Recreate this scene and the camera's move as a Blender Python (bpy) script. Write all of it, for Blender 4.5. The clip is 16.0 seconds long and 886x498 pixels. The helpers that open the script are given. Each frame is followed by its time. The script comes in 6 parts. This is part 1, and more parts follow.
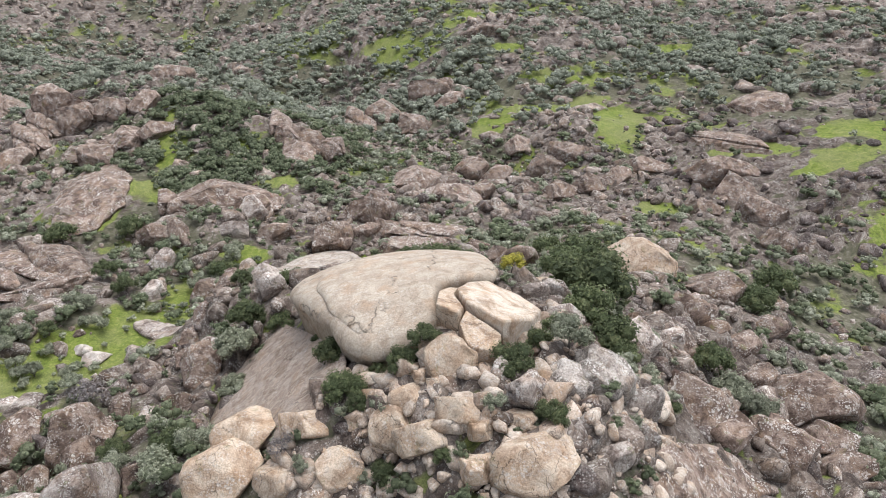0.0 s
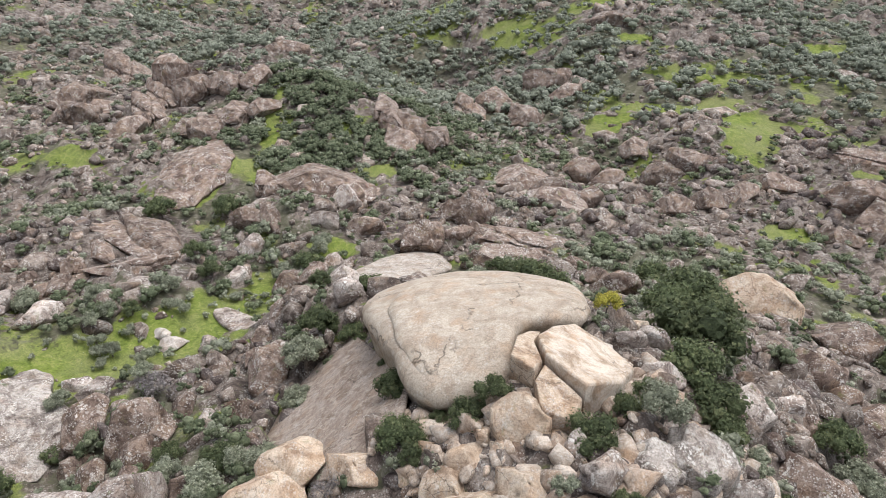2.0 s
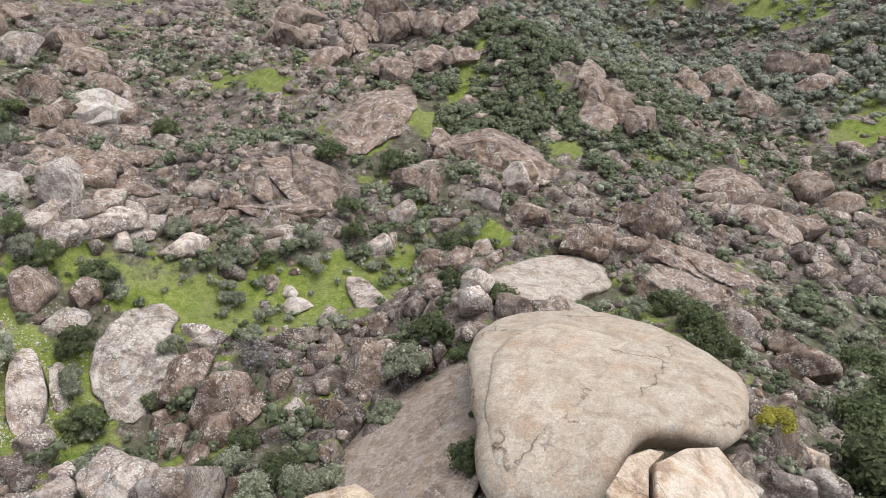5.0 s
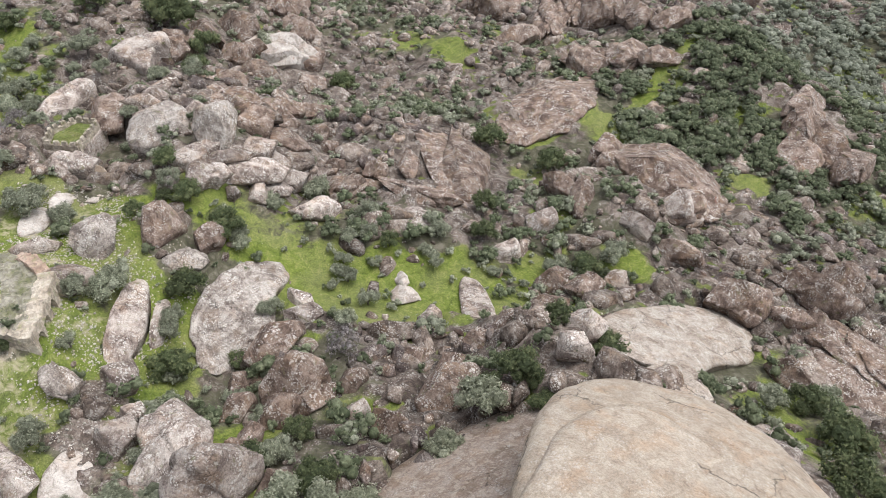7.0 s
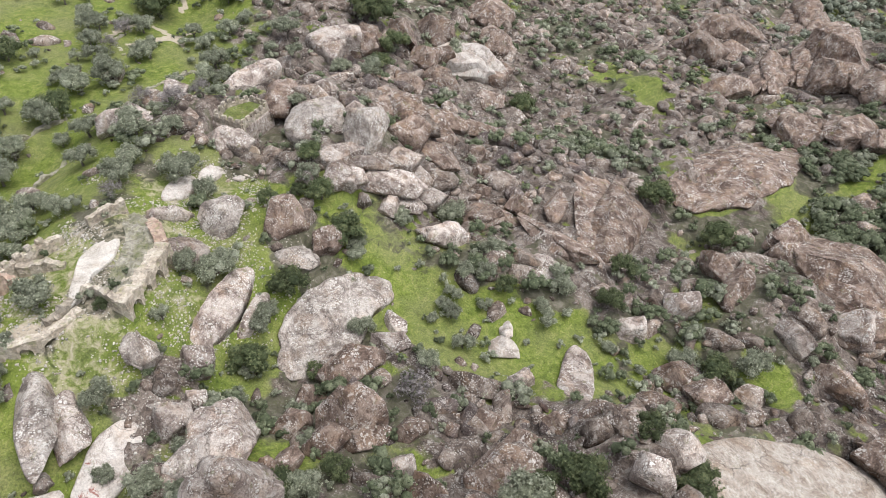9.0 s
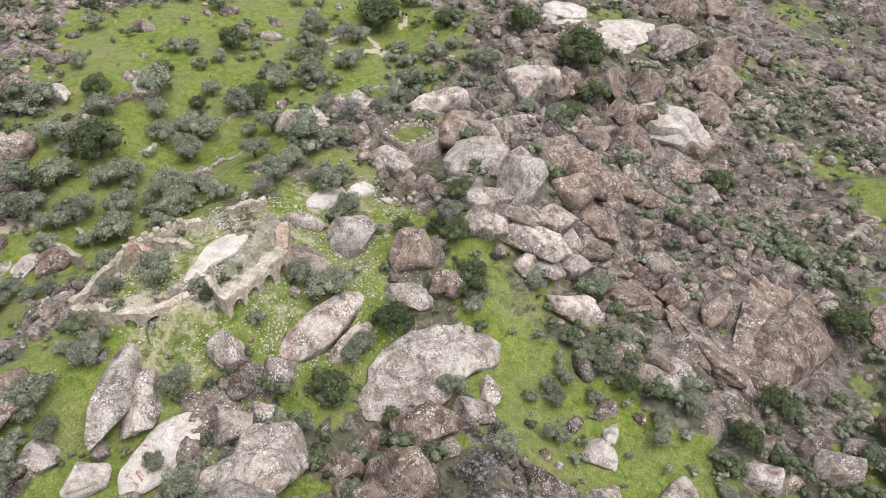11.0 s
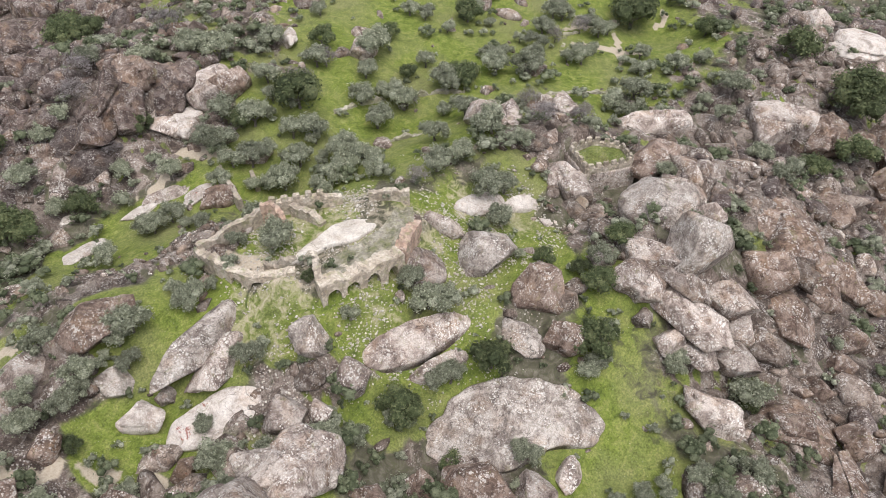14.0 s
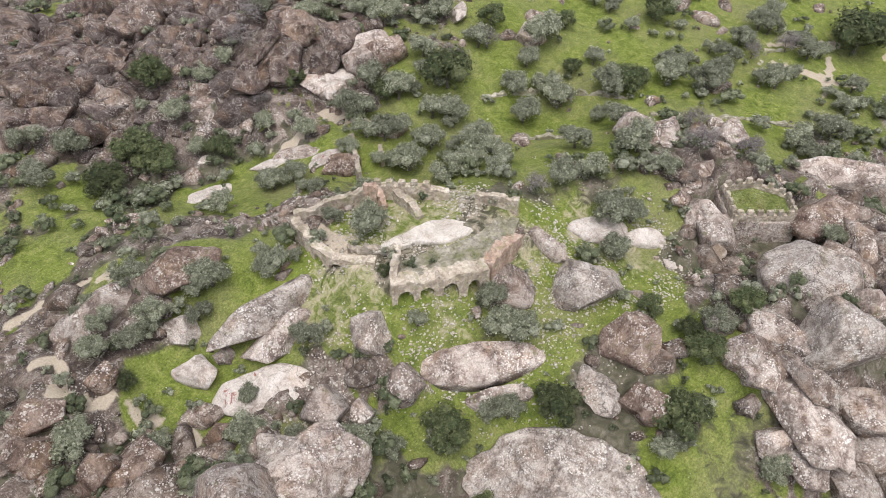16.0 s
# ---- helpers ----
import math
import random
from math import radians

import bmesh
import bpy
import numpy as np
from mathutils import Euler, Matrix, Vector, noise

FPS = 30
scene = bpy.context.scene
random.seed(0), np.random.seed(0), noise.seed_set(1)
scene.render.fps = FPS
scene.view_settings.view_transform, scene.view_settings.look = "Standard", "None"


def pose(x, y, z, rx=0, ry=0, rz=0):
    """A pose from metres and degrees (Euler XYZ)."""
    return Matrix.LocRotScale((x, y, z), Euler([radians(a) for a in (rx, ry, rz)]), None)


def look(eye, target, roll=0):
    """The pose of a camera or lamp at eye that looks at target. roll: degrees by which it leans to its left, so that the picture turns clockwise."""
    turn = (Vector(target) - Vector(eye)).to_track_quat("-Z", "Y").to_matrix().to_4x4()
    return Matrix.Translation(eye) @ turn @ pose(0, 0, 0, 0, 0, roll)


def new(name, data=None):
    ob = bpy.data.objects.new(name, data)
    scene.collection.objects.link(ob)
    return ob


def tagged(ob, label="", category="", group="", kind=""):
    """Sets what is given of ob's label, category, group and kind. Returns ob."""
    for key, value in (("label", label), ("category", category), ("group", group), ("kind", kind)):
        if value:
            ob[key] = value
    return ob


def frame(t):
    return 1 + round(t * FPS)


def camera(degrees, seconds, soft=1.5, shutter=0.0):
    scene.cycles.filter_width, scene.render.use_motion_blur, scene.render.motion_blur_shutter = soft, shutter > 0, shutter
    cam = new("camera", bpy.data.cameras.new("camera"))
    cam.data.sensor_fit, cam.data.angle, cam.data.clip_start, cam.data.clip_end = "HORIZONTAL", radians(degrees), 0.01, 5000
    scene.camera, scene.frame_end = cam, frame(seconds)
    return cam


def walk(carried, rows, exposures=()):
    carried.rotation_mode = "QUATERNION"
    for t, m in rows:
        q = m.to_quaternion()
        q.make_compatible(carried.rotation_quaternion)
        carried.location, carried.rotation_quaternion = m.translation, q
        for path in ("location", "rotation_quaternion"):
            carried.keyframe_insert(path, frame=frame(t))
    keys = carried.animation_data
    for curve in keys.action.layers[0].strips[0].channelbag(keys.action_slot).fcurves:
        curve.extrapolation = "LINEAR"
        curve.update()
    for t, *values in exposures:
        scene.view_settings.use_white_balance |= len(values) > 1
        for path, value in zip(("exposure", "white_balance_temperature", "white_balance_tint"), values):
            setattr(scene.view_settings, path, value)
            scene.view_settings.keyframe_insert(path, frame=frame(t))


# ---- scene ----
cam = camera(64.2, 16.0, soft=0.85)
PATH = [
    (0, (1.365, -0.73, 79.544), (1.332, 0.955, 78.467), -0.4),
    (0.5, (1.746, 2.18, 79.459), (1.671, 3.856, 78.371), -0.5),
    (1, (2.136, 5.374, 79.456), (2.012, 7.04, 78.355), -0.6),
    (1.5, (2.709, 8.713, 79.442), (2.486, 10.36, 78.329), -0.7),
    (2, (3.283, 12.215, 79.32), (2.956, 13.836, 78.195), -0.7),
    (2.5, (3.812, 15.792, 79.23), (3.419, 17.389, 78.092), -0.6),
    (3, (4.34, 19.471, 78.955), (3.888, 21.039, 77.799), -0.7),
    (3.2, (4.514, 20.915, 78.831), (4.039, 22.472, 77.668), -0.7),
    (5.3, (5.009, 37.263, 78.309), (4.141, 38.541, 77.038), -0.8),
    (5.5, (5.252, 38.778, 78.277), (4.348, 40.02, 76.996), -0.7),
    (6, (5.195, 42.683, 78.271), (4.207, 43.833, 76.966), -0.4),
    (6.5, (4.842, 46.508, 78.024), (3.774, 47.568, 76.707), -0.2),
    (7, (4.813, 50.441, 77.87), (3.661, 51.407, 76.55), -0.0),
    (7.5, (4.374, 54.396, 77.843), (3.149, 55.26, 76.519), 0.2),
    (8, (3.621, 58.552, 77.766), (2.331, 59.307, 76.437), 0.3),
    (8.5, (2.645, 62.5, 77.693), (1.293, 63.137, 76.363), 0.5),
    (9, (1.43, 66.254, 77.508), (0.011, 66.776, 76.198), 0.7),
    (9.2, (0.844, 67.866, 77.413), (-0.601, 68.339, 76.114), 0.8),
    (11.3, (-7.454, 82.072, 75.67), (-9.007, 81.957, 74.415), 1.1),
    (11.5, (-8.478, 83.27, 75.676), (-10.022, 83.093, 74.418), 1.0),
    (12, (-11.366, 86.055, 75.664), (-12.878, 85.725, 74.398), 0.9),
    (12.5, (-14.44, 88.745, 75.619), (-15.903, 88.275, 74.339), 0.7),
    (13, (-17.689, 91.016, 75.58), (-19.108, 90.458, 74.285), 0.6),
    (13.5, (-20.903, 92.93, 75.588), (-22.298, 92.347, 74.279), 0.6),
    (14, (-24.427, 94.589, 75.281), (-25.764, 93.911, 73.958), 0.5),
    (14.5, (-27.873, 95.979, 75.073), (-29.136, 95.193, 73.736), 0.3),
    (15, (-31.831, 97.24, 74.74), (-33.004, 96.347, 73.389), 0.1),
    (15.5, (-35.465, 98.209, 74.453), (-36.551, 97.23, 73.089), -0.1),
    (16, (-39.771, 99.089, 74.096), (-40.764, 98.037, 72.716), -0.4),
]
walk(cam, [(t, look(eye, target, roll)) for t, eye, target, roll in PATH], [(0, 0.82, 6120, 11), (5.5, 0.70, 6250, 11), (9, 0.74, 6200, 11), (16, 0.64, 6340, 14)])

# ---- overcast daylight: a grey-white sky and one broad, weak sun ----
world = bpy.data.worlds.new("overcast_sky")
scene.world = world
world.use_nodes = True
wn, wl = world.node_tree.nodes, world.node_tree.links
sky = wn.new("ShaderNodeTexSky")
sky.sky_type, sky.sun_disc = "NISHITA", False
sky.sun_elevation, sky.sun_rotation = radians(70), radians(40)
sky.air_density, sky.dust_density = 1.0, 3.0
pale = wn.new("ShaderNodeHueSaturation")
pale.inputs["Saturation"].default_value = 0.30
wl.new(sky.outputs["Color"], pale.inputs["Color"])
wl.new(pale.outputs["Color"], wn["Background"].inputs["Color"])
wn["Background"].inputs["Strength"].default_value = 0.15
sun_data = bpy.data.lights.new("sun", "SUN")
sun_data.energy, sun_data.angle, sun_data.color = 1.5, radians(50), (1.0, 0.96, 0.9)
sun = new("sun", sun_data)
sun.rotation_euler = (radians(20), 0, radians(140))
EXPOSURE = 0.84
scene.view_settings.exposure = EXPOSURE

# ---- materials ----
def mat(name):
    m = bpy.data.materials.new(name)
    m.use_nodes = True
    return m, m.node_tree.nodes, m.node_tree.links, m.node_tree.nodes["Principled BSDF"]


def noise_at(n, l, where, scale, detail=4.0, rough=0.55, distort=0.0):
    k = n.new("ShaderNodeTexNoise")
    k.inputs["Scale"].default_value = scale
    k.inputs["Detail"].default_value = detail
    k.inputs["Roughness"].default_value = rough
    k.inputs["Distortion"].default_value = distort
    l.new(where, k.inputs["Vector"])
    return k.outputs["Fac"]


def ramp(n, l, fac, *stops):
    r = n.new("ShaderNodeValToRGB")
    while len(r.color_ramp.elements) < len(stops):
        r.color_ramp.elements.new(0.5)
    for e, (p, c) in zip(r.color_ramp.elements, stops):
        e.position = p
        e.color = (*c, 1) if len(c) == 3 else (c[0], c[0], c[0], 1)
    l.new(fac, r.inputs["Fac"])
    return r.outputs["Color"]


def mixed(n, l, fac, a, b, mode="MIX"):
    k = n.new("ShaderNodeMix")
    k.data_type, k.blend_type = "RGBA", mode
    for sock, v in ((k.inputs["Factor"], fac), (k.inputs["A"], a), (k.inputs["B"], b)):
        if isinstance(v, (int, float)):
            sock.default_value = v
        elif isinstance(v, tuple):
            sock.default_value = (*v, 1)
        else:
            l.new(v, sock)
    return k.outputs["Result"]


def bumped(n, l, shader, height, strength, distance):
    b = n.new("ShaderNodeBump")
    b.inputs["Strength"].default_value, b.inputs["Distance"].default_value = strength, distance
    l.new(height, b.inputs["Height"])
    l.new(b.outputs["Normal"], shader.inputs["Normal"])


def place(n):
    return n.new("ShaderNodeNewGeometry").outputs["Position"]


def crusted(n, l, q, col, lichen):
    """Pale lichen: crisp round crusts of two sizes, crowded in drifts, and ragged patches where they have grown together."""
    drift = noise_at(n, l, q, 0.38, 5, 0.65, 0.4)
    for scale, size, lo, hi in ((3.1, 0.34, 0.46, 0.58), (1.25, 0.30, 0.50, 0.62)):
        dots = n.new("ShaderNodeTexVoronoi")
        dots.inputs["Scale"].default_value = scale
        wobble = n.new("ShaderNodeVectorMath")
        wobble.operation = "MULTIPLY_ADD"
        ripple = n.new("ShaderNodeTexNoise")
        ripple.inputs["Scale"].default_value, ripple.inputs["Detail"].default_value = scale * 2.2, 3.0
        l.new(q, ripple.inputs["Vector"])
        l.new(ripple.outputs["Color"], wobble.inputs[0])
        wobble.inputs[1].default_value = (0.45 / scale,) * 3
        l.new(q, wobble.inputs[2])
        l.new(wobble.outputs[0], dots.inputs["Vector"])
        crust = ramp(n, l, dots.outputs["Distance"], (size * 0.85, (1.0,)), (size * 1.15, (0.0,)))
        here = mixed(n, l, 1.0, crust, ramp(n, l, drift, (lo, (0.0,)), (hi, (min(1.0, 1.15 * lichen),))), "MULTIPLY")
        col = mixed(n, l, here, col, (0.64, 0.605, 0.55))
    patch = noise_at(n, l, q, 0.8, 9, 0.72, 0.5)
    return mixed(n, l, ramp(n, l, patch, (0.57, (0.0,)), (0.60, (0.8 * lichen,))), col, (0.53, 0.485, 0.435))


def granite_material(name, dark, mid, light, lichen=0.5, per_island=False, spread=0.25, ochre=0.25, crack_scale=0.22, flakes=0.0, moss=0.0, streak=0.0, varnish=0.6, gritty=0.65, rust=0.0):
    """Weathered granite: broad tone, rain stains, grain, pale lichen spots and ochre patches."""
    m, n, l, sh = mat(name)
    p = place(n)
    if per_island:
        rnd = n.new("ShaderNodeNewGeometry").outputs["Random Per Island"]
    else:
        rnd = n.new("ShaderNodeObjectInfo").outputs["Random"]
    shifted = n.new("ShaderNodeVectorMath")
    shifted.operation = "MULTIPLY_ADD"
    comb = n.new("ShaderNodeCombineXYZ")
    for s in ("X", "Y", "Z"):
        l.new(rnd, comb.inputs[s])
    l.new(comb.outputs[0], shifted.inputs[0])
    shifted.inputs[1].default_value = (31.0, 17.0, 53.0)
    l.new(p, shifted.inputs[2])
    q = shifted.outputs[0]
    tone = noise_at(n, l, q, 0.3, 9, 0.72, 0.8)
    col = ramp(n, l, tone, (0.40, dark), (0.49, mid), (0.585, light))
    warm = noise_at(n, l, q, 0.35, 3, 0.5)
    col = mixed(n, l, ramp(n, l, warm, (0.52, (0.0,)), (0.70, (ochre,))), col, (0.47, 0.30, 0.175))
    if streak:
        runs = n.new("ShaderNodeMapping")
        runs.inputs["Scale"].default_value = (0.9, 0.10, 0.16)
        l.new(q, runs.inputs["Vector"])
        col = mixed(n, l, ramp(n, l, noise_at(n, l, runs.outputs[0], 1.0, 6, 0.65, 0.5), (0.50, (0.0,)), (0.64, (streak,))), col, dark)
    stain = noise_at(n, l, q, 0.75, 8, 0.7, 1.2)
    col = mixed(n, l, ramp(n, l, stain, (0.53, (0.0,)), (0.62, (varnish,))), col, (0.55 * dark[0] + 0.012, 0.5 * dark[1], 0.46 * dark[2]))
    col = crusted(n, l, q, col, lichen)
    if flakes:
        stretch = n.new("ShaderNodeMapping")
        stretch.inputs["Rotation"].default_value = (0, 0, 0.55)
        stretch.inputs["Scale"].default_value = (0.5, 1.3, 0.8)
        l.new(p, stretch.inputs["Vector"])
        scars = noise_at(n, l, stretch.outputs[0], 1.0, 3, 0.5, 0.3)
        col = mixed(n, l, ramp(n, l, scars, (0.575, (0.0,)), (0.595, (flakes,))), col, (0.50, 0.425, 0.345))
    if rust:
        crust = noise_at(n, l, q, 0.42, 7, 0.75, 0.4)
        col = mixed(n, l, ramp(n, l, crust, (0.645, (0.0,)), (0.67, (rust,))), col, (0.25, 0.055, 0.035))
    if moss:
        patch = noise_at(n, l, q, 0.55, 6, 0.7, 0.6)
        col = mixed(n, l, ramp(n, l, patch, (0.60, (0.0,)), (0.66, (moss,))), col, (0.15, 0.155, 0.05))
    grain = noise_at(n, l, q, 4.2, 6, 0.8)
    col = mixed(n, l, gritty, col, ramp(n, l, grain, (0.40, (0.25,)), (0.56, (1.1,))), "MULTIPLY")
    bent = n.new("ShaderNodeVectorMath")
    bent.operation = "MULTIPLY_ADD"
    wander = n.new("ShaderNodeTexNoise")
    wander.inputs["Scale"].default_value, wander.inputs["Detail"].default_value = 0.5, 5.0
    l.new(q, wander.inputs["Vector"])
    l.new(wander.outputs["Color"], bent.inputs[0])
    bent.inputs[1].default_value = (3.0, 3.0, 3.0)
    l.new(q, bent.inputs[2])
    crack = n.new("ShaderNodeTexVoronoi")
    crack.feature = "DISTANCE_TO_EDGE"
    crack.inputs["Scale"].default_value = crack_scale
    l.new(bent.outputs[0], crack.inputs["Vector"])
    split = ramp(n, l, crack.outputs["Distance"], (0.0, (0.2,)), (0.013, (1.0,)))
    open_here = ramp(n, l, noise_at(n, l, q, 0.11, 3, 0.5), (0.45, (0.0,)), (0.56, (0.85,)))
    col = mixed(n, l, open_here, col, mixed(n, l, 1.0, col, split, "MULTIPLY"))
    hsv = n.new("ShaderNodeHueSaturation")
    rng = n.new("ShaderNodeMapRange")
    rng.inputs["To Min"].default_value, rng.inputs["To Max"].default_value = 1 - spread, 1 + spread
    l.new(rnd, rng.inputs["Value"])
    l.new(rng.outputs[0], hsv.inputs["Value"])
    l.new(col, hsv.inputs["Color"])
    l.new(hsv.outputs["Color"], sh.inputs["Base Color"])
    sh.inputs["Roughness"].default_value = 0.92
    sh.inputs["Specular IOR Level"].default_value = 0.2
    high = mixed(n, l, 0.3, noise_at(n, l, q, 1.1, 9, 0.74, 0.8), grain)
    bumped(n, l, sh, high, 0.8, 0.5)
    return m


def leaf_material(name, dark, mid, light):
    m, n, l, sh = mat(name)
    info = n.new("ShaderNodeObjectInfo").outputs["Random"]
    island = n.new("ShaderNodeNewGeometry").outputs["Random Per Island"]
    col = ramp(n, l, island, (0.0, dark), (0.5, mid), (1.0, light))
    broad = noise_at(n, l, place(n), 0.12, 3)
    hsv = n.new("ShaderNodeHueSaturation")
    add = n.new("ShaderNodeMath")
    add.operation = "ADD"
    l.new(info, add.inputs[0])
    l.new(broad, add.inputs[1])
    rng = n.new("ShaderNodeMapRange")
    rng.inputs["From Min"].default_value, rng.inputs["From Max"].default_value = 0.2, 1.4
    rng.inputs["To Min"].default_value, rng.inputs["To Max"].default_value = 0.72, 1.3
    l.new(add.outputs[0], rng.inputs["Value"])
    l.new(rng.outputs[0], hsv.inputs["Value"])
    # noise darkens the leaf colour in spots, painting shaded gaps between sprays
    sprays = noise_at(n, l, place(n), 2.4, 7, 0.82)
    col = mixed(n, l, 0.9, col, ramp(n, l, sprays, (0.37, (0.5,)), (0.6, (1.3,))), "MULTIPLY")
    bumped(n, l, sh, sprays, 1.0, 0.35)
    l.new(col, hsv.inputs["Color"])
    l.new(hsv.outputs["Color"], sh.inputs["Base Color"])
    sh.inputs["Roughness"].default_value = 0.7
    sh.inputs["Specular IOR Level"].default_value = 0.25
    thin, both, out = n.new("ShaderNodeBsdfTranslucent"), n.new("ShaderNodeMixShader"), n["Material Output"]
    both.inputs[0].default_value = 0.3
    l.new(hsv.outputs["Color"], thin.inputs["Color"])
    l.new(sh.outputs[0], both.inputs[1])
    l.new(thin.outputs[0], both.inputs[2])
    l.new(both.outputs[0], out.inputs["Surface"])
    return m


GRANITE = granite_material("granite_grey", (0.153, 0.119, 0.101), (0.320, 0.262, 0.225), (0.491, 0.430, 0.376), 0.9, moss=0.5, gritty=0.5)
GRANITE_PALE = granite_material("granite_pale", (0.345, 0.278, 0.212), (0.430, 0.360, 0.283), (0.495, 0.425, 0.343), 0.25, spread=0.04, crack_scale=0.07, streak=0.22, varnish=0.3, gritty=0.35, ochre=0.4)
GRANITE_TAN = granite_material("granite_tan", (0.310, 0.217, 0.148), (0.490, 0.372, 0.270), (0.604, 0.497, 0.382), 0.4, spread=0.16, ochre=0.5, moss=0.35, varnish=0.3, gritty=0.4)
GRANITE_WHITE = granite_material("granite_white", (0.325, 0.278, 0.241), (0.518, 0.462, 0.407), (0.621, 0.573, 0.518), 0.7, spread=0.05, varnish=0.3, streak=0.25, moss=0.3, rust=0.8, gritty=0.35)
GRANITE_BROWN = granite_material("granite_brown", (0.092, 0.064, 0.050), (0.183, 0.133, 0.105), (0.290, 0.222, 0.180), 0.65, spread=0.18, moss=0.45, rust=0.4, gritty=0.5)
GRANITE_ASH = granite_material("granite_ash", (0.185, 0.155, 0.135), (0.345, 0.298, 0.258), (0.530, 0.475, 0.420), 0.9, spread=0.08, varnish=0.6, streak=0.3, moss=0.35, gritty=0.55)
GRANITE_DARK = granite_material("granite_dark", (0.050, 0.036, 0.031), (0.105, 0.078, 0.066), (0.185, 0.145, 0.125), 0.35, spread=0.2, moss=0.3, gritty=0.5)
GRANITE_FIELD = granite_material("granite_field", (0.085, 0.064, 0.052), (0.184, 0.143, 0.116), (0.309, 0.258, 0.217), 0.65, per_island=True, spread=0.36, gritty=0.5)
OLIVE_LEAF = leaf_material("olive_leaf", (0.155, 0.167, 0.109), (0.256, 0.271, 0.187), (0.416, 0.429, 0.321))
# far scrub: leaf colour lightened, with distance haze put into it
HAZED_LEAF = leaf_material("hazed_scrub_leaf", (0.155, 0.172, 0.125), (0.26, 0.278, 0.205), (0.375, 0.392, 0.31))
OAK_LEAF = leaf_material("oak_leaf", (0.058, 0.076, 0.034), (0.108, 0.132, 0.06), (0.18, 0.20, 0.095))
SCRUB_LEAF = leaf_material("scrub_leaf", (0.077, 0.095, 0.050), (0.144, 0.167, 0.095), (0.234, 0.257, 0.158))
BROOM_LEAF = leaf_material("broom_leaf", (0.18, 0.175, 0.03), (0.34, 0.31, 0.05), (0.50, 0.44, 0.08))
TWIG = leaf_material("bare_twigs", (0.15, 0.13, 0.122), (0.24, 0.215, 0.205), (0.35, 0.32, 0.31))


def bark_material():
    m, n, l, sh = mat("bark")
    g = noise_at(n, l, place(n), 6, 5, 0.7)
    l.new(ramp(n, l, g, (0.3, (0.05, 0.042, 0.035)), (0.7, (0.17, 0.145, 0.12))), sh.inputs["Base Color"])
    sh.inputs["Roughness"].default_value = 0.95
    bumped(n, l, sh, g, 0.8, 0.05)
    return m


BARK = bark_material()


def ground_material():
    """Meadow grass, stony scrub soil and bare granite, laid by the cover attribute: red grass, green pale rock, blue trodden earth."""
    m, n, l, sh = mat("hill_ground")
    p = place(n)
    att = n.new("ShaderNodeAttribute")
    att.attribute_name = "cover"
    sep = n.new("ShaderNodeSeparateColor")
    l.new(att.outputs["Color"], sep.inputs["Color"])
    fine, mid, broad = noise_at(n, l, p, 3.5, 6, 0.7), noise_at(n, l, p, 0.6, 5, 0.65, 0.8), noise_at(n, l, p, 0.07, 4, 0.55)
    grass = ramp(n, l, mid, (0.28, (0.068, 0.098, 0.020)), (0.5, (0.148, 0.186, 0.036)), (0.72, (0.245, 0.255, 0.085)))
    grass = mixed(n, l, ramp(n, l, broad, (0.42, (0.0,)), (0.68, (0.55,))), grass, (0.20, 0.19, 0.10))
    grass = mixed(n, l, 0.8, grass, ramp(n, l, noise_at(n, l, p, 3.4, 7, 0.82), (0.37, (0.38,)), (0.61, (1.3,))), "MULTIPLY")
    daisies = noise_at(n, l, p, 5.5, 2, 0.5)
    grass = mixed(n, l, ramp(n, l, daisies, (0.70, (0.0,)), (0.76, (0.6,))), grass, (0.55, 0.54, 0.46))
    soil = ramp(n, l, mid, (0.3, (0.045, 0.042, 0.028)), (0.5, (0.10, 0.092, 0.065)), (0.7, (0.20, 0.178, 0.145)))
    soil = mixed(n, l, ramp(n, l, fine, (0.50, (0.0,)), (0.62, (0.55,))), soil, (0.075, 0.09, 0.032))
    rock = ramp(n, l, noise_at(n, l, p, 0.3, 9, 0.72, 0.8), (0.40, (0.098, 0.075, 0.062)), (0.50, (0.205, 0.160, 0.132)), (0.60, (0.34, 0.285, 0.242)))
    rock = mixed(n, l, ramp(n, l, noise_at(n, l, p, 0.75, 8, 0.7, 1.2), (0.53, (0.0,)), (0.62, (0.6,))), rock, (0.07, 0.055, 0.048))
    rock = crusted(n, l, p, rock, 0.7)
    rock = mixed(n, l, 0.6, rock, ramp(n, l, noise_at(n, l, p, 4.2, 6, 0.8), (0.40, (0.25,)), (0.56, (1.1,))), "MULTIPLY")
    rock = mixed(n, l, 0.75, rock, ramp(n, l, att.outputs["Alpha"], (0.0, (0.25,)), (1.0, (1.0,))), "MULTIPLY")
    earth = ramp(n, l, fine, (0.3, (0.30, 0.25, 0.185)), (0.7, (0.48, 0.42, 0.33)))

    def edge(value):
        a = n.new("ShaderNodeMath")
        a.operation = "MULTIPLY_ADD"
        l.new(mid, a.inputs[0])
        a.inputs[1].default_value = 0.7
        l.new(value, a.inputs[2])
        return ramp(n, l, a.outputs[0], (0.72, (0.0,)), (0.92, (1.0,)))

    col = mixed(n, l, edge(sep.outputs[0]), soil, grass)
    col = mixed(n, l, edge(sep.outputs[1]), col, rock)
    col = mixed(n, l, edge(sep.outputs[2]), col, earth)
    l.new(col, sh.inputs["Base Color"])
    sh.inputs["Roughness"].default_value = 0.95
    sh.inputs["Specular IOR Level"].default_value = 0.15
    bumped(n, l, sh, mixed(n, l, 0.5, mid, fine), 0.8, 0.3)
    return m


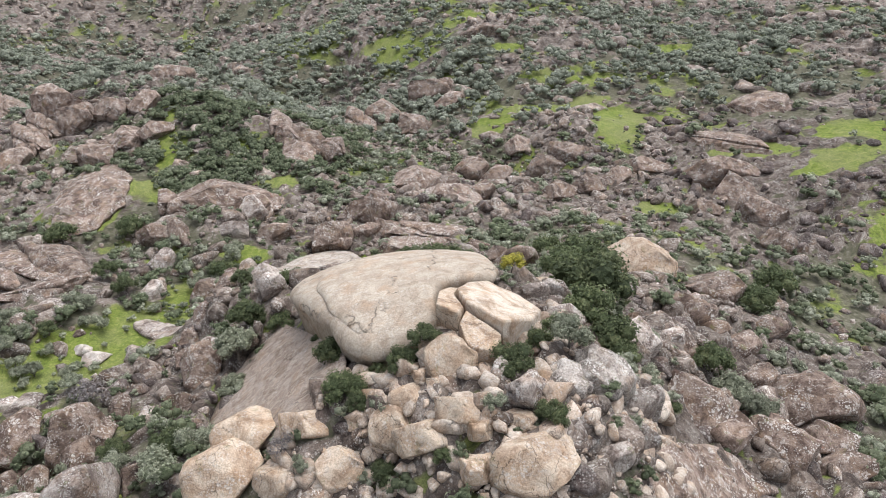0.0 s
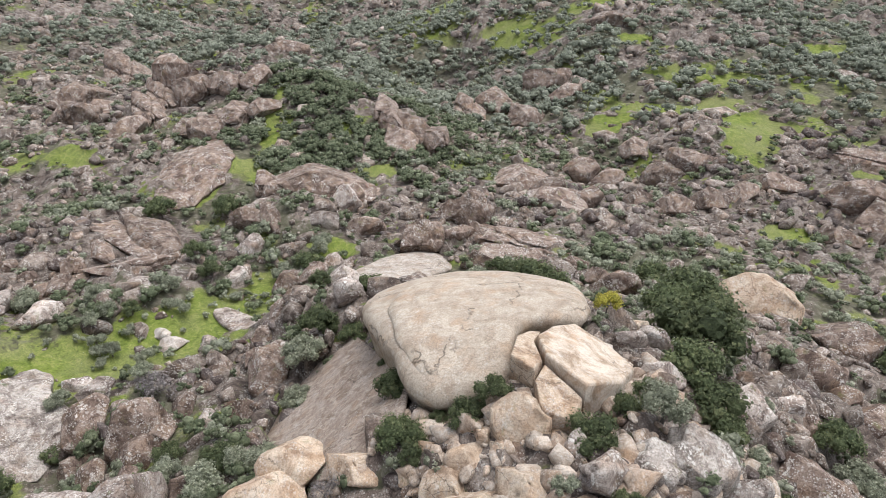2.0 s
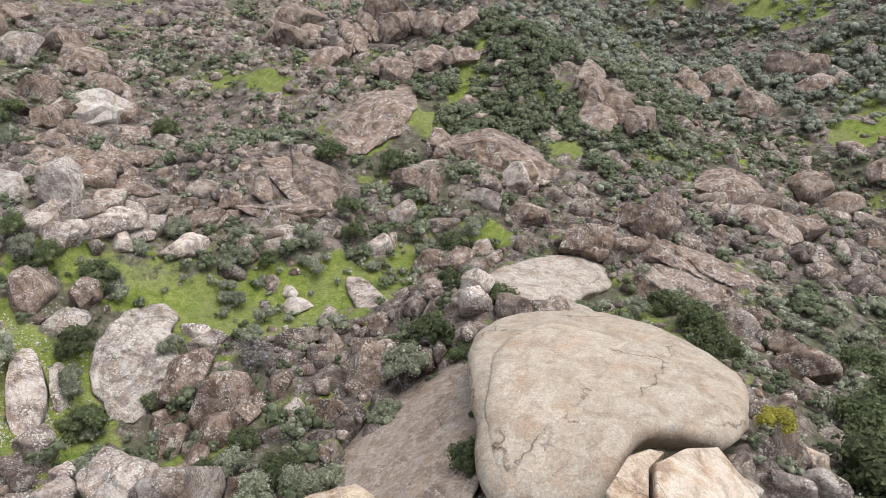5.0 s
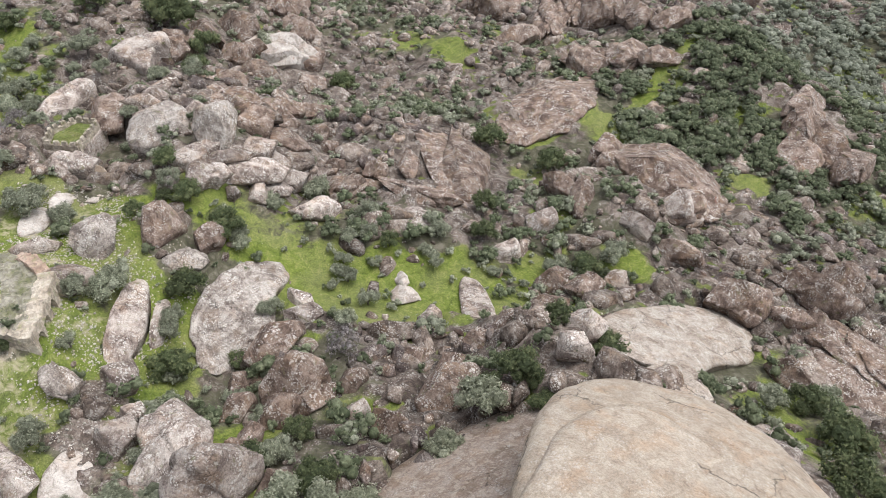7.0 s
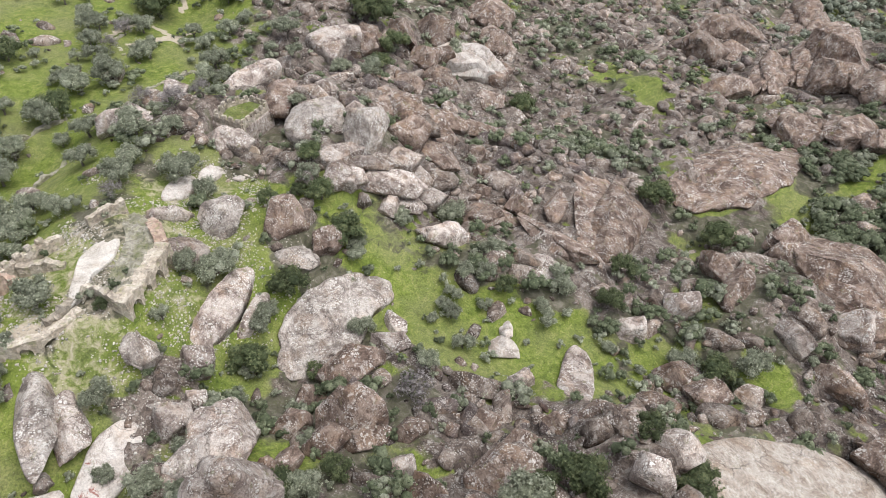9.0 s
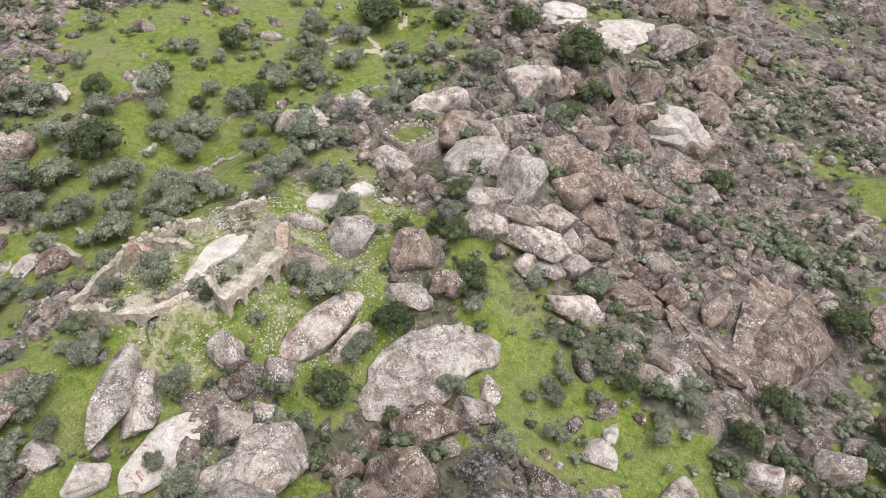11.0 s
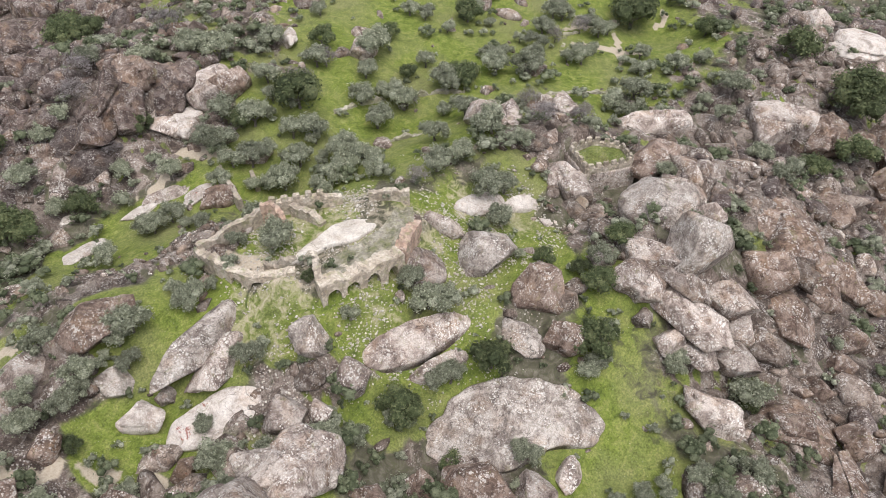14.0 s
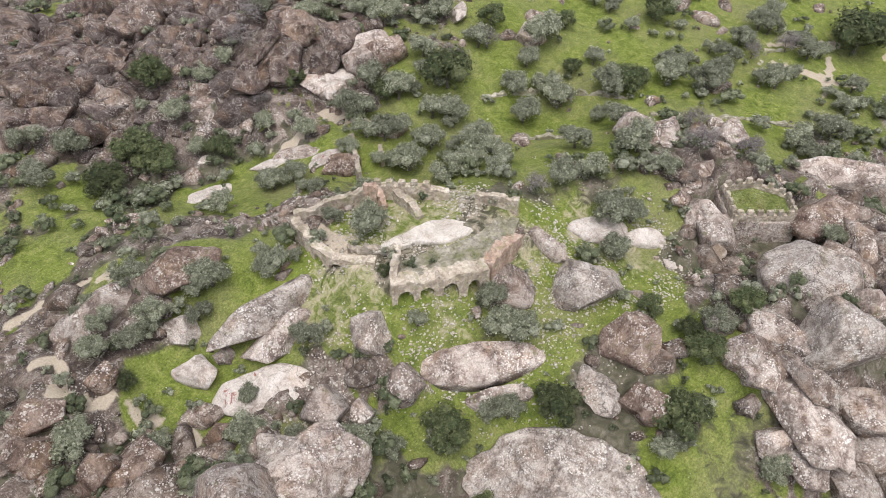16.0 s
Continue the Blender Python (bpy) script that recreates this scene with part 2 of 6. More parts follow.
GROUND = ground_material()


def masonry_material(name, a, b, c):
    m, n, l, sh = mat(name)
    p = place(n)
    broad, fine = noise_at(n, l, p, 0.5, 5, 0.6), noise_at(n, l, p, 3.6, 6, 0.8)
    info = n.new("ShaderNodeObjectInfo").outputs["Random"]
    col = ramp(n, l, broad, (0.3, a), (0.5, b), (0.72, c))
    col = mixed(n, l, 0.6, col, ramp(n, l, fine, (0.3, (0.45,)), (0.65, (1.0,))), "MULTIPLY")
    vor = n.new("ShaderNodeTexVoronoi")
    vor.inputs["Scale"].default_value = 2.6
    l.new(p, vor.inputs["Vector"])
    sepc = n.new("ShaderNodeSeparateColor")
    l.new(vor.outputs["Color"], sepc.inputs["Color"])
    col = mixed(n, l, 0.65, col, ramp(n, l, sepc.outputs[0], (0.0, (0.35,)), (1.0, (1.0,))), "MULTIPLY")
    moss = noise_at(n, l, p, 0.9, 5, 0.65)
    col = mixed(n, l, ramp(n, l, moss, (0.54, (0.0,)), (0.66, (0.6,))), col, (0.20, 0.205, 0.09))
    hsv = n.new("ShaderNodeHueSaturation")
    rng = n.new("ShaderNodeMapRange")
    rng.inputs["To Min"].default_value, rng.inputs["To Max"].default_value = 0.8, 1.2
    l.new(info, rng.inputs["Value"])
    l.new(rng.outputs[0], hsv.inputs["Value"])
    l.new(col, hsv.inputs["Color"])
    l.new(hsv.outputs["Color"], sh.inputs["Base Color"])
    sh.inputs["Roughness"].default_value = 0.95
    bumped(n, l, sh, mixed(n, l, 0.5, fine, vor.outputs["Distance"]), 0.9, 0.12)
    return m


STONEWORK = masonry_material("rubble_masonry", (0.33, 0.27, 0.20), (0.50, 0.43, 0.34), (0.66, 0.595, 0.495))
BRICKWORK = masonry_material("reddish_masonry", (0.40, 0.26, 0.185), (0.55, 0.395, 0.30), (0.66, 0.54, 0.43))
SHELF = masonry_material("overgrown_rubble", (0.16, 0.17, 0.06), (0.40, 0.37, 0.27), (0.62, 0.57, 0.48))
LEDGE = granite_material("bright_ledge", (0.497, 0.443, 0.377), (0.605, 0.554, 0.484), (0.679, 0.637, 0.572), 0.4, spread=0.03, varnish=0.06, gritty=0.35, ochre=0.1)
OCHRE = granite_material("granite_ochre", (0.336, 0.248, 0.172), (0.528, 0.432, 0.336), (0.640, 0.560, 0.460), 0.3, spread=0.03, ochre=0.6, varnish=0.15, gritty=0.3, crack_scale=0.12)
WEATHERED = granite_material("granite_weathered", (0.288, 0.232, 0.184), (0.416, 0.356, 0.296), (0.520, 0.460, 0.396), 0.45, spread=0.05, crack_scale=0.1, streak=0.15, varnish=0.4, moss=0.25)

# ---- the lie of the land ----
def hash2(i, j, seed):
    h = (i * 374761393 + j * 668265263 + seed * 974711) & 0xFFFFFFFF
    h = ((h ^ (h >> 13)) * 1274126177) & 0xFFFFFFFF
    return ((h ^ (h >> 16)) & 0xFFFF) / 65535.0


def value_noise(x, y, seed=0):
    x, y = np.asarray(x, float), np.asarray(y, float)
    i, j = np.floor(x).astype(np.int64), np.floor(y).astype(np.int64)
    u, v = x - i, y - j
    u, v = u * u * (3 - 2 * u), v * v * (3 - 2 * v)
    a, b = hash2(i, j, seed), hash2(i + 1, j, seed)
    c, d = hash2(i, j + 1, seed), hash2(i + 1, j + 1, seed)
    return (a * (1 - u) + b * u) * (1 - v) + (c * (1 - u) + d * u) * v - 0.5


def fbm(x, y, size, octaves=4, seed=0):
    out, amp = 0.0, 1.0
    for k in range(octaves):
        out = out + amp * value_noise(np.asarray(x) / size, np.asarray(y) / size, seed + k)
        size, amp = size / 2.1, amp * 0.5
    return out


HILLS = []


def hill(x, y, rise, radius):
    HILLS.append((x, y, rise, radius))


hill(60, -80, 18.0, 160)
hill(2, 78, 22.5, 22)
hill(-124, 67, 11.7, 22)
hill(-72, 151, -2.9, 35)
hill(-84, 40, 9.0, 9)
hill(-225, -15, 16.3, 60)
hill(-116, 92, 7.0, 9)
hill(-36, 112, 7.4, 9)
hill(-180, 240, -6.7, 60)
hill(-64, 20, 5.5, 9)
hill(-112, -28, 9.1, 14)
hill(-100, 56, 0.7, 9)
hill(45, 225, -13.0, 60)
hill(-68, 96, -5.0, 14)
hill(-84, -4, -4.3, 14)
hill(-104, 108, -4.0, 9)
hill(-56, 124, -3.8, 9)
hill(-16, 100, 8.4, 9)
hill(-136, 28, -4.1, 9)
hill(12, 52, 11.8, 14)
hill(-140, 104, 5.8, 14)
hill(-176, 104, 1.0, 14)
hill(-152, 144, -8.6, 22)
hill(-72, 68, -6.2, 9)
hill(-64, 156, 5.9, 9)
hill(-24, 60, 5.0, 9)
hill(-28, 80, -0.3, 9)
hill(-52, 44, -2.8, 9)
hill(-108, -8, -3.5, 9)
hill(-84, 56, 4.1, 9)
hill(-104, 40, 4.0, 9)
hill(-104, 20, -3.0, 9)
hill(-100, 180, 3.7, 9)
hill(-45, 270, -6.7, 60)
hill(-8, 80, 4.5, 9)
hill(-160, 76, -3.1, 9)
hill(-116, 68, -5.9, 9)
hill(-88, 112, 2.7, 9)
hill(-68, 84, 5.5, 9)
hill(-68, 36, 3.0, 9)
hill(-52, 56, 3.3, 9)
hill(30, 111, 5.6, 22)
hill(-146, -10, 3.9, 22)
hill(-212, 108, 10.7, 35)
hill(-204, 64, -5.1, 9)
hill(-92, 152, -3.4, 14)
hill(-40, 28, 3.3, 9)
hill(-96, 72, 1.9, 9)
hill(-84, 20, 2.6, 9)
hill(-116, 136, 3.5, 9)
hill(-220, 480, -11.9, 160)
hill(-152, 188, 4.7, 9)
hill(-104, 4, 2.4, 9)
hill(-20, 160, 1.8, 9)
hill(-132, 8, 1.9, 9)
hill(-80, 84, -2.4, 9)
hill(115, 120, -16, 35)
hill(-200, 480, -45, 90)
hill(-140, 252, 5, 25)
hill(60, 20, -6, 30)
hill(-160, 350, -28, 55)
hill(60, 380, 6, 50)
hill(-129, 76, -3.5, 6)
hill(-73, 38, -1.5, 4)
hill(-124, 74, -1.5, 5)
hill(10, 66, -2.4, 5)
hill(-99, 47.5, 2.4, 4.5)
hill(-138, 288, 19.8, 22)
hill(-100, 238, 11.3, 22)
hill(-62, 222, 6.9, 18)
hill(-28, 282, -5.9, 28)
hill(-60, 345, -25.9, 35)
hill(-14, 318, -1.7, 26)
hill(-205, 265, 3.7, 30)
hill(-252, 367, 10.7, 45)
hill(18, 218, -7.4, 16)
hill(88, 178, -5.5, 20)
hill(47, 236, 8.6, 15)
hill(70, 285, 0.2, 18)
hill(-96, 300, 11.4, 20)
hill(-8, 372, -4.8, 30)
hill(-150, 365, 5.1, 40)
hill(120, 375, -9.5, 45)
hill(-15, 245, -4.5, 14)


def land(x, y):
    """The smooth height of the hillside, with the levelled castle court."""
    z = -14.0
    for cx, cy, rise, radius in HILLS:
        z = z + rise * np.exp(-((x - cx) ** 2 + (y - cy) ** 2) / (2 * radius * radius))
    r = ((x + 88) / 11.6) ** 2 + ((y - 40) / 11.6) ** 2
    inside = 1 / (1 + r ** 5)
    return z * (1 - inside) + (5.7 + 0.10 * (y - 38)) * inside


def blob(x, y, cx, cy, rx, ry, turn=0.0):
    """1 inside an ellipse with a ragged edge, fading to 0 outside."""
    x, y = np.asarray(x, float), np.asarray(y, float)
    c, s = math.cos(radians(turn)), math.sin(radians(turn))
    r = np.hypot(((x - cx) * c + (y - cy) * s) / rx, (-(x - cx) * s + (y - cy) * c) / ry)
    out, near = np.zeros_like(r), r < 1.96
    if near.any():
        out[near] = np.clip((1.25 - r[near] - 0.75 * fbm(x[near], y[near], 0.7 * min(rx, ry), 4, 11)) / 0.5, 0, 1)
    return out


def any_of(x, y, blobs):
    out = np.zeros_like(np.asarray(x, float))
    for b in blobs:
        out = np.maximum(out, blob(x, y, *b))
    return out


MEADOWS = [(-86, 36, 7, 5, 0), (-92, 41, 5, 3, 0), (-80, 53, 9, 4, 30), (-74, 43, 5, 8, 0), (-97, 61, 9, 6, 0), (-75, 98, 17, 11, 25), (-64, 114, 9, 9, 0), (-66, 113, 8, 6, 0), (-62, 128, 5, 4, 0), (-49, 142, 6, 4, 0), (-84, 66, 9, 6, 20), (-78, 62, 9, 5, 0),
           (-90, 88, 7, 5, 0), (-105, 80, 6, 9, 0), (-108, 66, 9, 7, 0), (-66, 30, 10, 12, 0), (-52, 36, 8, 5, 0), (-112, 58, 11, 9, 0), (-104, 66, 9, 6, 0), (-95, 66, 8, 4, 20), (-102, 34, 8, 6, 0), (-56, -14, 9, 5, 20), (-69, 1, 9, 5, 20), (-46, 2, 7, 5, 20), (-59, 38, 4, 4, 20), (-54, 15, 6, 4, 20), (-54, -3, 8, 4, 20)]
VALLEY = [(-150, 25, 46, 24, 10), (-195, 45, 32, 34, 0), (-86, 6, 16, 10, 20), (-112, 12, 22, 12, 30), (-175, 0, 30, 22, 0), (-160, 60, 10, 8, 0), (-230, 20, 40, 40, 0)]
FAR_GREEN = [(62, 250, 20, 11, -25), (50, 268, 17, 8, 10), (58, 232, 9, 11, 0), (17, 262, 10, 5, 0), (28, 272, 12, 4, 0), (-17, 372, 15, 8, 0), (28, 336, 9, 6, 0), (-31, 378, 13, 8, 0), (133, 223, 14, 7, 0), (100, 217, 14, 5, 0), (62, 182, 7, 6, 0), (42, 300, 12, 5, 0), (15, 254, 8, 5, 0), (118, 205, 16, 8, 0), (60, 292, 14, 6, 0), (-85, 450, 20, 16, 0),
             (-94, 216, 2.6, 15, 12), (-97, 168, 4, 7, 0), (-145, 180, 8, 5, 0), (10, 390, 20, 10, 0), (95, 330, 16, 8, 0), (-40, 390, 14, 8, 0), (-52, 190, 7, 4, 20), (-88, 196, 3, 8, 10)]
BARE = [(-84, 142, 10, 8, 0), (105, 205, 12, 5, 20), (150, 250, 20, 8, 0)]


CASTLE = (-95, 47, 19, 24, 30)
SCRUB = [(-62, 205, 32, 34, 30), (-100, 190, 30, 20, 0), (-110, 150, 25, 14, 0), (-65, 125, 22, 9, 20), (-135, 130, 20, 14, 0), (-35, 190, 14, 40, -20), (20, 150, 30, 22, 0), (75, 150, 22, 40, 0), (-60, 300, 120, 50, 0),
         (60, 330, 120, 60, 0), (-150, 35, 35, 22, 10), (-200, 60, 34, 30, 0), (-140, 400, 140, 90, 0), (22, 92, 7, 12, 0), (-115, 30, 14, 10, 30), (-60, -10, 14, 12, 0), (90, 90, 26, 40, 0)]
CRAGS = [(-78, -50, 34, 26, 0), (-106, -52, 30, 24, 0), (-96, -28, 14, 12, 0)]
TALUS = [(-118, 125, 30, 18, 20), (-55, 85, 22, 18, 0), (-30, 150, 20, 14, 0), (-150, 110, 26, 22, 0), (15, 60, 24, 14, 0), (50, 85, 16, 22, 0), (-10, 175, 40, 16, 0), (40, 200, 40, 14, 0), (100, 200, 30, 40, 0), (-150, 240, 40, 30, 20)]


def grassiness(x, y):
    return np.maximum(np.maximum(any_of(x, y, MEADOWS), any_of(x, y, VALLEY)), any_of(x, y, FAR_GREEN))


def cells(x, y, size, seed):
    """Blocks of broken rock packed side by side: 0 in the joints to 1 on the backs, and a number for each block."""
    x, y = np.asarray(x, float), np.asarray(y, float)
    u = (x + 0.9 * size * fbm(x, y, 1.6 * size, 2, seed)) / size
    v = (y + 0.9 * size * fbm(x, y, 1.6 * size, 2, seed + 3)) / size
    i, j = np.floor(u).astype(np.int64), np.floor(v).astype(np.int64)
    first, second, number = np.full(u.shape, 9.0), np.full(u.shape, 9.0), np.zeros(u.shape)
    for a in (-1, 0, 1):
        for b in (-1, 0, 1):
            d = np.hypot(i + a + 0.1 + 0.8 * hash2(i + a, j + b, seed) - u, j + b + 0.1 + 0.8 * hash2(i + a, j + b, seed + 1) - v)
            closer = d < first
            second = np.where(closer, first, np.minimum(second, d))
            number = np.where(closer, hash2(i + a, j + b, seed + 2), number)
            first = np.where(closer, d, first)
    back = np.clip((second - first) / 0.5, 0, 1)
    return np.sqrt(back * (2 - back)), number


def rockiness(x, y):
    """How far bare broken granite covers the place."""
    bare = np.clip(0.62 + 2.0 * fbm(x, y, 26.0, 3, 81) - 0.30 * any_of(x, y, SCRUB) + any_of(x, y, CRAGS + TALUS), 0, 1)
    return bare * (1 - grassiness(x, y)) * (1 - 0.85 * any_of(x, y, [CASTLE]))


def remote(x, y):
    return np.clip(np.maximum(np.maximum(-235 - x, x - 95), np.maximum(-70 - y, y - 262)) / 60.0, 0, 1)


def rock_relief(x, y):
    """Height of the packed rock over the soil, how much of it is open rock, and a number for each block."""
    bare, away = rockiness(x, y), remote(x, y)
    big, k = cells(x, y, 11.0, 90)
    small, m = cells(x, y, 4.6, 94)
    tall = bare * (big * (0.5 + 2.4 * k * k) + (1 - 0.75 * away) * small * (0.5 + 1.7 * m)) * (1 + 0.9 * away)
    return tall, bare * np.clip(2.2 * np.maximum(small * (0.55 + 0.45 * big), 0.9 * away * big) - 0.55, 0, 1), 0.6 * m + 0.4 * k


def soil_z(x, y):
    """The ground under the packed rock."""
    g, away = grassiness(x, y), remote(x, y)
    z = land(x, y) + (1 - away) * ((1 - 0.8 * g) * (1.0 * fbm(x, y, 9.0, 3, 3) - 0.25) + 0.25 * fbm(x, y, 3.0, 2, 5))
    return z + away * 7.0 * fbm(x, y, 70.0, 3, 7) - 1.1 * rockiness(x, y)


def ground_z(x, y):
    z = soil_z(x, y) + rock_relief(x, y)[0]
    for top, sunk, inside in ((ridge_top, 4.0, oval(x, y, -9, 88, 17, 22)), (ramp_top, 1.6, oval(x, y, -24, 80, 13, 22)), (tail_top, 1.6, oval(x, y, -29, 127, 10, 20)), (leaning_top, 2.2, oval(x, y, 7.5, 76, 9, 10.5)), (terrace_top, 4.2, oval(x, y, -131, 74, 10, 9))):
        z = np.where(inside, np.minimum(z, top(x, y) - sunk), z)
    return z


def ridge_top(x, y):
    """The upper face of the ridge's great slab, falling to the far end and the meadow side."""
    return 19.9 + 0.08 * (x + 5) - 0.22 * (y - 85) - 0.0096 * (x + 5) ** 2 - 0.0093 * (y - 85) ** 2 + 1.6 * np.exp(-((x - 1) ** 2 + (y - 76) ** 2) / 240.0)


def leaning_top(x, y):
    """The tilted upper face of the split blocks beside the great slab."""
    return 25.2 - 0.345 * (x - 1) - 0.36 * (y - 74.75)


def ramp_top(x, y):
    return 6.6 + 0.80 * (x + 25) - 0.1 * (y - 78)


def terrace_top(x, y):
    return 2.2 - 0.08 * (y - 71)


def tail_top(x, y):
    return -5.6 - 0.42 * (y - 125) - 0.012 * (x + 28) ** 2


def oval(x, y, cx, cy, rx, ry):
    return ((x - cx) / rx) ** 2 + ((y - cy) / ry) ** 2 < 1


def spaced(lo, hi, step, far):
    out, d, a, b = list(np.arange(lo, hi + 1e-6, step)), step, lo, hi
    while a > -far or b < far:
        d *= 1.014 if b < 560 else 1.12
        a, b = a - d, b + d
        out = [a] + out + [b]
    return np.array(out)


def build_ground():
    gx, gy = spaced(-215, 75, 1.3, 1800), spaced(-50, 262, 1.3, 1800)
    X, Y = np.meshgrid(gx, gy)
    Z = ground_z(X, Y)
    ny, nx = X.shape
    idx = np.arange(nx * ny).reshape(ny, nx)
    quads = np.stack([idx[:-1, :-1], idx[:-1, 1:], idx[1:, 1:], idx[1:, :-1]], -1).reshape(-1, 4)
    me = bpy.data.meshes.new("ground")
    me.vertices.add(nx * ny)
    me.vertices.foreach_set("co", np.stack([X, Y, Z], -1).astype(np.float32).ravel())
    me.loops.add(quads.size)
    me.loops.foreach_set("vertex_index", quads.astype(np.int32).ravel())
    me.polygons.add(len(quads))
    me.polygons.foreach_set("loop_start", np.arange(0, quads.size, 4, dtype=np.int32))
    me.polygons.foreach_set("use_smooth", np.ones(len(quads), bool))
    me.update(calc_edges=True)
    cover = np.ones((nx * ny, 4), np.float32)
    x, y = X.ravel(), Y.ravel()
    g, (tall, bare, number) = grassiness(x, y), rock_relief(x, y)
    cover[:, 0] = np.maximum(g, np.clip(1.6 * fbm(x, y, 14.0, 4, 21) + 0.22, 0, 0.6))
    cover[:, 1] = np.maximum(0.85 * any_of(x, y, BARE), bare)
    cover[:, 3] = number * (1 - 0.75 * any_of(x, y, CRAGS)) * (1 - 0.45 * any_of(x, y, TALUS)) * (1 - 0.4 * np.clip((x - 5) / 20, 0, 1) * np.clip((140 - y) / 40, 0, 1))
    cover[:, 2] = np.maximum(any_of(x, y, TRODDEN), 0.42 * np.maximum(blob(x, y, -90, 44, 19, 20), blob(x, y, -112, 59, 9, 8)))
    layer = me.color_attributes.new("cover", "FLOAT_COLOR", "POINT")
    layer.data.foreach_set("color", cover.ravel())
    me.materials.append(GROUND)
    return tagged(new("ground", me), "rocky green hillside of grass, stony scrub and granite", "ground", kind="structure")


TRODDEN = [(-41, 11, 2.6, 0.9, 179), (-48, 11, 4.8, 0.9, 175), (-54, 13, 2.9, 0.9, 154), (-41, 23, 1.9, 0.9, 170), (-41, 27, 3.7, 0.9, 69), (-40, 31, 1.2, 0.9, 106), (-43, 33, 3.1, 0.9, 147), (-47, 37, 3.3, 0.9, 127), (-50, 42, 2.8, 0.9, 102), (-98, -1, 2.3, 0.9, -22), (-94, -2, 2.5, 0.9, -28), (-194, 57, 7.5, 0.9, 22), (-184, 61, 4.6, 0.9, 20), (-215, 64, 2.3, 0.9, 38), (-211, 64, 2.3, 0.9, -27), (-79, 33, 1.6, 8, 0), (-186, 57, 1.5, 9, 20), (-198, 50, 1.4, 10, 60), (-106, 0, 1.6, 8, 20)]
build_ground()

# ---- granite boulders ----
def rock_mesh(name, seed, level, block, cuts, material, clefts=0):
    """A weathered boulder of about unit half-axes: a swollen block with planed faces, worn edges and split joints."""
    rnd = random.Random(seed)
    bm = bmesh.new()
    bmesh.ops.create_icosphere(bm, subdivisions=level, radius=1.0)
    planes = []
    for _ in range(cuts):
        d = Vector((rnd.uniform(-1, 1), rnd.uniform(-1, 1), rnd.uniform(-0.5, 1))).normalized()
        planes.append((d, rnd.uniform(0.55, 0.88)))
    splits = []
    for _ in range(clefts):
        d = Vector((rnd.uniform(-1, 1), rnd.uniform(-1, 1), rnd.uniform(-0.35, 0.35))).normalized()
        splits.append((d, rnd.uniform(-0.4, 0.4), rnd.uniform(-0.09, 0.09)))
    twist = Vector((rnd.uniform(-1, 1), rnd.uniform(-1, 1), rnd.uniform(-1, 1))).normalized()
    turn = Matrix.Rotation(rnd.uniform(0, 0.6), 3, twist)
    off = Vector((seed * 3.7, seed * 1.9, seed * 7.3))
    for v in bm.verts:
        c = v.co.copy()
        t = turn @ c
        c = c.lerp(c / max(abs(t.x), abs(t.y), abs(t.z)), block)
        for d, reach in planes:
            over = c.dot(d) - reach
            if over > 0:
                c -= d * over
        c += v.co * (0.09 * noise.noise(v.co * 1.1 + off) + 0.04 * noise.noise(v.co * 2.6 + off) + 0.03 * noise.noise(v.co * 6.0 + off))
        for d, at, slip in splits:
            s = c.dot(d) - at + 0.12 * noise.noise(v.co * 2.0 + off)
            c *= 1 - 0.24 * math.exp(-(s / 0.045) ** 2) + (slip if s > 0 else 0)
        v.co = c
    me = bpy.data.meshes.new(name)
    bm.to_mesh(me)
    bm.free()
    me.polygons.foreach_set("use_smooth", np.ones(len(me.polygons), bool))
    me.materials.append(material)
    return me


FLAKED = granite_material("granite_flaked", (0.232, 0.176, 0.136), (0.304, 0.236, 0.188), (0.376, 0.308, 0.256), 0.35, spread=0.05, flakes=0.5, gritty=0.4, varnish=0.3)
ROCKS = {}
for tone, stone in (("grey", GRANITE), ("pale", GRANITE_PALE), ("brown", GRANITE_BROWN), ("tan", GRANITE_TAN), ("white", GRANITE_WHITE), ("dark", GRANITE_DARK), ("ash", GRANITE_ASH)):
    for shape, block, cuts, clefts in (("round", 0.2, 9, "0010"), ("block", 0.5, 9, "1201"), ("slab", 0.40, 8, "1021"), ("dome", 0.15, 7, "0101")):
        for level in (4, 5):
            ROCKS[tone, shape, level] = [rock_mesh("boulder", 7 * k + 31 * len(ROCKS) + 1, level, block, cuts, stone, int(clefts[k])) for k in range(4)]

SHAPE_WORDS = {"round": "rounded granite boulder", "block": "angular granite block", "slab": "low granite slab", "dome": "domed granite outcrop"}
TONE_WORDS = {"grey": "grey lichen-spotted", "pale": "pale bare", "brown": "brown-stained", "tan": "warm tan", "white": "whitish", "dark": "dark weathered brown", "ash": "ash-grey lichened"}
PLACED = []


def boulder(x, y, z, sx, sy, sz, yaw, shape="round", tone="grey", pick=0, lean=(0, 0), group="granite boulders on the hillside", where="among rubble and scrub"):
    ob = new("boulder", ROCKS[tone, shape, 5 if max(sx, sy) > 8.5 else 4][(pick + round(7 * abs(x))) % 4])
    ob.matrix_world = pose(x, y, z, lean[0], lean[1], yaw) @ Matrix.Diagonal((1.06 * sx, 1.06 * sy, 1.25 * sz, 1))
    PLACED.append((x, y, max(sx, sy)))
    return tagged(ob, f"{TONE_WORDS[tone]} {SHAPE_WORDS[shape]} {where}", "boulder", group)


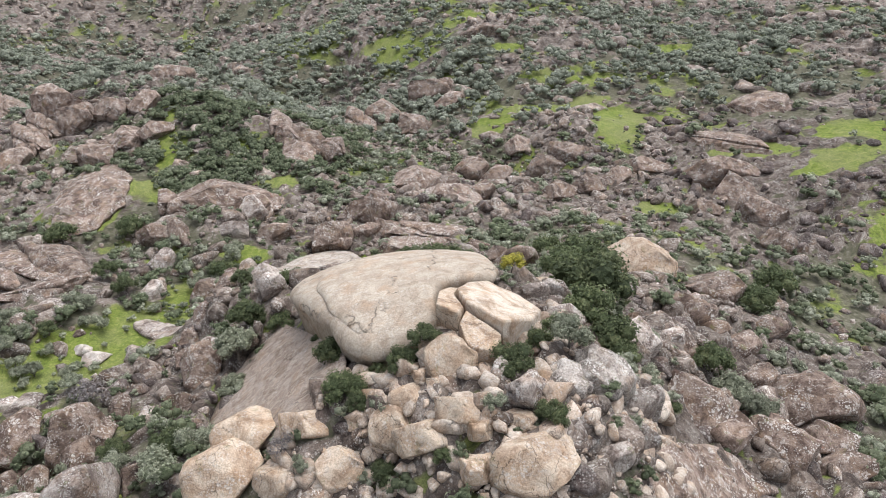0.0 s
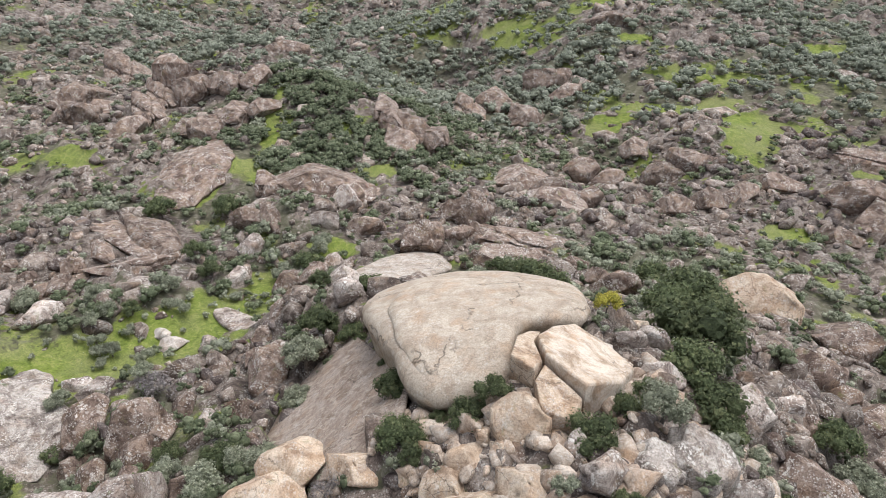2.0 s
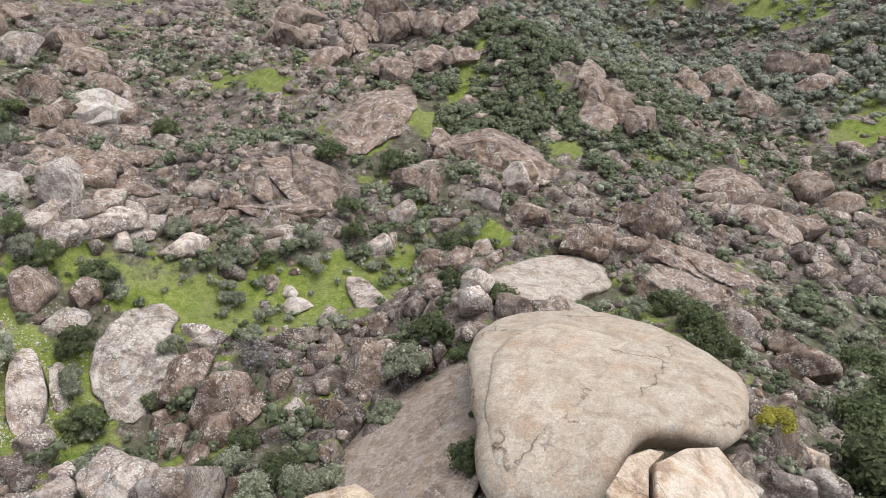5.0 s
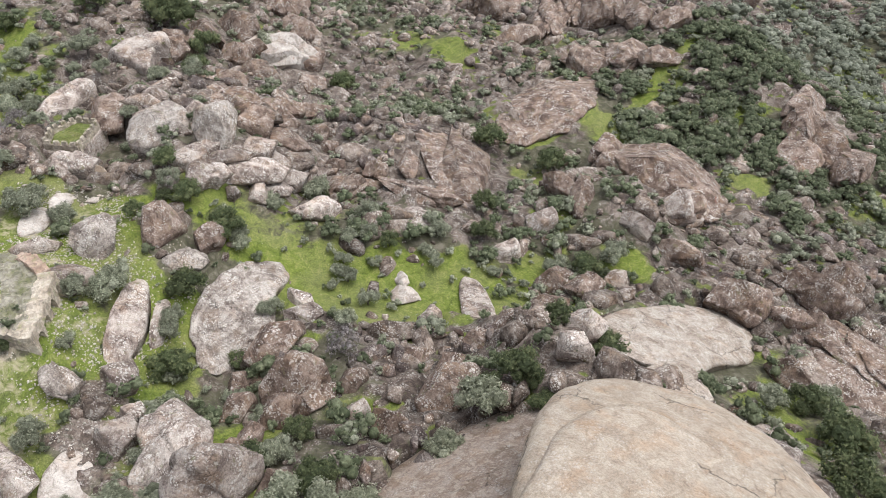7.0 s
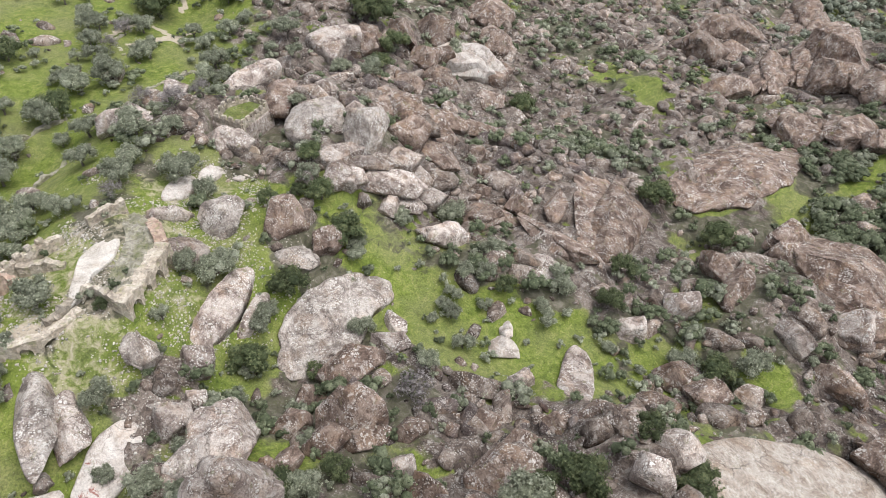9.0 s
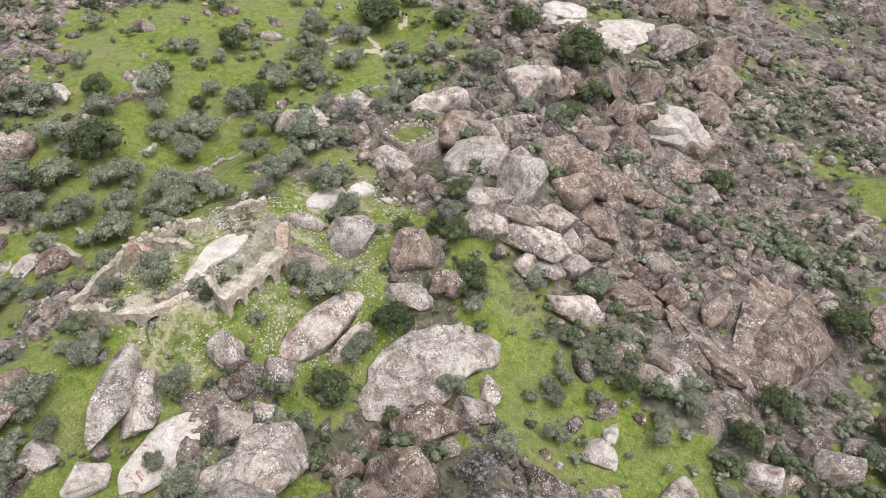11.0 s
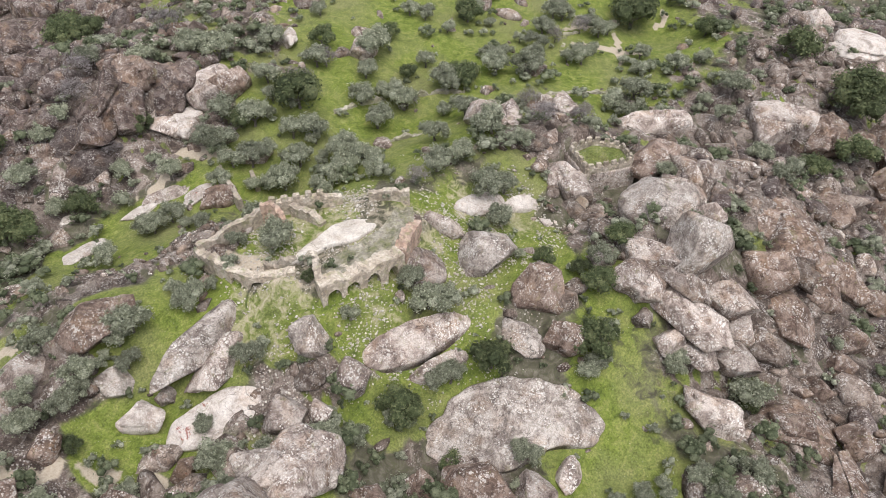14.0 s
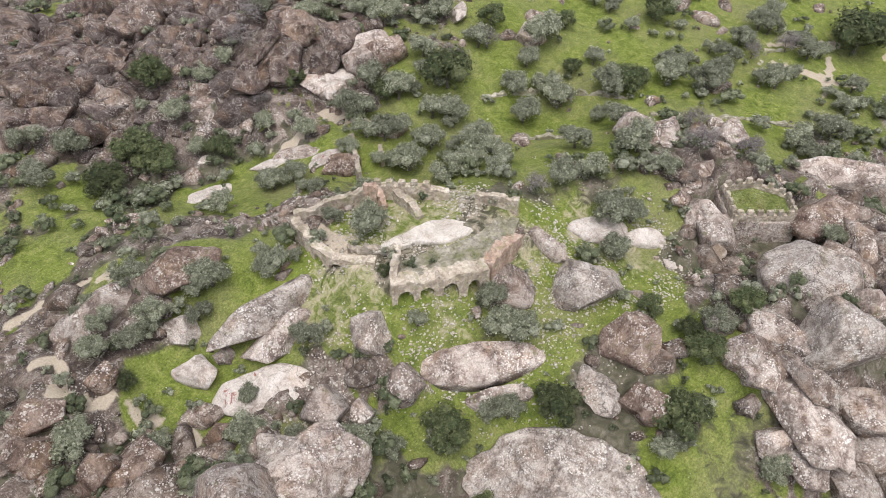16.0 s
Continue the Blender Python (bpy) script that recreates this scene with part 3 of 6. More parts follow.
def curve_round(points, n):
    """A closed smooth outline through the points."""
    pts, out = [Vector(p) for p in points], []
    k = len(pts)
    for i in range(n):
        s = i * k / n
        j, u = int(s), s - int(s)
        a, b, c, d = pts[(j - 1) % k], pts[j % k], pts[(j + 1) % k], pts[(j + 2) % k]
        out.append(0.5 * ((2 * b) + (c - a) * u + (2 * a - 5 * b + 4 * c - d) * u * u + (3 * b - a - 3 * c + d) * u ** 3))
    return out


def great_slab(name, outline, middle, top, thick, edge, material, label, rough=0.12, undercut=0.9, seed=1, jag=0.03, sharp=False):
    """A large rock sheet: its outline in plan, its upper surface top(x, y), rounded shoulders and a tucked-in foot."""
    ring, c = curve_round(outline, 96), Vector(middle)
    if sharp:
        k = len(outline)
        ring = [Vector(outline[j * k // 96]).lerp(Vector(outline[(j * k // 96 + 1) % k]), j * k / 96 % 1) for j in range(96)]
    bm, rows = bmesh.new(), []
    steps = [(r, 0.0) for r in (0.12, 0.24, 0.36, 0.48, 0.6, 0.7, 0.79, 0.86)] + [(0.92, 0.06), (0.96, 0.18), (0.99, 0.38), (1.0, 0.62), (0.99, 0.85), (0.97, 1.0)]
    if sharp:
        steps = steps[:8] + [(0.92, 0.0), (0.965, 0.02), (0.99, 0.07), (1.0, 0.18), (1.01, 0.55), (0.99, 1.0)]
    heart = bm.verts.new((c.x, c.y, top(c.x, c.y)))
    off = Vector((seed * 5.1, seed * 2.3, seed))
    for r, drop in steps:
        row = []
        for p in ring:
            wave = noise.noise(Vector((p.x, p.y, 0)) * 0.22 + off) + 0.5 * noise.noise(Vector((p.x, p.y, 3)) * 0.5 + off)
            q = c + (p - c) * r * (1 + jag * wave)
            bump = rough * (2.2 * noise.noise(Vector((q.x, q.y, 0)) * 0.16 + off) + noise.noise(Vector((q.x, q.y, drop * 4)) * 0.6 + off))
            row.append(bm.verts.new((q.x, q.y, top(q.x, q.y) - edge * drop + bump)))
        rows.append(row)
    foot = []
    for p in ring:
        q = c + (p - c) * undercut
        foot.append(bm.verts.new((q.x, q.y, top(q.x, q.y) - edge - thick)))
    rows.append(foot)
    n = len(ring)
    for i in range(n):
        bm.faces.new((heart, rows[0][i], rows[0][(i + 1) % n]))
        for a, b in zip(rows, rows[1:]):
            bm.faces.new((a[i], b[i], b[(i + 1) % n], a[(i + 1) % n]))
    bm.faces.new(foot[::-1])
    bmesh.ops.recalc_face_normals(bm, faces=bm.faces)
    me = bpy.data.meshes.new(name)
    bm.to_mesh(me)
    bm.free()
    me.polygons.foreach_set("use_smooth", np.full(len(me.polygons), not sharp))
    me.materials.append(material)
    return tagged(new(name, me), label, "rock slab", "great slabs on the ridge")


def rock_sheet(outline, middle, proud, tone, label, seed):
    stone = {"pale": GRANITE_PALE, "brown": GRANITE_BROWN, "grey": GRANITE, "white": GRANITE_WHITE, "bright": LEDGE, "ash": GRANITE_ASH}[tone]
    reach = max((Vector(p) - Vector(middle)).length for p in outline)

    def swell(x, y):
        return float(land(x, y)) + proud * (2.1 - 1.6 * min(1.0, (Vector((x, y)) - Vector(middle)).length / reach) ** 2) + 0.1

    ob = great_slab("rock_sheet", outline, middle, swell, 1.5, 0.8, stone, label, rough=0.3, undercut=0.98, seed=seed, jag=0.12)
    tagged(ob, group="bare granite sheets on the hillside")
    PLACED.append((*middle, 0.9 * reach))
    return ob


great_slab("great_slab", [(-24, 88), (-26, 96), (-24, 104), (-17, 109), (-11, 110), (-2, 107), (6, 101), (8, 93), (7, 86), (3, 83), (0, 81), (-1, 77), (-1, 71), (-5, 68), (-9, 67), (-13, 70), (-16, 75), (-20, 81)],
           (-9, 88), ridge_top, 6.0, 2.6, GRANITE_PALE, "huge smooth pale granite slab with rounded shoulders crowning the ridge", seed=2)
great_slab("great_slab", [(-38, 101), (-34, 104), (-24, 90), (-15, 77), (-13, 71), (-13.5, 66), (-17, 62), (-24, 62), (-34, 71), (-38, 79), (-37, 91)],
           (-24, 80), ramp_top, 5.0, 1.0, FLAKED, "sloping brown granite sheet with pale flake scars below the great slab", seed=4)
great_slab("great_slab", [(-36, 114), (-39, 126), (-35, 141), (-26, 147), (-20, 138), (-22, 126), (-20, 114), (-27, 109)],
           (-29, 126), tail_top, 5.0, 1.2, WEATHERED, "cracked pale granite sheet running down the ridge's far end", seed=5)
def shell(outline, middle, lift, stone, label, seed):
    """A thin curved sheet of granite peeling from the slab beneath it."""
    return great_slab("granite_shell", outline, middle, lambda x, y: ridge_top(x, y) + lift - 0.07 * max(0.0, x + 17) - 0.5 * max(0.0, y - 97), 0.5, 0.5 + lift, stone, label, rough=0.05, undercut=0.99, seed=seed, jag=0.02)


shell([(-14.5, 74.5), (-17.5, 81.0), (-20.0, 88.0), (-18.5, 96.0), (-12.0, 101.5), (-2.0, 100.0), (2.5, 94.0), (1.5, 86.0), (-2.0, 81.5), (-3.5, 75.0), (-6.0, 70.5), (-10.5, 70.0)],
      (-8.5, 86), 0.7, GRANITE_PALE, "broad pale granite shell peeling from the great slab", 41)
for k, (x, y, rx, ry, turn) in enumerate(((-20, 112.5, 4.6, 2.6, 15), (-12.5, 111.0, 4.0, 2.2, -8), (-5.5, 108.6, 4.2, 2.0, -20), (-27, 113.5, 3.6, 3.0, 30))):
    c, d = math.cos(radians(turn)), math.sin(radians(turn))
    ring = [(x + rx * u * c - ry * v * d, y + rx * u * d + ry * v * c) for u, v in ((-1, -0.3), (-0.7, -0.9), (0.1, -1), (0.8, -0.8), (1, 0.1), (0.7, 0.9), (-0.2, 1), (-0.9, 0.6))]
    great_slab("granite_plate", ring, (x, y), lambda px, py: 6.0 - 0.42 * (py - 105) + 0.05 * (px + 15), 2.0, 0.9, WEATHERED, "cracked granite plate at the great slab's far edge", rough=0.1, seed=50 + k, sharp=True)
great_slab("split_block", [(2.9, 71.0), (1.6, 75.6), (3.4, 80.4), (6.0, 84.0), (10.4, 81.0), (13.4, 76.8), (11.6, 71.6), (7.4, 67.4)],
           (7, 75.5), leaning_top, 3.0, 4.8, OCHRE, "thick split pale granite block with an ochre-stained front face", seed=7, undercut=0.97, sharp=True, jag=0.015)
great_slab("split_block", [(-0.9, 69.2), (-0.7, 75.2), (0.6, 78.0), (1.9, 79.0), (1.3, 75.4), (2.6, 70.6), (1.8, 68.0)],
           (0.6, 73.0), lambda x, y: leaning_top(x, y) - 1.0, 3.0, 4.5, GRANITE_TAN, "narrow split granite block wedged beside the great slab", seed=8, undercut=0.97, sharp=True, jag=0.015)
great_slab("split_block", [(1.9, 67.8), (2.8, 70.4), (7.2, 67.2), (6.8, 64.0), (3.0, 64.2)],
           (4.4, 66.8), lambda x, y: 24.4 - 0.2 * (x - 4) + 0.15 * (y - 67), 3.0, 4.4, GRANITE_TAN, "cracked tan granite block below the split blocks", seed=9, undercut=0.97, sharp=True, jag=0.015)

# bare granite sheets, flush with the slope
rock_sheet([(-73, 67), (-79, 68), (-84, 72), (-87, 78), (-89, 84), (-86, 89), (-83, 88), (-79, 83), (-73, 80), (-72, 75), (-71, 70)], (-79.8, 77.7), 0.9, "ash", "pale grey rain-streaked granite sheet between the boulders", 11)
rock_sheet([(-109, 164), (-113, 180), (-113, 195), (-106, 202), (-94, 184), (-92, 174), (-94, 165), (-97, 159), (-103, 160)], (-102.4, 175.9), 0.7, "brown", "brown-stained granite sheet sloping out of the scrub", 12)
rock_sheet([(-80.9, 40.8), (-85.1, 41.3), (-90.7, 42.4), (-94.9, 46.2), (-93.9, 48.1), (-89.5, 47.1), (-86.7, 44.3), (-82.8, 42.8)], (-88.0, 44.1), 0.3, "bright", "bright bare rock ledge across the castle court", 13)
rock_sheet([(-90.5, 53.9), (-94.8, 54.2), (-96.1, 57.4), (-93.0, 60.7), (-89.8, 58.9), (-87.9, 55.4)], (-92.0, 56.8), 0.6, "grey", "grey lichened granite sheet between the boulders", 14)
rock_sheet([(22, 53), (29, 62), (39, 68), (43, 65), (45, 63), (24, 52)], (33.7, 60.5), 0.7, "brown", "brown-stained granite sheet sloping out of the scrub", 15)
rock_sheet([(-76.9, 55.4), (-82.0, 58.4), (-89.1, 64.6), (-88.1, 66.7), (-81.2, 63.0), (-76.3, 58.1)], (-82.3, 61.0), 0.9, "grey", "grey lichened granite sheet between the boulders", 16)
rock_sheet([(-79.1, 62.0), (-85.0, 66.2), (-84.5, 68.0), (-79.3, 64.0)], (-82.0, 65.1), 0.5, "grey", "grey lichened granite sheet between the boulders", 17)
rock_sheet([(-57.6, 107.2), (-64.6, 112.6), (-66.2, 115.5), (-62.3, 116.2), (-56.1, 113.1), (-52.7, 109.9), (-54.5, 107.0)], (-59.1, 111.6), 0.5, "grey", "grey lichened granite sheet between the boulders", 18)
rock_sheet([(-7.6, 97.5), (-11.4, 122.3), (-6.1, 122.8), (-3.0, 111.5), (-3.7, 96.1)], (-6.4, 110.1), 0.6, "grey", "grey lichened granite sheet between the boulders", 19)
rock_sheet([(8.5, 64.1), (13.8, 67.7), (20.9, 69.9), (23.3, 66.5), (17.4, 59.7), (11.9, 59.5)], (16.0, 64.6), 0.6, "grey", "grey lichened granite sheet between the boulders", 20)
rock_sheet([(-111, 139), (-109, 149), (-96, 145), (-82, 134), (-80, 126), (-88, 127), (-102, 134)], (-95.4, 136.2), 0.8, "brown", "brown-stained granite sheet sloping out of the scrub", 21)
rock_sheet([(-53.7, 40.7), (-56.7, 39.5), (-62.3, 42.0), (-66.0, 47.0), (-63.8, 47.9), (-59.7, 48.0), (-55.7, 44.8)], (-59.7, 44.3), 0.6, "white", "whitish lichen-crusted granite sheet lying flush in the grass", 23)
rock_sheet([(-107.9, 53.9), (-113.8, 55.8), (-116.4, 59.5), (-113.6, 60.6), (-108.7, 57.7)], (-112.1, 57.5), 0.5, "white", "whitish lichen-crusted granite sheet lying flush in the grass", 24)
rock_sheet([(-211, 125), (-215, 134), (-201, 131), (-195, 123), (-199, 116)], (-204.2, 125.8), 0.5, "grey", "grey lichened granite sheet between the boulders", 25)
rock_sheet([(-115.5, 60.3), (-119.4, 62.8), (-119.4, 65.5), (-117.1, 64.6), (-114.6, 62.0)], (-117.2, 63.0), 0.4, "white", "whitish lichen-crusted granite sheet lying flush in the grass", 26)

# castle hill
boulder(-81.3, 59.4, -2.2, 5.4, 2.1, 0.7, 141, "slab", "grey", 1, lean=(30, -4))
boulder(-122.6, 84.7, 3.6, 6.4, 5.6, 4.4, 115, "dome", "ash", 0)
boulder(-138.9, 80.0, 2.1, 4.4, 5.1, 3.3, 101, "round", "brown", 1)
boulder(-156.3, 75.7, -2.6, 8.0, 4.2, 4.3, 101, "block", "grey", 2)
boulder(-102.4, 55.4, 2.7, 4.6, 1.8, 1.8, 91, "block", "grey", 2)
boulder(-64.9, -47.1, 0.6, 5.0, 6.7, 3.4, 170, "block", "dark", 0)
boulder(-66.7, -25.8, -0.5, 4.4, 5.5, 3.0, 168, "block", "dark", 1)
boulder(-136.1, 48.5, 3.0, 4.9, 2.7, 2.8, 100, "block", "grey", 2)
boulder(-139.7, 50.9, 2.5, 2.2, 5.2, 1.5, 116, "block", "grey", 0)
boulder(-148.1, 58.4, 1.6, 3.5, 3.2, 2.4, 111, "block", "grey", 1)
boulder(-76.3, -1.0, -5.5, 4.7, 2.3, 0.5, 178, "slab", "white", 2, lean=(-4, 7))
boulder(-94.8, 1.7, -4.2, 4.7, 2.3, 0.6, 137, "slab", "grey", 0, lean=(4, -10))

# meadow side
boulder(-68.7, 103.3, -12.6, 2.7, 2.8, 1.1, 91, "dome", "white", 0, lean=(1, 4))
boulder(-72.0, 105.1, -12.5, 1.3, 2.4, 0.9, 62, "block", "white", 1)
boulder(-77.2, 86.6, -9.4, 1.9, 2.9, 1.2, 102, "block", "grey", 2)
boulder(-71.2, 84.0, -7.2, 2.7, 3.3, 1.4, 143, "block", "grey", 0)
boulder(-121.6, 104.3, -2.2, 4.9, 4.5, 3.7, 73, "round", "brown", 0)
boulder(-133.9, 105.6, -2.3, 6.0, 8.0, 2.0, 111, "dome", "brown", 1, lean=(10, 19))
boulder(-100.4, 112.9, -11.4, 4.3, 2.8, 3.2, 65, "round", "brown", 0)
boulder(-96.3, 139.8, -15.3, 7.0, 19.3, 3.0, 44, "dome", "brown", 1, lean=(-6, 12))
boulder(-101.3, 129.3, -12.6, 2.9, 5.7, 2.2, 58, "round", "brown", 2)
boulder(-90.0, 122.2, -10.9, 3.0, 11.9, 1.8, 111, "round", "brown", 0)
boulder(-64.6, 173.4, -15.5, 15.7, 10.4, 4.3, -16, "dome", "brown", 1, lean=(-12, -4))
boulder(-53.0, 164.2, -13.7, 4.9, 5.1, 3.7, 29, "round", "brown", 2)
boulder(-170.1, 134.8, -13.6, 11.6, 5.2, 4.2, 57, "block", "white", 0)
boulder(-83.2, 117.0, -10.2, 4.5, 4.8, 1.0, 70, "slab", "grey", 1, lean=(3, 10))
boulder(-67.1, 126.1, -13.9, 3.3, 3.0, 2.5, 49, "round", "grey", 2)
boulder(-68.6, 137.4, -13.4, 4.0, 3.9, 3.0, 45, "round", "grey", 0)
boulder(-73.0, 150.2, -12.8, 5.8, 2.6, 3.4, -1, "round", "brown", 1)
boulder(-54.2, 149.9, -12.0, 5.5, 1.8, 2.6, 5, "round", "grey", 2)
boulder(-44.7, 151.5, -13.5, 5.4, 2.5, 3.1, 0, "round", "brown", 0)

# ridge and far slope
boulder(-21.9, 159.1, -12.3, 8.2, 3.5, 4.2, 13, "round", "brown", 1)
boulder(-20.8, 171.7, -16.0, 3.9, 6.3, 2.6, 11, "block", "brown", 2)
boulder(-30.7, 147.1, -12.8, 4.3, 1.8, 2.4, 18, "round", "brown", 0)
boulder(-21.5, 150.7, -12.4, 5.6, 1.9, 2.4, 13, "round", "brown", 1)
boulder(-16.6, 153.0, -12.5, 3.4, 4.1, 2.3, 11, "block", "brown", 2)
boulder(-12.9, 137.6, -10.4, 4.5, 2.2, 2.3, -12, "block", "brown", 0)
boulder(-3.6, 150.0, -12.8, 11.7, 11.5, 2.1, -36, "slab", "brown", 1, lean=(-8, -5))
boulder(-9.7, 195.0, -20.7, 8.1, 8.9, 3.3, -11, "dome", "brown", 1, lean=(-8, 1))
boulder(1.4, 183.9, -19.4, 7.9, 8.7, 2.8, -36, "dome", "brown", 2, lean=(-8, -3))
boulder(7.9, 223.3, -31.2, 6.4, 7.0, 4.8, -1, "round", "brown", 0)
boulder(-49.3, 207.3, -16.3, 5.5, 8.1, 3.8, 18, "block", "brown", 1)
boulder(-62.9, 172.0, -15.3, 16.4, 8.0, 3.3, -12, "dome", "brown", 2, lean=(-14, -3))
boulder(-45.8, 178.2, -18.0, 6.8, 4.5, 0.9, 25, "slab", "brown", 0, lean=(-5, 3))
boulder(-76.9, 170.8, -16.4, 5.4, 10.3, 3.7, 32, "block", "brown", 1)
boulder(-68.4, 150.4, -11.4, 2.7, 6.8, 1.9, 33, "block", "brown", 2)
boulder(-115.2, 205.6, -16.2, 8.8, 4.8, 3.2, 40, "dome", "brown", 0, lean=(-3, 2))
boulder(-133.0, 123.1, -11.2, 5.6, 3.5, 3.1, 59, "round", "brown", 1)
boulder(10.9, 130.1, -6.2, 3.2, 3.0, 2.4, -4, "round", "brown", 2)
boulder(6.3, 139.7, -9.9, 3.4, 2.6, 2.6, -1, "round", "brown", 0)
boulder(14.3, 124.4, -3.2, 4.6, 2.7, 3.4, -6, "round", "brown", 1)

# ridge front
boulder(0.3, 65.7, 21.9, 3.3, 2.1, 2.0, 2, "block", "tan", 2)
boulder(16.4, 83.5, 16.1, 2.5, 1.0, 1.4, -10, "round", "grey", 0)
boulder(13.0, 85.5, 17.1, 2.6, 1.1, 1.4, -8, "round", "grey", 1)
boulder(19.1, 354.7, -20.4, 13.8, 8.0, 4.7, -3, "round", "brown", 0)
boulder(-192.0, 281.9, -31.7, 9.2, 25.5, 6.3, 36, "block", "brown", 1)
boulder(24.8, 237.2, -27.1, 5.4, 7.6, 4.0, -6, "round", "brown", 2)
boulder(41.6, 221.4, -22.9, 8.2, 3.8, 2.9, -10, "block", "brown", 0)
boulder(-10.2, 307.0, -33.0, 12.2, 10.2, 6.2, 2, "block", "brown", 1)
boulder(114.1, 251.8, -17.8, 11.0, 10.8, 2.4, -35, "slab", "brown", 2, lean=(4, -4))
boulder(94.1, 225.2, -20.9, 14.5, 6.7, 1.8, -37, "slab", "brown", 0, lean=(3, -6))
boulder(-168.2, 215.5, -21.2, 9.9, 9.3, 5.6, 40, "round", "brown", 1)
boulder(-144.7, 246.0, -16.4, 10.3, 11.6, 7.0, 31, "block", "brown", 2)
boulder(43.4, 195.7, -21.9, 5.6, 6.0, 4.2, -12, "round", "brown", 0)
boulder(33.0, 189.5, -21.0, 5.4, 5.7, 4.0, -10, "round", "brown", 1)
boulder(52.4, 201.3, -22.6, 4.8, 6.3, 3.6, -14, "round", "brown", 2)

# castle hill
boulder(-126.5, 67.1, 1.5, 3.0, 2.8, 2.2, 110, "round", "grey", 0)
boulder(-125.3, 69.2, 0.1, 3.8, 2.6, 2.4, 79, "block", "grey", 1)
boulder(-118.6, 63.4, -0.1, 2.8, 1.4, 0.4, 99, "slab", "white", 2, lean=(12, 13))
boulder(-116.9, 68.0, -1.7, 1.9, 1.4, 0.3, 90, "slab", "white", 0, lean=(2, 6))

# foot of the ridge

# ridge front
boulder(-152.6, 255.8, -19.2, 6.6, 14.5, 4.5, 32, "block", "brown", 2)
boulder(-133.2, 232.3, -15.4, 7.3, 11.1, 5.0, 31, "block", "brown", 0)
boulder(-145.1, 233.2, -19.3, 5.2, 17.8, 3.5, 33, "block", "brown", 1)
boulder(-119.5, 231.2, -12.2, 5.9, 7.0, 4.2, 28, "round", "brown", 2)
boulder(-108.1, 234.7, -10.1, 5.7, 6.1, 3.6, 26, "round", "brown", 0)
boulder(-116.1, 282.2, -16.4, 9.4, 5.7, 3.3, 23, "block", "brown", 1)
boulder(-182.6, 237.0, -23.3, 13.8, 8.1, 4.8, 68, "dome", "brown", 2, lean=(-4, 9))
boulder(-167.4, 226.9, -23.0, 6.4, 7.7, 4.6, 38, "round", "brown", 0)
boulder(-143.5, 220.8, -19.3, 5.3, 15.5, 3.6, 35, "block", "brown", 1)
boulder(-106.6, 214.0, -13.8, 6.6, 9.9, 2.7, 39, "dome", "brown", 2, lean=(-3, 4))
boulder(-111.3, 202.5, -15.8, 6.3, 5.7, 3.9, 30, "block", "brown", 0)
boulder(-97.6, 216.1, -12.4, 6.4, 5.3, 3.4, 26, "round", "brown", 1)
boulder(-142.1, 204.3, -19.0, 6.8, 6.3, 4.1, 37, "round", "brown", 2)
boulder(5.9, 224.2, -30.9, 6.2, 5.4, 4.4, -1, "round", "brown", 0)
boulder(15.4, 219.1, -31.9, 6.1, 6.6, 4.6, -3, "round", "brown", 1)
boulder(24.8, 201.3, -26.9, 4.7, 6.0, 3.6, -7, "round", "brown", 2)
boulder(9.0, 187.2, -20.2, 5.3, 3.8, 3.4, -2, "round", "brown", 0)
boulder(63.9, 210.1, -22.8, 8.0, 4.8, 3.8, -17, "round", "brown", 1)
boulder(33.0, 219.1, -27.1, 7.2, 4.8, 3.9, -8, "block", "brown", 2)
boulder(-2.4, 191.2, -20.3, 5.3, 3.9, 3.5, 2, "round", "brown", 0)
boulder(-30.4, 289.1, -36.9, 7.8, 11.2, 5.3, 7, "block", "brown", 1)
boulder(-37.6, 272.6, -34.1, 6.2, 12.2, 4.2, 9, "block", "brown", 2)
boulder(-17.0, 270.6, -33.5, 8.5, 9.2, 3.5, 7, "dome", "brown", 0, lean=(-1, 1))
boulder(-1.1, 289.8, -30.7, 6.4, 6.5, 4.1, 1, "round", "brown", 1)
boulder(86.6, 204.3, -22.0, 12.2, 6.4, 4.7, -11, "dome", "brown", 2, lean=(-2, -5))
boulder(75.5, 184.2, -24.0, 5.6, 4.1, 3.6, -23, "round", "brown", 0)
boulder(88.7, 194.8, -23.1, 5.8, 7.5, 4.0, -25, "block", "brown", 1)
boulder(91.6, 180.3, -23.9, 7.5, 5.2, 4.5, -27, "block", "brown", 2)
boulder(88.3, 163.2, -23.3, 5.2, 5.4, 4.0, -29, "round", "brown", 0)
boulder(-48.2, 216.6, -16.3, 6.1, 8.2, 4.1, 14, "block", "brown", 1)
boulder(-40.3, 214.5, -18.8, 4.9, 9.3, 3.4, 12, "block", "brown", 2)
boulder(-57.0, 222.0, -14.2, 5.1, 16.6, 3.5, 16, "block", "brown", 0)

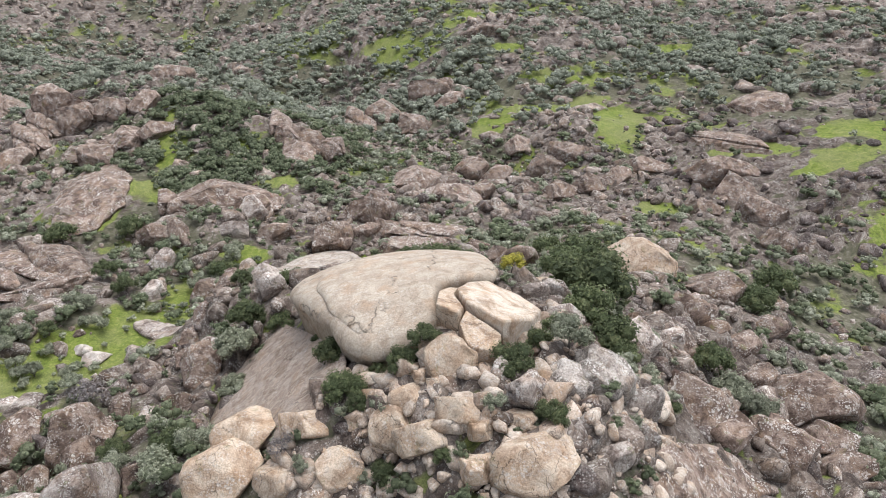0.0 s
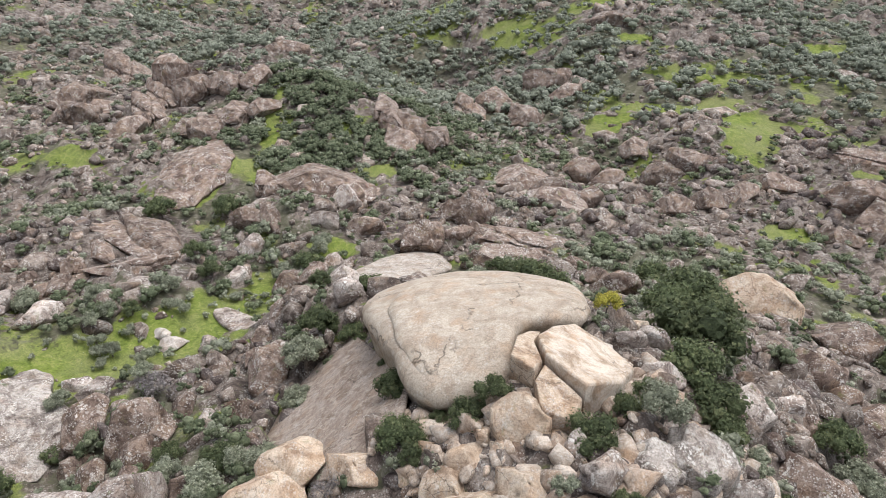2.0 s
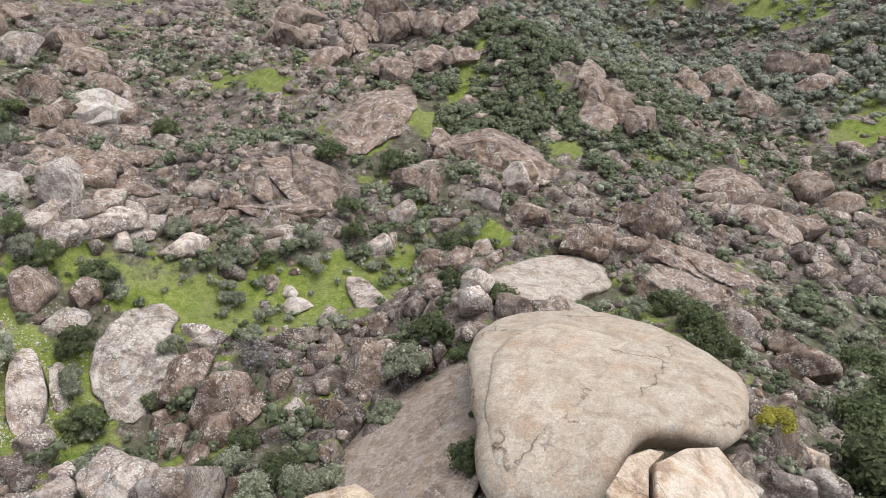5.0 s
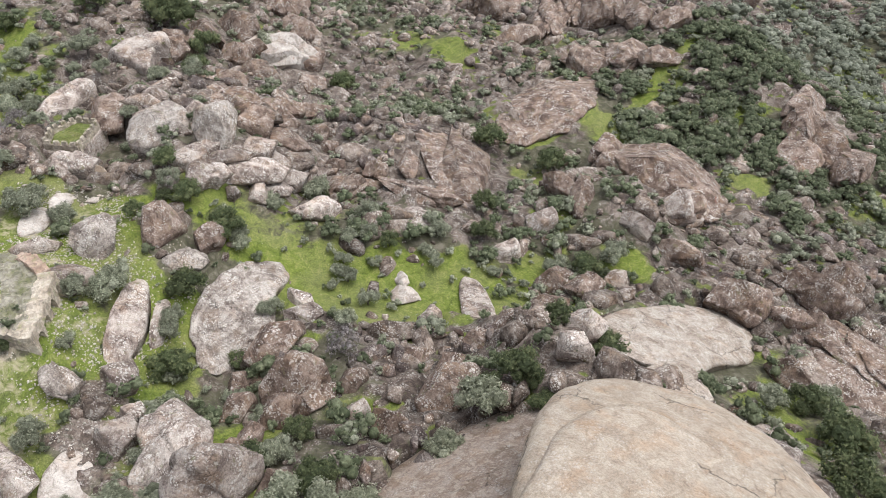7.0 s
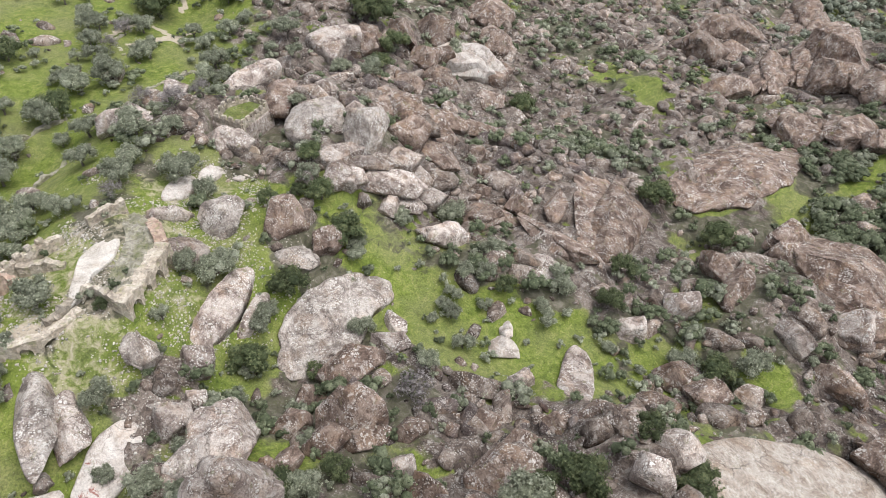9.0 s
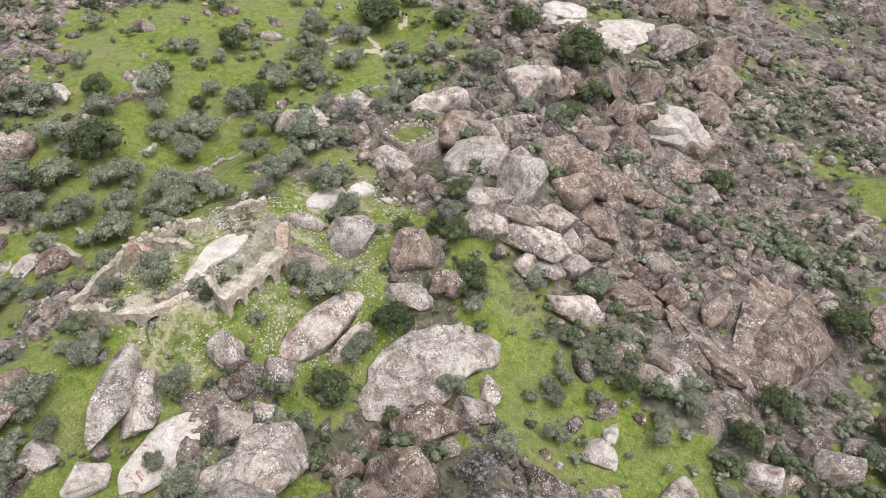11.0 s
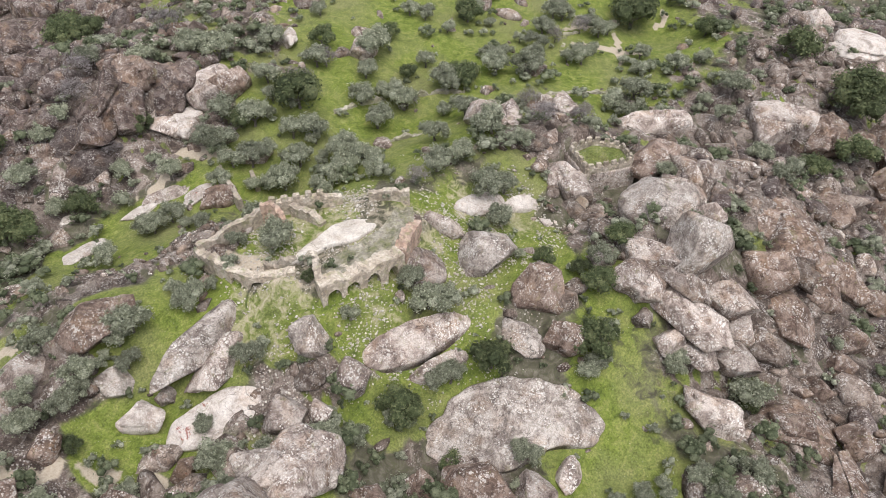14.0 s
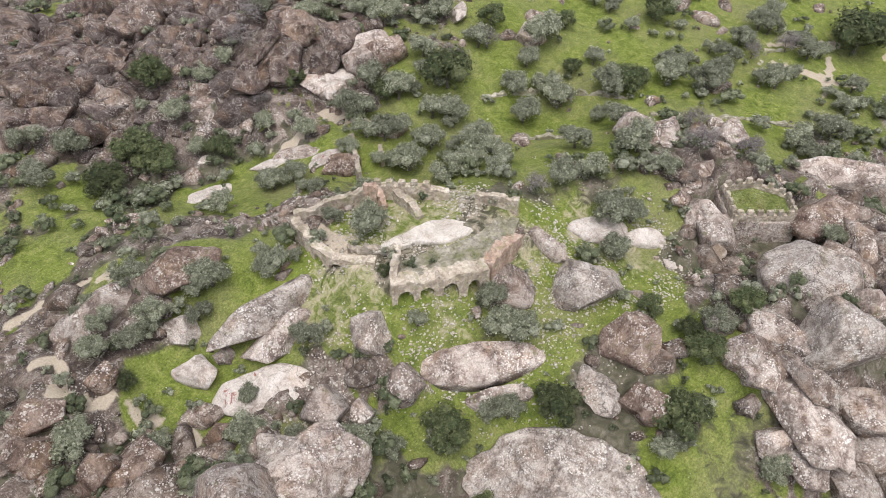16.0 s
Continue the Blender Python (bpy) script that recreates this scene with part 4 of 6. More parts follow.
# talus beyond the tower
boulder(-131.8, 105.1, -1.8, 4.2, 7.4, 2.8, 115, "round", "brown", 2)
boulder(-128.1, 113.2, -6.8, 4.6, 4.6, 2.1, 75, "dome", "brown", 0, lean=(-0, 23))
boulder(-130.2, 111.2, -5.3, 3.7, 3.3, 2.5, 78, "block", "brown", 1)
boulder(-171.2, 99.0, -2.7, 4.5, 8.2, 3.1, 85, "block", "grey", 2)
boulder(-173.7, 107.3, -3.8, 3.9, 9.1, 2.6, 83, "block", "brown", 0)
boulder(-179.5, 119.8, -6.2, 4.0, 9.3, 3.0, 79, "round", "brown", 1)
boulder(-182.6, 130.6, -8.6, 6.6, 5.1, 3.9, 43, "block", "brown", 2)
boulder(-214.2, 110.6, -0.4, 8.5, 7.8, 1.8, 69, "slab", "white", 0, lean=(-3, 5))
boulder(-212.6, 130.0, -4.4, 7.0, 15.6, 1.4, 49, "slab", "white", 1, lean=(-8, 9))
boulder(-208.6, 142.1, -6.8, 7.5, 9.1, 4.3, 30, "round", "grey", 2)
boulder(-210.4, 158.6, -11.2, 9.0, 6.8, 4.5, 26, "round", "brown", 0)
boulder(-197.4, 153.1, -11.3, 8.3, 9.4, 3.5, 49, "dome", "brown", 1, lean=(-3, 12))
boulder(-155.2, 135.7, -17.6, 5.3, 5.8, 4.0, 71, "round", "brown", 2)
boulder(-161.3, 124.5, -12.3, 6.2, 4.3, 3.6, 39, "block", "brown", 0)
boulder(-169.9, 136.1, -14.3, 8.8, 6.1, 4.4, 22, "block", "white", 1)
boulder(-167.0, 144.3, -17.5, 4.9, 5.1, 3.6, 69, "round", "brown", 2)
boulder(-181.8, 151.2, -14.4, 6.8, 6.1, 2.9, 52, "dome", "brown", 0, lean=(5, 14))
boulder(-172.8, 129.3, -11.5, 5.7, 3.6, 3.1, 37, "round", "brown", 1)
boulder(-169.2, 122.0, -9.7, 4.7, 3.9, 3.4, 77, "round", "brown", 2)
boulder(-247.7, 154.7, -11.3, 6.8, 7.6, 4.6, 74, "round", "brown", 0)
boulder(-258.7, 171.3, -13.9, 7.1, 8.1, 4.8, 71, "round", "brown", 1)
boulder(-151.4, 112.5, -6.5, 4.2, 3.9, 2.9, 79, "block", "brown", 2)
boulder(-147.4, 104.5, -2.5, 3.4, 3.2, 2.5, 82, "round", "brown", 0)

# more rocks
boulder(-117.1, 108.4, -6.7, 5.1, 4.3, 2.4, 60, "dome", "brown", 2, lean=(1, 29))
boulder(-131.9, 116.5, -7.6, 5.5, 3.1, 3.8, 47, "round", "brown", 1)
boulder(-101.5, 113.6, -12.0, 5.4, 5.1, 2.1, 91, "dome", "brown", 2, lean=(-7, 1))
boulder(-95.0, 101.6, -8.8, 5.1, 2.9, 2.4, 59, "block", "grey", 0)
boulder(-120.6, 118.1, -9.7, 2.8, 4.0, 2.1, 76, "round", "brown", 1)
boulder(-116.3, 118.1, -10.7, 2.4, 2.5, 1.8, 76, "round", "brown", 2)
boulder(-103.2, 121.1, -11.9, 3.1, 3.2, 2.3, 71, "round", "brown", 0)
boulder(-98.1, 117.3, -11.4, 2.5, 1.9, 1.8, 73, "round", "brown", 1)
boulder(-122.0, 103.3, -1.6, 4.9, 3.2, 3.6, 69, "round", "brown", 1)
boulder(-109.7, 114.9, -11.7, 2.6, 2.2, 2.0, 77, "round", "brown", 2)
boulder(-96.6, 7.3, -3.5, 3.0, 2.2, 0.6, 166, "slab", "white", 0, lean=(2, -6))
boulder(-89.3, -0.3, -5.5, 4.1, 1.9, 0.5, 144, "slab", "white", 1, lean=(2, -8))
boulder(-80.1, -10.2, -5.4, 3.7, 1.6, 0.4, 166, "slab", "white", 2, lean=(7, 4))
boulder(-149.5, 10.0, 2.7, 3.5, 3.0, 2.3, 124, "block", "grey", 0)
boulder(-144.0, -5.8, 4.4, 2.2, 5.2, 1.5, 130, "block", "white", 1)
boulder(-171.7, 99.4, -2.3, 7.5, 4.8, 4.1, 58, "block", "grey", 2)
boulder(-173.8, 107.9, -3.7, 6.0, 6.6, 3.4, 47, "block", "brown", 0)
boulder(-175.5, 114.3, -5.6, 3.7, 5.8, 2.7, 83, "round", "brown", 1)
boulder(-220.2, 100.3, 0.8, 4.0, 5.4, 3.0, 88, "round", "grey", 2)
boulder(-147.5, 57.9, 1.7, 2.8, 2.0, 1.9, 107, "block", "white", 0)
boulder(-136.9, 47.4, 2.5, 4.6, 2.8, 2.7, 113, "block", "grey", 1)
boulder(-136.6, 89.7, 2.1, 3.4, 3.4, 2.6, 92, "round", "grey", 2)

# more rocks
boulder(-42.3, 65.0, -0.1, 3.3, 2.2, 2.0, 49, "block", "brown", 2)
boulder(17.3, 79.3, 16.9, 2.6, 2.1, 2.0, -11, "round", "grey", 2)
boulder(17.6, 89.0, 13.9, 3.2, 1.7, 2.0, -10, "block", "grey", 0)
boulder(14.8, 93.2, 12.9, 2.7, 1.2, 1.4, -8, "block", "tan", 1)

# more rocks
boulder(-112.4, -22.7, 7.5, 6.5, 6.2, 3.0, -163, "block", "brown", 2)
boulder(-108.2, -21.5, 6.1, 11.4, 4.5, 3.5, -146, "block", "dark", 0)
boulder(-102.2, -19.9, 3.2, 10.0, 3.8, 3.2, -153, "block", "dark", 1)
boulder(-106.5, -17.7, 3.5, 7.8, 5.0, 2.7, -141, "block", "dark", 2)
boulder(-97.0, -18.1, 0.4, 4.8, 2.8, 2.5, 167, "round", "brown", 0)
boulder(-115.3, -18.8, 5.9, 2.7, 2.7, 1.9, 141, "block", "brown", 1)
boulder(-118.4, -14.8, 4.9, 5.8, 4.1, 3.2, 179, "block", "dark", 2)
boulder(-121.2, -10.6, 3.3, 5.4, 3.6, 2.9, 137, "round", "grey", 0)
boulder(-123.7, -5.7, 3.0, 5.0, 3.9, 3.2, 114, "round", "brown", 1)
boulder(-114.0, -13.5, 2.8, 6.4, 5.0, 2.7, -158, "block", "dark", 2)
boulder(-117.7, -9.0, 1.9, 4.7, 3.0, 2.6, 138, "round", "grey", 0)
boulder(-109.0, -11.2, -0.0, 5.4, 4.9, 2.0, -144, "block", "grey", 1)
boulder(-110.8, -8.0, -0.5, 6.1, 3.7, 2.1, -140, "block", "white", 2)
boulder(-126.5, -14.9, 4.7, 2.8, 2.2, 1.7, 137, "round", "dark", 0)
boulder(-124.0, -17.7, 5.6, 2.8, 2.1, 1.6, 138, "round", "dark", 1)
boulder(-125.1, -73.1, -1.2, 9.8, 11.6, 2.7, -133, "block", "dark", 2)
boulder(-109.2, -46.8, 3.1, 4.3, 4.1, 2.9, 149, "round", "dark", 0)
boulder(-142.4, -63.2, -0.4, 3.6, 3.7, 2.3, 143, "round", "brown", 1)
boulder(-107.0, -55.4, 0.2, 2.8, 6.6, 1.9, 151, "block", "dark", 2)
boulder(-149.2, -63.5, -0.0, 4.1, 3.9, 2.3, 142, "block", "dark", 0)
boulder(-89.3, -23.5, -0.3, 3.3, 2.3, 2.0, 151, "round", "brown", 1)
boulder(-87.6, -21.0, -1.5, 3.9, 1.9, 1.8, 151, "round", "brown", 2)
boulder(-98.0, -38.7, 3.1, 2.4, 2.7, 1.8, 151, "round", "dark", 0)
boulder(-127.5, -68.5, -1.0, 3.5, 7.4, 2.4, 148, "block", "dark", 1)
boulder(-120.4, -53.5, 0.9, 3.3, 4.5, 2.5, 147, "round", "dark", 2)
boulder(-117.2, -67.8, -1.0, 3.9, 6.4, 2.6, 150, "block", "dark", 0)
boulder(-92.7, -33.3, 1.9, 2.8, 2.4, 2.0, 152, "round", "dark", 1)
boulder(-136.0, -83.2, -1.4, 7.9, 5.8, 3.5, -165, "block", "dark", 2)
boulder(-133.3, -90.9, -1.9, 6.8, 10.7, 3.3, -163, "block", "dark", 0)
boulder(-96.7, 11.8, -3.2, 3.8, 2.2, 2.5, 156, "round", "brown", 1)
boulder(-134.3, -32.6, 4.2, 4.2, 2.5, 1.7, 164, "round", "brown", 2)
boulder(-131.2, -39.6, 3.4, 2.7, 3.1, 1.9, 141, "block", "dark", 0)

# castle hill
boulder(-65.6, -54.9, 0.8, 8.1, 9.2, 3.8, -136, "block", "dark", 1)
boulder(-67.4, -43.7, 0.4, 5.9, 5.8, 3.7, -152, "round", "dark", 2)
boulder(-73.2, -55.5, 0.3, 10.0, 6.0, 3.5, -122, "block", "dark", 0)
boulder(-78.7, -64.8, 0.0, 6.0, 6.5, 3.2, -151, "block", "dark", 1)
boulder(-85.1, -64.7, -0.2, 5.6, 4.7, 3.3, 165, "round", "dark", 2)
boulder(-95.0, -59.6, 0.3, 8.5, 6.2, 4.4, -176, "block", "dark", 0)
boulder(-81.4, -47.7, 0.2, 5.8, 4.4, 3.4, 164, "round", "dark", 1)
boulder(-71.1, -73.0, 1.1, 7.4, 8.8, 5.0, 170, "block", "dark", 2)
boulder(-95.9, -42.0, 2.2, 5.0, 4.0, 3.0, 158, "round", "dark", 0)
boulder(-64.3, -34.8, 0.0, 4.6, 2.9, 2.6, 170, "round", "dark", 1)
boulder(-58.0, -38.9, 0.3, 4.0, 6.9, 2.7, 172, "block", "dark", 2)
boulder(-91.4, -73.0, -0.3, 6.7, 5.7, 3.8, 163, "block", "dark", 0)
boulder(-107.7, -46.4, 3.3, 5.4, 4.5, 3.2, 155, "round", "dark", 1)
boulder(-72.8, -39.4, -0.0, 4.8, 3.5, 3.0, 167, "block", "dark", 2)
boulder(-84.3, -38.1, 0.3, 4.1, 3.6, 3.0, 162, "round", "dark", 0)
boulder(-103.1, -62.0, -0.5, 4.8, 4.3, 3.0, 159, "block", "dark", 1)

# the great boulder under the watchtower and its neighbours
boulder(-123.5, 71.0, -0.6, 2.6, 1.8, 1.8, 30, "block", "pale", 1)

# the stacked front of the ridge
boulder(1.4, 64.4, 22.4, 3.4, 2.9, 2.4, 0, "block", "tan", 0)
boulder(2.1, 57.0, 20.8, 3.0, 2.5, 2.0, 0, "block", "tan", 1)
boulder(-4.2, 60.6, 19.1, 2.5, 2.1, 1.5, 3, "round", "tan", 2)
boulder(-5.6, 57.5, 17.4, 2.8, 2.4, 2.3, -26, "block", "tan", 3)
boulder(-2.3, 55.2, 18.2, 3.1, 2.7, 2.6, 22, "block", "tan", 4)
boulder(10.0, 50.9, 19.4, 5.0, 4.1, 2.5, -3, "round", "tan", 5)
boulder(-25.9, 63.3, 10.0, 4.3, 3.6, 2.5, 11, "round", "tan", 6)
boulder(-17.3, 61.0, 13.9, 3.1, 2.6, 2.5, 8, "block", "tan", 7)
boulder(-27.3, 58.2, 8.7, 5.2, 4.4, 3.2, 11, "round", "tan", 8)
boulder(-11.6, 55.2, 13.3, 3.0, 2.5, 2.3, 6, "block", "tan", 9)
boulder(4.4, 54.4, 20.4, 1.8, 1.5, 1.6, 0, "block", "tan", 10)
boulder(8.9, 55.3, 21.0, 1.7, 1.4, 1.1, -3, "round", "tan", 11)
boulder(-8.5, 62.4, 17.6, 1.5, 1.3, 1.4, 4, "block", "tan", 12)
boulder(9.7, 58.4, 22.0, 2.5, 2.1, 2.3, -3, "block", "grey", 13)
boulder(14.2, 61.9, 20.3, 3.4, 2.9, 1.9, -5, "block", "ash", 14)
boulder(-2.6, 63.0, 20.5, 1.4, 1.2, 1.3, 2, "block", "tan", 15)
boulder(-9.7, 59.6, 15.9, 2.0, 1.7, 1.3, 5, "block", "tan", 16)
boulder(4.0, 50.7, 18.4, 2.3, 2.0, 1.9, 0, "block", "tan", 17)
boulder(-19.8, 55.5, 10.7, 3.1, 2.7, 2.0, 9, "round", "tan", 18)
boulder(-0.7, 61.2, 20.7, 1.3, 1.1, 1.2, 1, "block", "tan", 19)
boulder(12.4, 56.1, 20.6, 1.6, 1.3, 1.0, -4, "round", "grey", 20)
boulder(14.9, 55.4, 19.7, 1.9, 1.6, 1.3, -5, "round", "grey", 21)
boulder(6.8, 61.6, 21.8, 1.9, 1.6, 1.8, -2, "block", "grey", 22)
# the ridge's eastern shoulder
boulder(43.1, 129.4, -7.0, 8.3, 7.0, 4.1, -12, "block", "tan", 0)
boulder(57.5, 122.9, -9.6, 7.0, 5.9, 3.5, -16, "round", "brown", 1)
boulder(44.6, 105.6, -1.8, 5.4, 4.6, 2.7, -14, "round", "brown", 2)
boulder(37.0, 75.6, 4.7, 5.6, 4.8, 3.1, -12, "block", "brown", 3)
boulder(50.1, 72.4, -1.3, 5.2, 4.4, 3.3, -15, "block", "brown", 4)
boulder(40.9, 71.6, 2.2, 4.2, 3.6, 2.8, -13, "round", "brown", 5)
boulder(28.6, 81.8, 9.7, 3.7, 3.2, 3.0, -10, "block", "grey", 6)
boulder(59.7, 85.3, -4.2, 7.7, 6.5, 4.1, -43, "round", "brown", 7)
boulder(51.9, 96.1, -3.0, 4.0, 3.4, 3.3, -16, "round", "brown", 8)
boulder(24.1, 59.3, 13.9, 2.7, 2.3, 1.9, -9, "round", "grey", 9)
boulder(25.4, 65.5, 13.4, 2.9, 2.5, 2.8, -9, "block", "grey", 10)
boulder(18.0, 64.2, 18.9, 4.7, 4.0, 2.7, -7, "block", "ash", 11)
boulder(53.9, 79.9, -2.8, 3.9, 3.3, 2.7, -17, "round", "brown", 12)
boulder(39.5, 87.4, 2.6, 3.0, 2.6, 2.5, -13, "block", "brown", 13)
boulder(62.2, 108.3, -8.6, 4.1, 3.5, 2.9, -18, "round", "brown", 14)
boulder(36.2, 89.6, 4.1, 2.8, 2.4, 2.5, -12, "round", "grey", 15)
boulder(48.1, 100.8, -2.7, 3.4, 2.9, 2.1, -15, "round", "brown", 16)
boulder(58.7, 76.6, -3.9, 4.9, 4.1, 2.7, -18, "round", "brown", 17)
boulder(52.7, 88.6, -3.0, 3.5, 3.0, 2.5, -16, "round", "brown", 18)
boulder(59.2, 70.5, -3.9, 4.3, 3.6, 2.4, -17, "round", "brown", 19)
boulder(19.4, 54.5, 16.8, 2.3, 1.9, 1.4, -7, "round", "grey", 20)

# heaped boulders between the meadow and the ridge
boulder(-57.2, 74.9, -3.9, 5.1, 4.4, 4.4, 69, "block", "brown", 0)
boulder(-54.7, 76.1, -4.4, 3.5, 3.0, 2.5, 68, "round", "brown", 1)
boulder(-53.6, 81.9, -5.1, 2.5, 2.1, 2.2, 66, "round", "brown", 2)
boulder(-55.2, 71.0, -4.0, 3.4, 2.9, 2.4, 70, "round", "brown", 3)
boulder(-60.2, 66.7, -5.3, 2.9, 2.5, 2.5, 71, "round", "brown", 4)
boulder(-52.8, 65.8, -2.4, 2.1, 1.8, 1.9, 71, "round", "brown", 5)
boulder(-66.3, 71.0, -8.5, 2.7, 2.3, 1.7, 71, "block", "brown", 6)
boulder(-48.2, 78.9, -4.1, 2.1, 1.8, 1.6, 66, "round", "grey", 7)
boulder(-43.1, 80.9, -2.7, 2.6, 2.2, 2.4, 65, "block", "brown", 8)
boulder(-51.9, 62.6, -1.6, 1.6, 1.4, 1.5, 72, "block", "brown", 9)
boulder(-49.4, 62.8, -1.2, 1.7, 1.4, 1.3, 71, "round", "brown", 10)
boulder(-68.9, 77.6, -6.7, 4.9, 4.1, 3.1, 70, "round", "brown", 11)
boulder(-47.2, 59.3, 1.1, 6.4, 5.4, 4.8, 72, "round", "grey", 12)
boulder(-56.4, 56.2, -1.7, 7.3, 3.3, 2.2, 114, "block", "ash", 13)
boulder(-49.4, 119.7, -10.8, 4.0, 3.4, 2.5, 55, "round", "brown", 14)
boulder(-55.0, 128.3, -14.6, 3.8, 3.2, 2.2, 53, "block", "brown", 15)
boulder(-49.6, 130.5, -13.2, 4.0, 3.4, 2.4, 52, "round", "brown", 16)
boulder(-46.9, 108.0, -5.5, 3.8, 3.3, 2.5, 57, "round", "brown", 17)
boulder(-48.8, 102.6, -7.1, 2.6, 2.2, 1.7, 59, "block", "brown", 18)
boulder(-42.6, 91.2, -3.3, 4.9, 4.2, 3.7, 62, "round", "brown", 19)
boulder(-47.7, 96.1, -6.5, 2.7, 2.3, 1.9, 61, "round", "brown", 20)
boulder(-53.6, 93.0, -7.8, 2.9, 2.5, 2.1, 63, "round", "brown", 21)
boulder(-35.6, 111.8, 1.1, 2.9, 2.5, 2.6, 54, "round", "grey", 22)
boulder(-32.6, 106.2, 2.5, 3.1, 2.6, 2.8, 56, "block", "grey", 23)
boulder(-52.7, 163.1, -13.1, 4.3, 3.6, 3.4, 44, "round", "grey", 24)
boulder(-29.9, 147.4, -12.0, 6.0, 5.1, 3.4, 46, "round", "brown", 25)
boulder(-26.4, 147.0, -12.4, 3.4, 2.8, 2.0, 46, "round", "brown", 26)
boulder(-60.3, 102.4, -11.3, 2.2, 1.8, 2.0, 61, "block", "grey", 27)
# stacked slabs beyond the castle
boulder(-110.8, 87.5, 3.7, 5.9, 2.9, 1.9, 73, "block", "grey", 0)
boulder(-108.9, 92.1, 1.5, 6.6, 2.4, 1.9, 71, "block", "grey", 1)
boulder(-106.7, 85.1, 1.7, 3.6, 3.0, 2.2, 121, "round", "grey", 2)
boulder(-105.7, 95.7, -2.4, 8.2, 4.1, 2.7, 70, "block", "grey", 3)
boulder(-105.9, 88.3, 0.7, 3.4, 2.9, 2.1, 120, "block", "grey", 4)
boulder(-113.9, 92.8, 5.3, 5.7, 4.9, 4.7, 116, "block", "ash", 5)
boulder(-111.5, 98.5, -1.3, 4.9, 2.9, 1.9, 88, "block", "grey", 6)
boulder(-102.0, 88.8, -1.9, 1.7, 1.4, 1.5, 122, "block", "grey", 7)
boulder(-109.8, 101.9, -5.2, 2.9, 2.4, 2.3, 119, "round", "grey", 8)
boulder(-102.6, 97.3, -5.6, 4.7, 2.6, 1.7, 72, "block", "grey", 9)
boulder(-90.5, 73.5, -2.2, 4.1, 2.4, 1.6, 78, "block", "ash", 10)
boulder(-97.8, 73.3, 1.3, 3.9, 3.3, 3.6, 126, "block", "brown", 11)
boulder(-93.5, 79.0, -2.2, 3.3, 2.8, 2.5, 126, "round", "brown", 12)
boulder(-100.7, 63.6, 2.5, 5.1, 4.3, 3.0, 127, "block", "ash", 13)
boulder(-108.3, 79.4, 1.5, 2.4, 2.0, 2.1, 121, "round", "grey", 14)
boulder(-122.3, 92.7, 5.0, 2.5, 2.1, 2.3, 113, "round", "grey", 15)
boulder(-101.1, 92.7, -3.8, 2.7, 2.3, 1.9, 122, "round", "grey", 16)
boulder(-105.9, 101.9, -7.4, 4.5, 2.7, 1.8, 81, "block", "grey", 17)
# rocks below the castle
boulder(-37.2, 31.4, 2.1, 3.5, 2.9, 2.8, 152, "round", "brown", 0)
boulder(-33.9, 35.4, 1.2, 3.6, 3.0, 2.2, 151, "round", "brown", 1)
boulder(-38.7, 41.9, -0.1, 3.1, 2.7, 2.8, 148, "round", "brown", 2)
boulder(-43.5, 42.9, -1.5, 3.7, 3.1, 2.5, 147, "round", "brown", 3)
boulder(-40.4, 43.7, -1.0, 2.2, 1.8, 2.0, 147, "block", "brown", 4)
boulder(-35.3, 39.5, 0.3, 2.1, 1.8, 1.9, 149, "round", "brown", 5)
boulder(-45.3, 30.8, 1.0, 2.5, 2.1, 2.3, 151, "round", "brown", 6)
boulder(-56.8, 57.9, -1.6, 7.8, 4.3, 2.8, 144, "block", "grey", 7)
boulder(-65.2, 36.6, 1.6, 8.3, 2.5, 2.4, 187, "round", "ash", 8)
boulder(-64.4, 39.9, 0.2, 6.3, 2.3, 1.8, 186, "round", "grey", 9)
boulder(-54.8, 36.0, -1.5, 3.0, 2.6, 1.9, 147, "block", "white", 10)
boulder(-58.5, 36.7, -1.2, 1.4, 1.2, 1.3, 146, "block", "grey", 11)
boulder(-52.2, 44.9, -3.2, 1.8, 1.5, 1.6, 144, "round", "brown", 12)
boulder(-61.6, 23.0, 4.4, 5.5, 4.7, 3.0, 150, "round", "brown", 13)
boulder(-50.4, 19.5, 1.5, 7.1, 2.6, 2.1, 191, "round", "grey", 14)
boulder(-56.2, 30.6, 0.6, 2.8, 2.4, 1.6, 148, "block", "ash", 15)
boulder(-66.6, 54.8, -3.6, 2.0, 1.7, 1.8, 139, "block", "grey", 16)
boulder(-73.6, 49.5, 1.7, 3.4, 2.9, 3.0, 139, "block", "ash", 17)
boulder(-73.1, 55.6, -2.6, 3.1, 2.6, 2.2, 137, "block", "grey", 18)
boulder(-63.3, 51.6, -2.4, 3.3, 2.8, 2.4, 141, "block", "grey", 19)

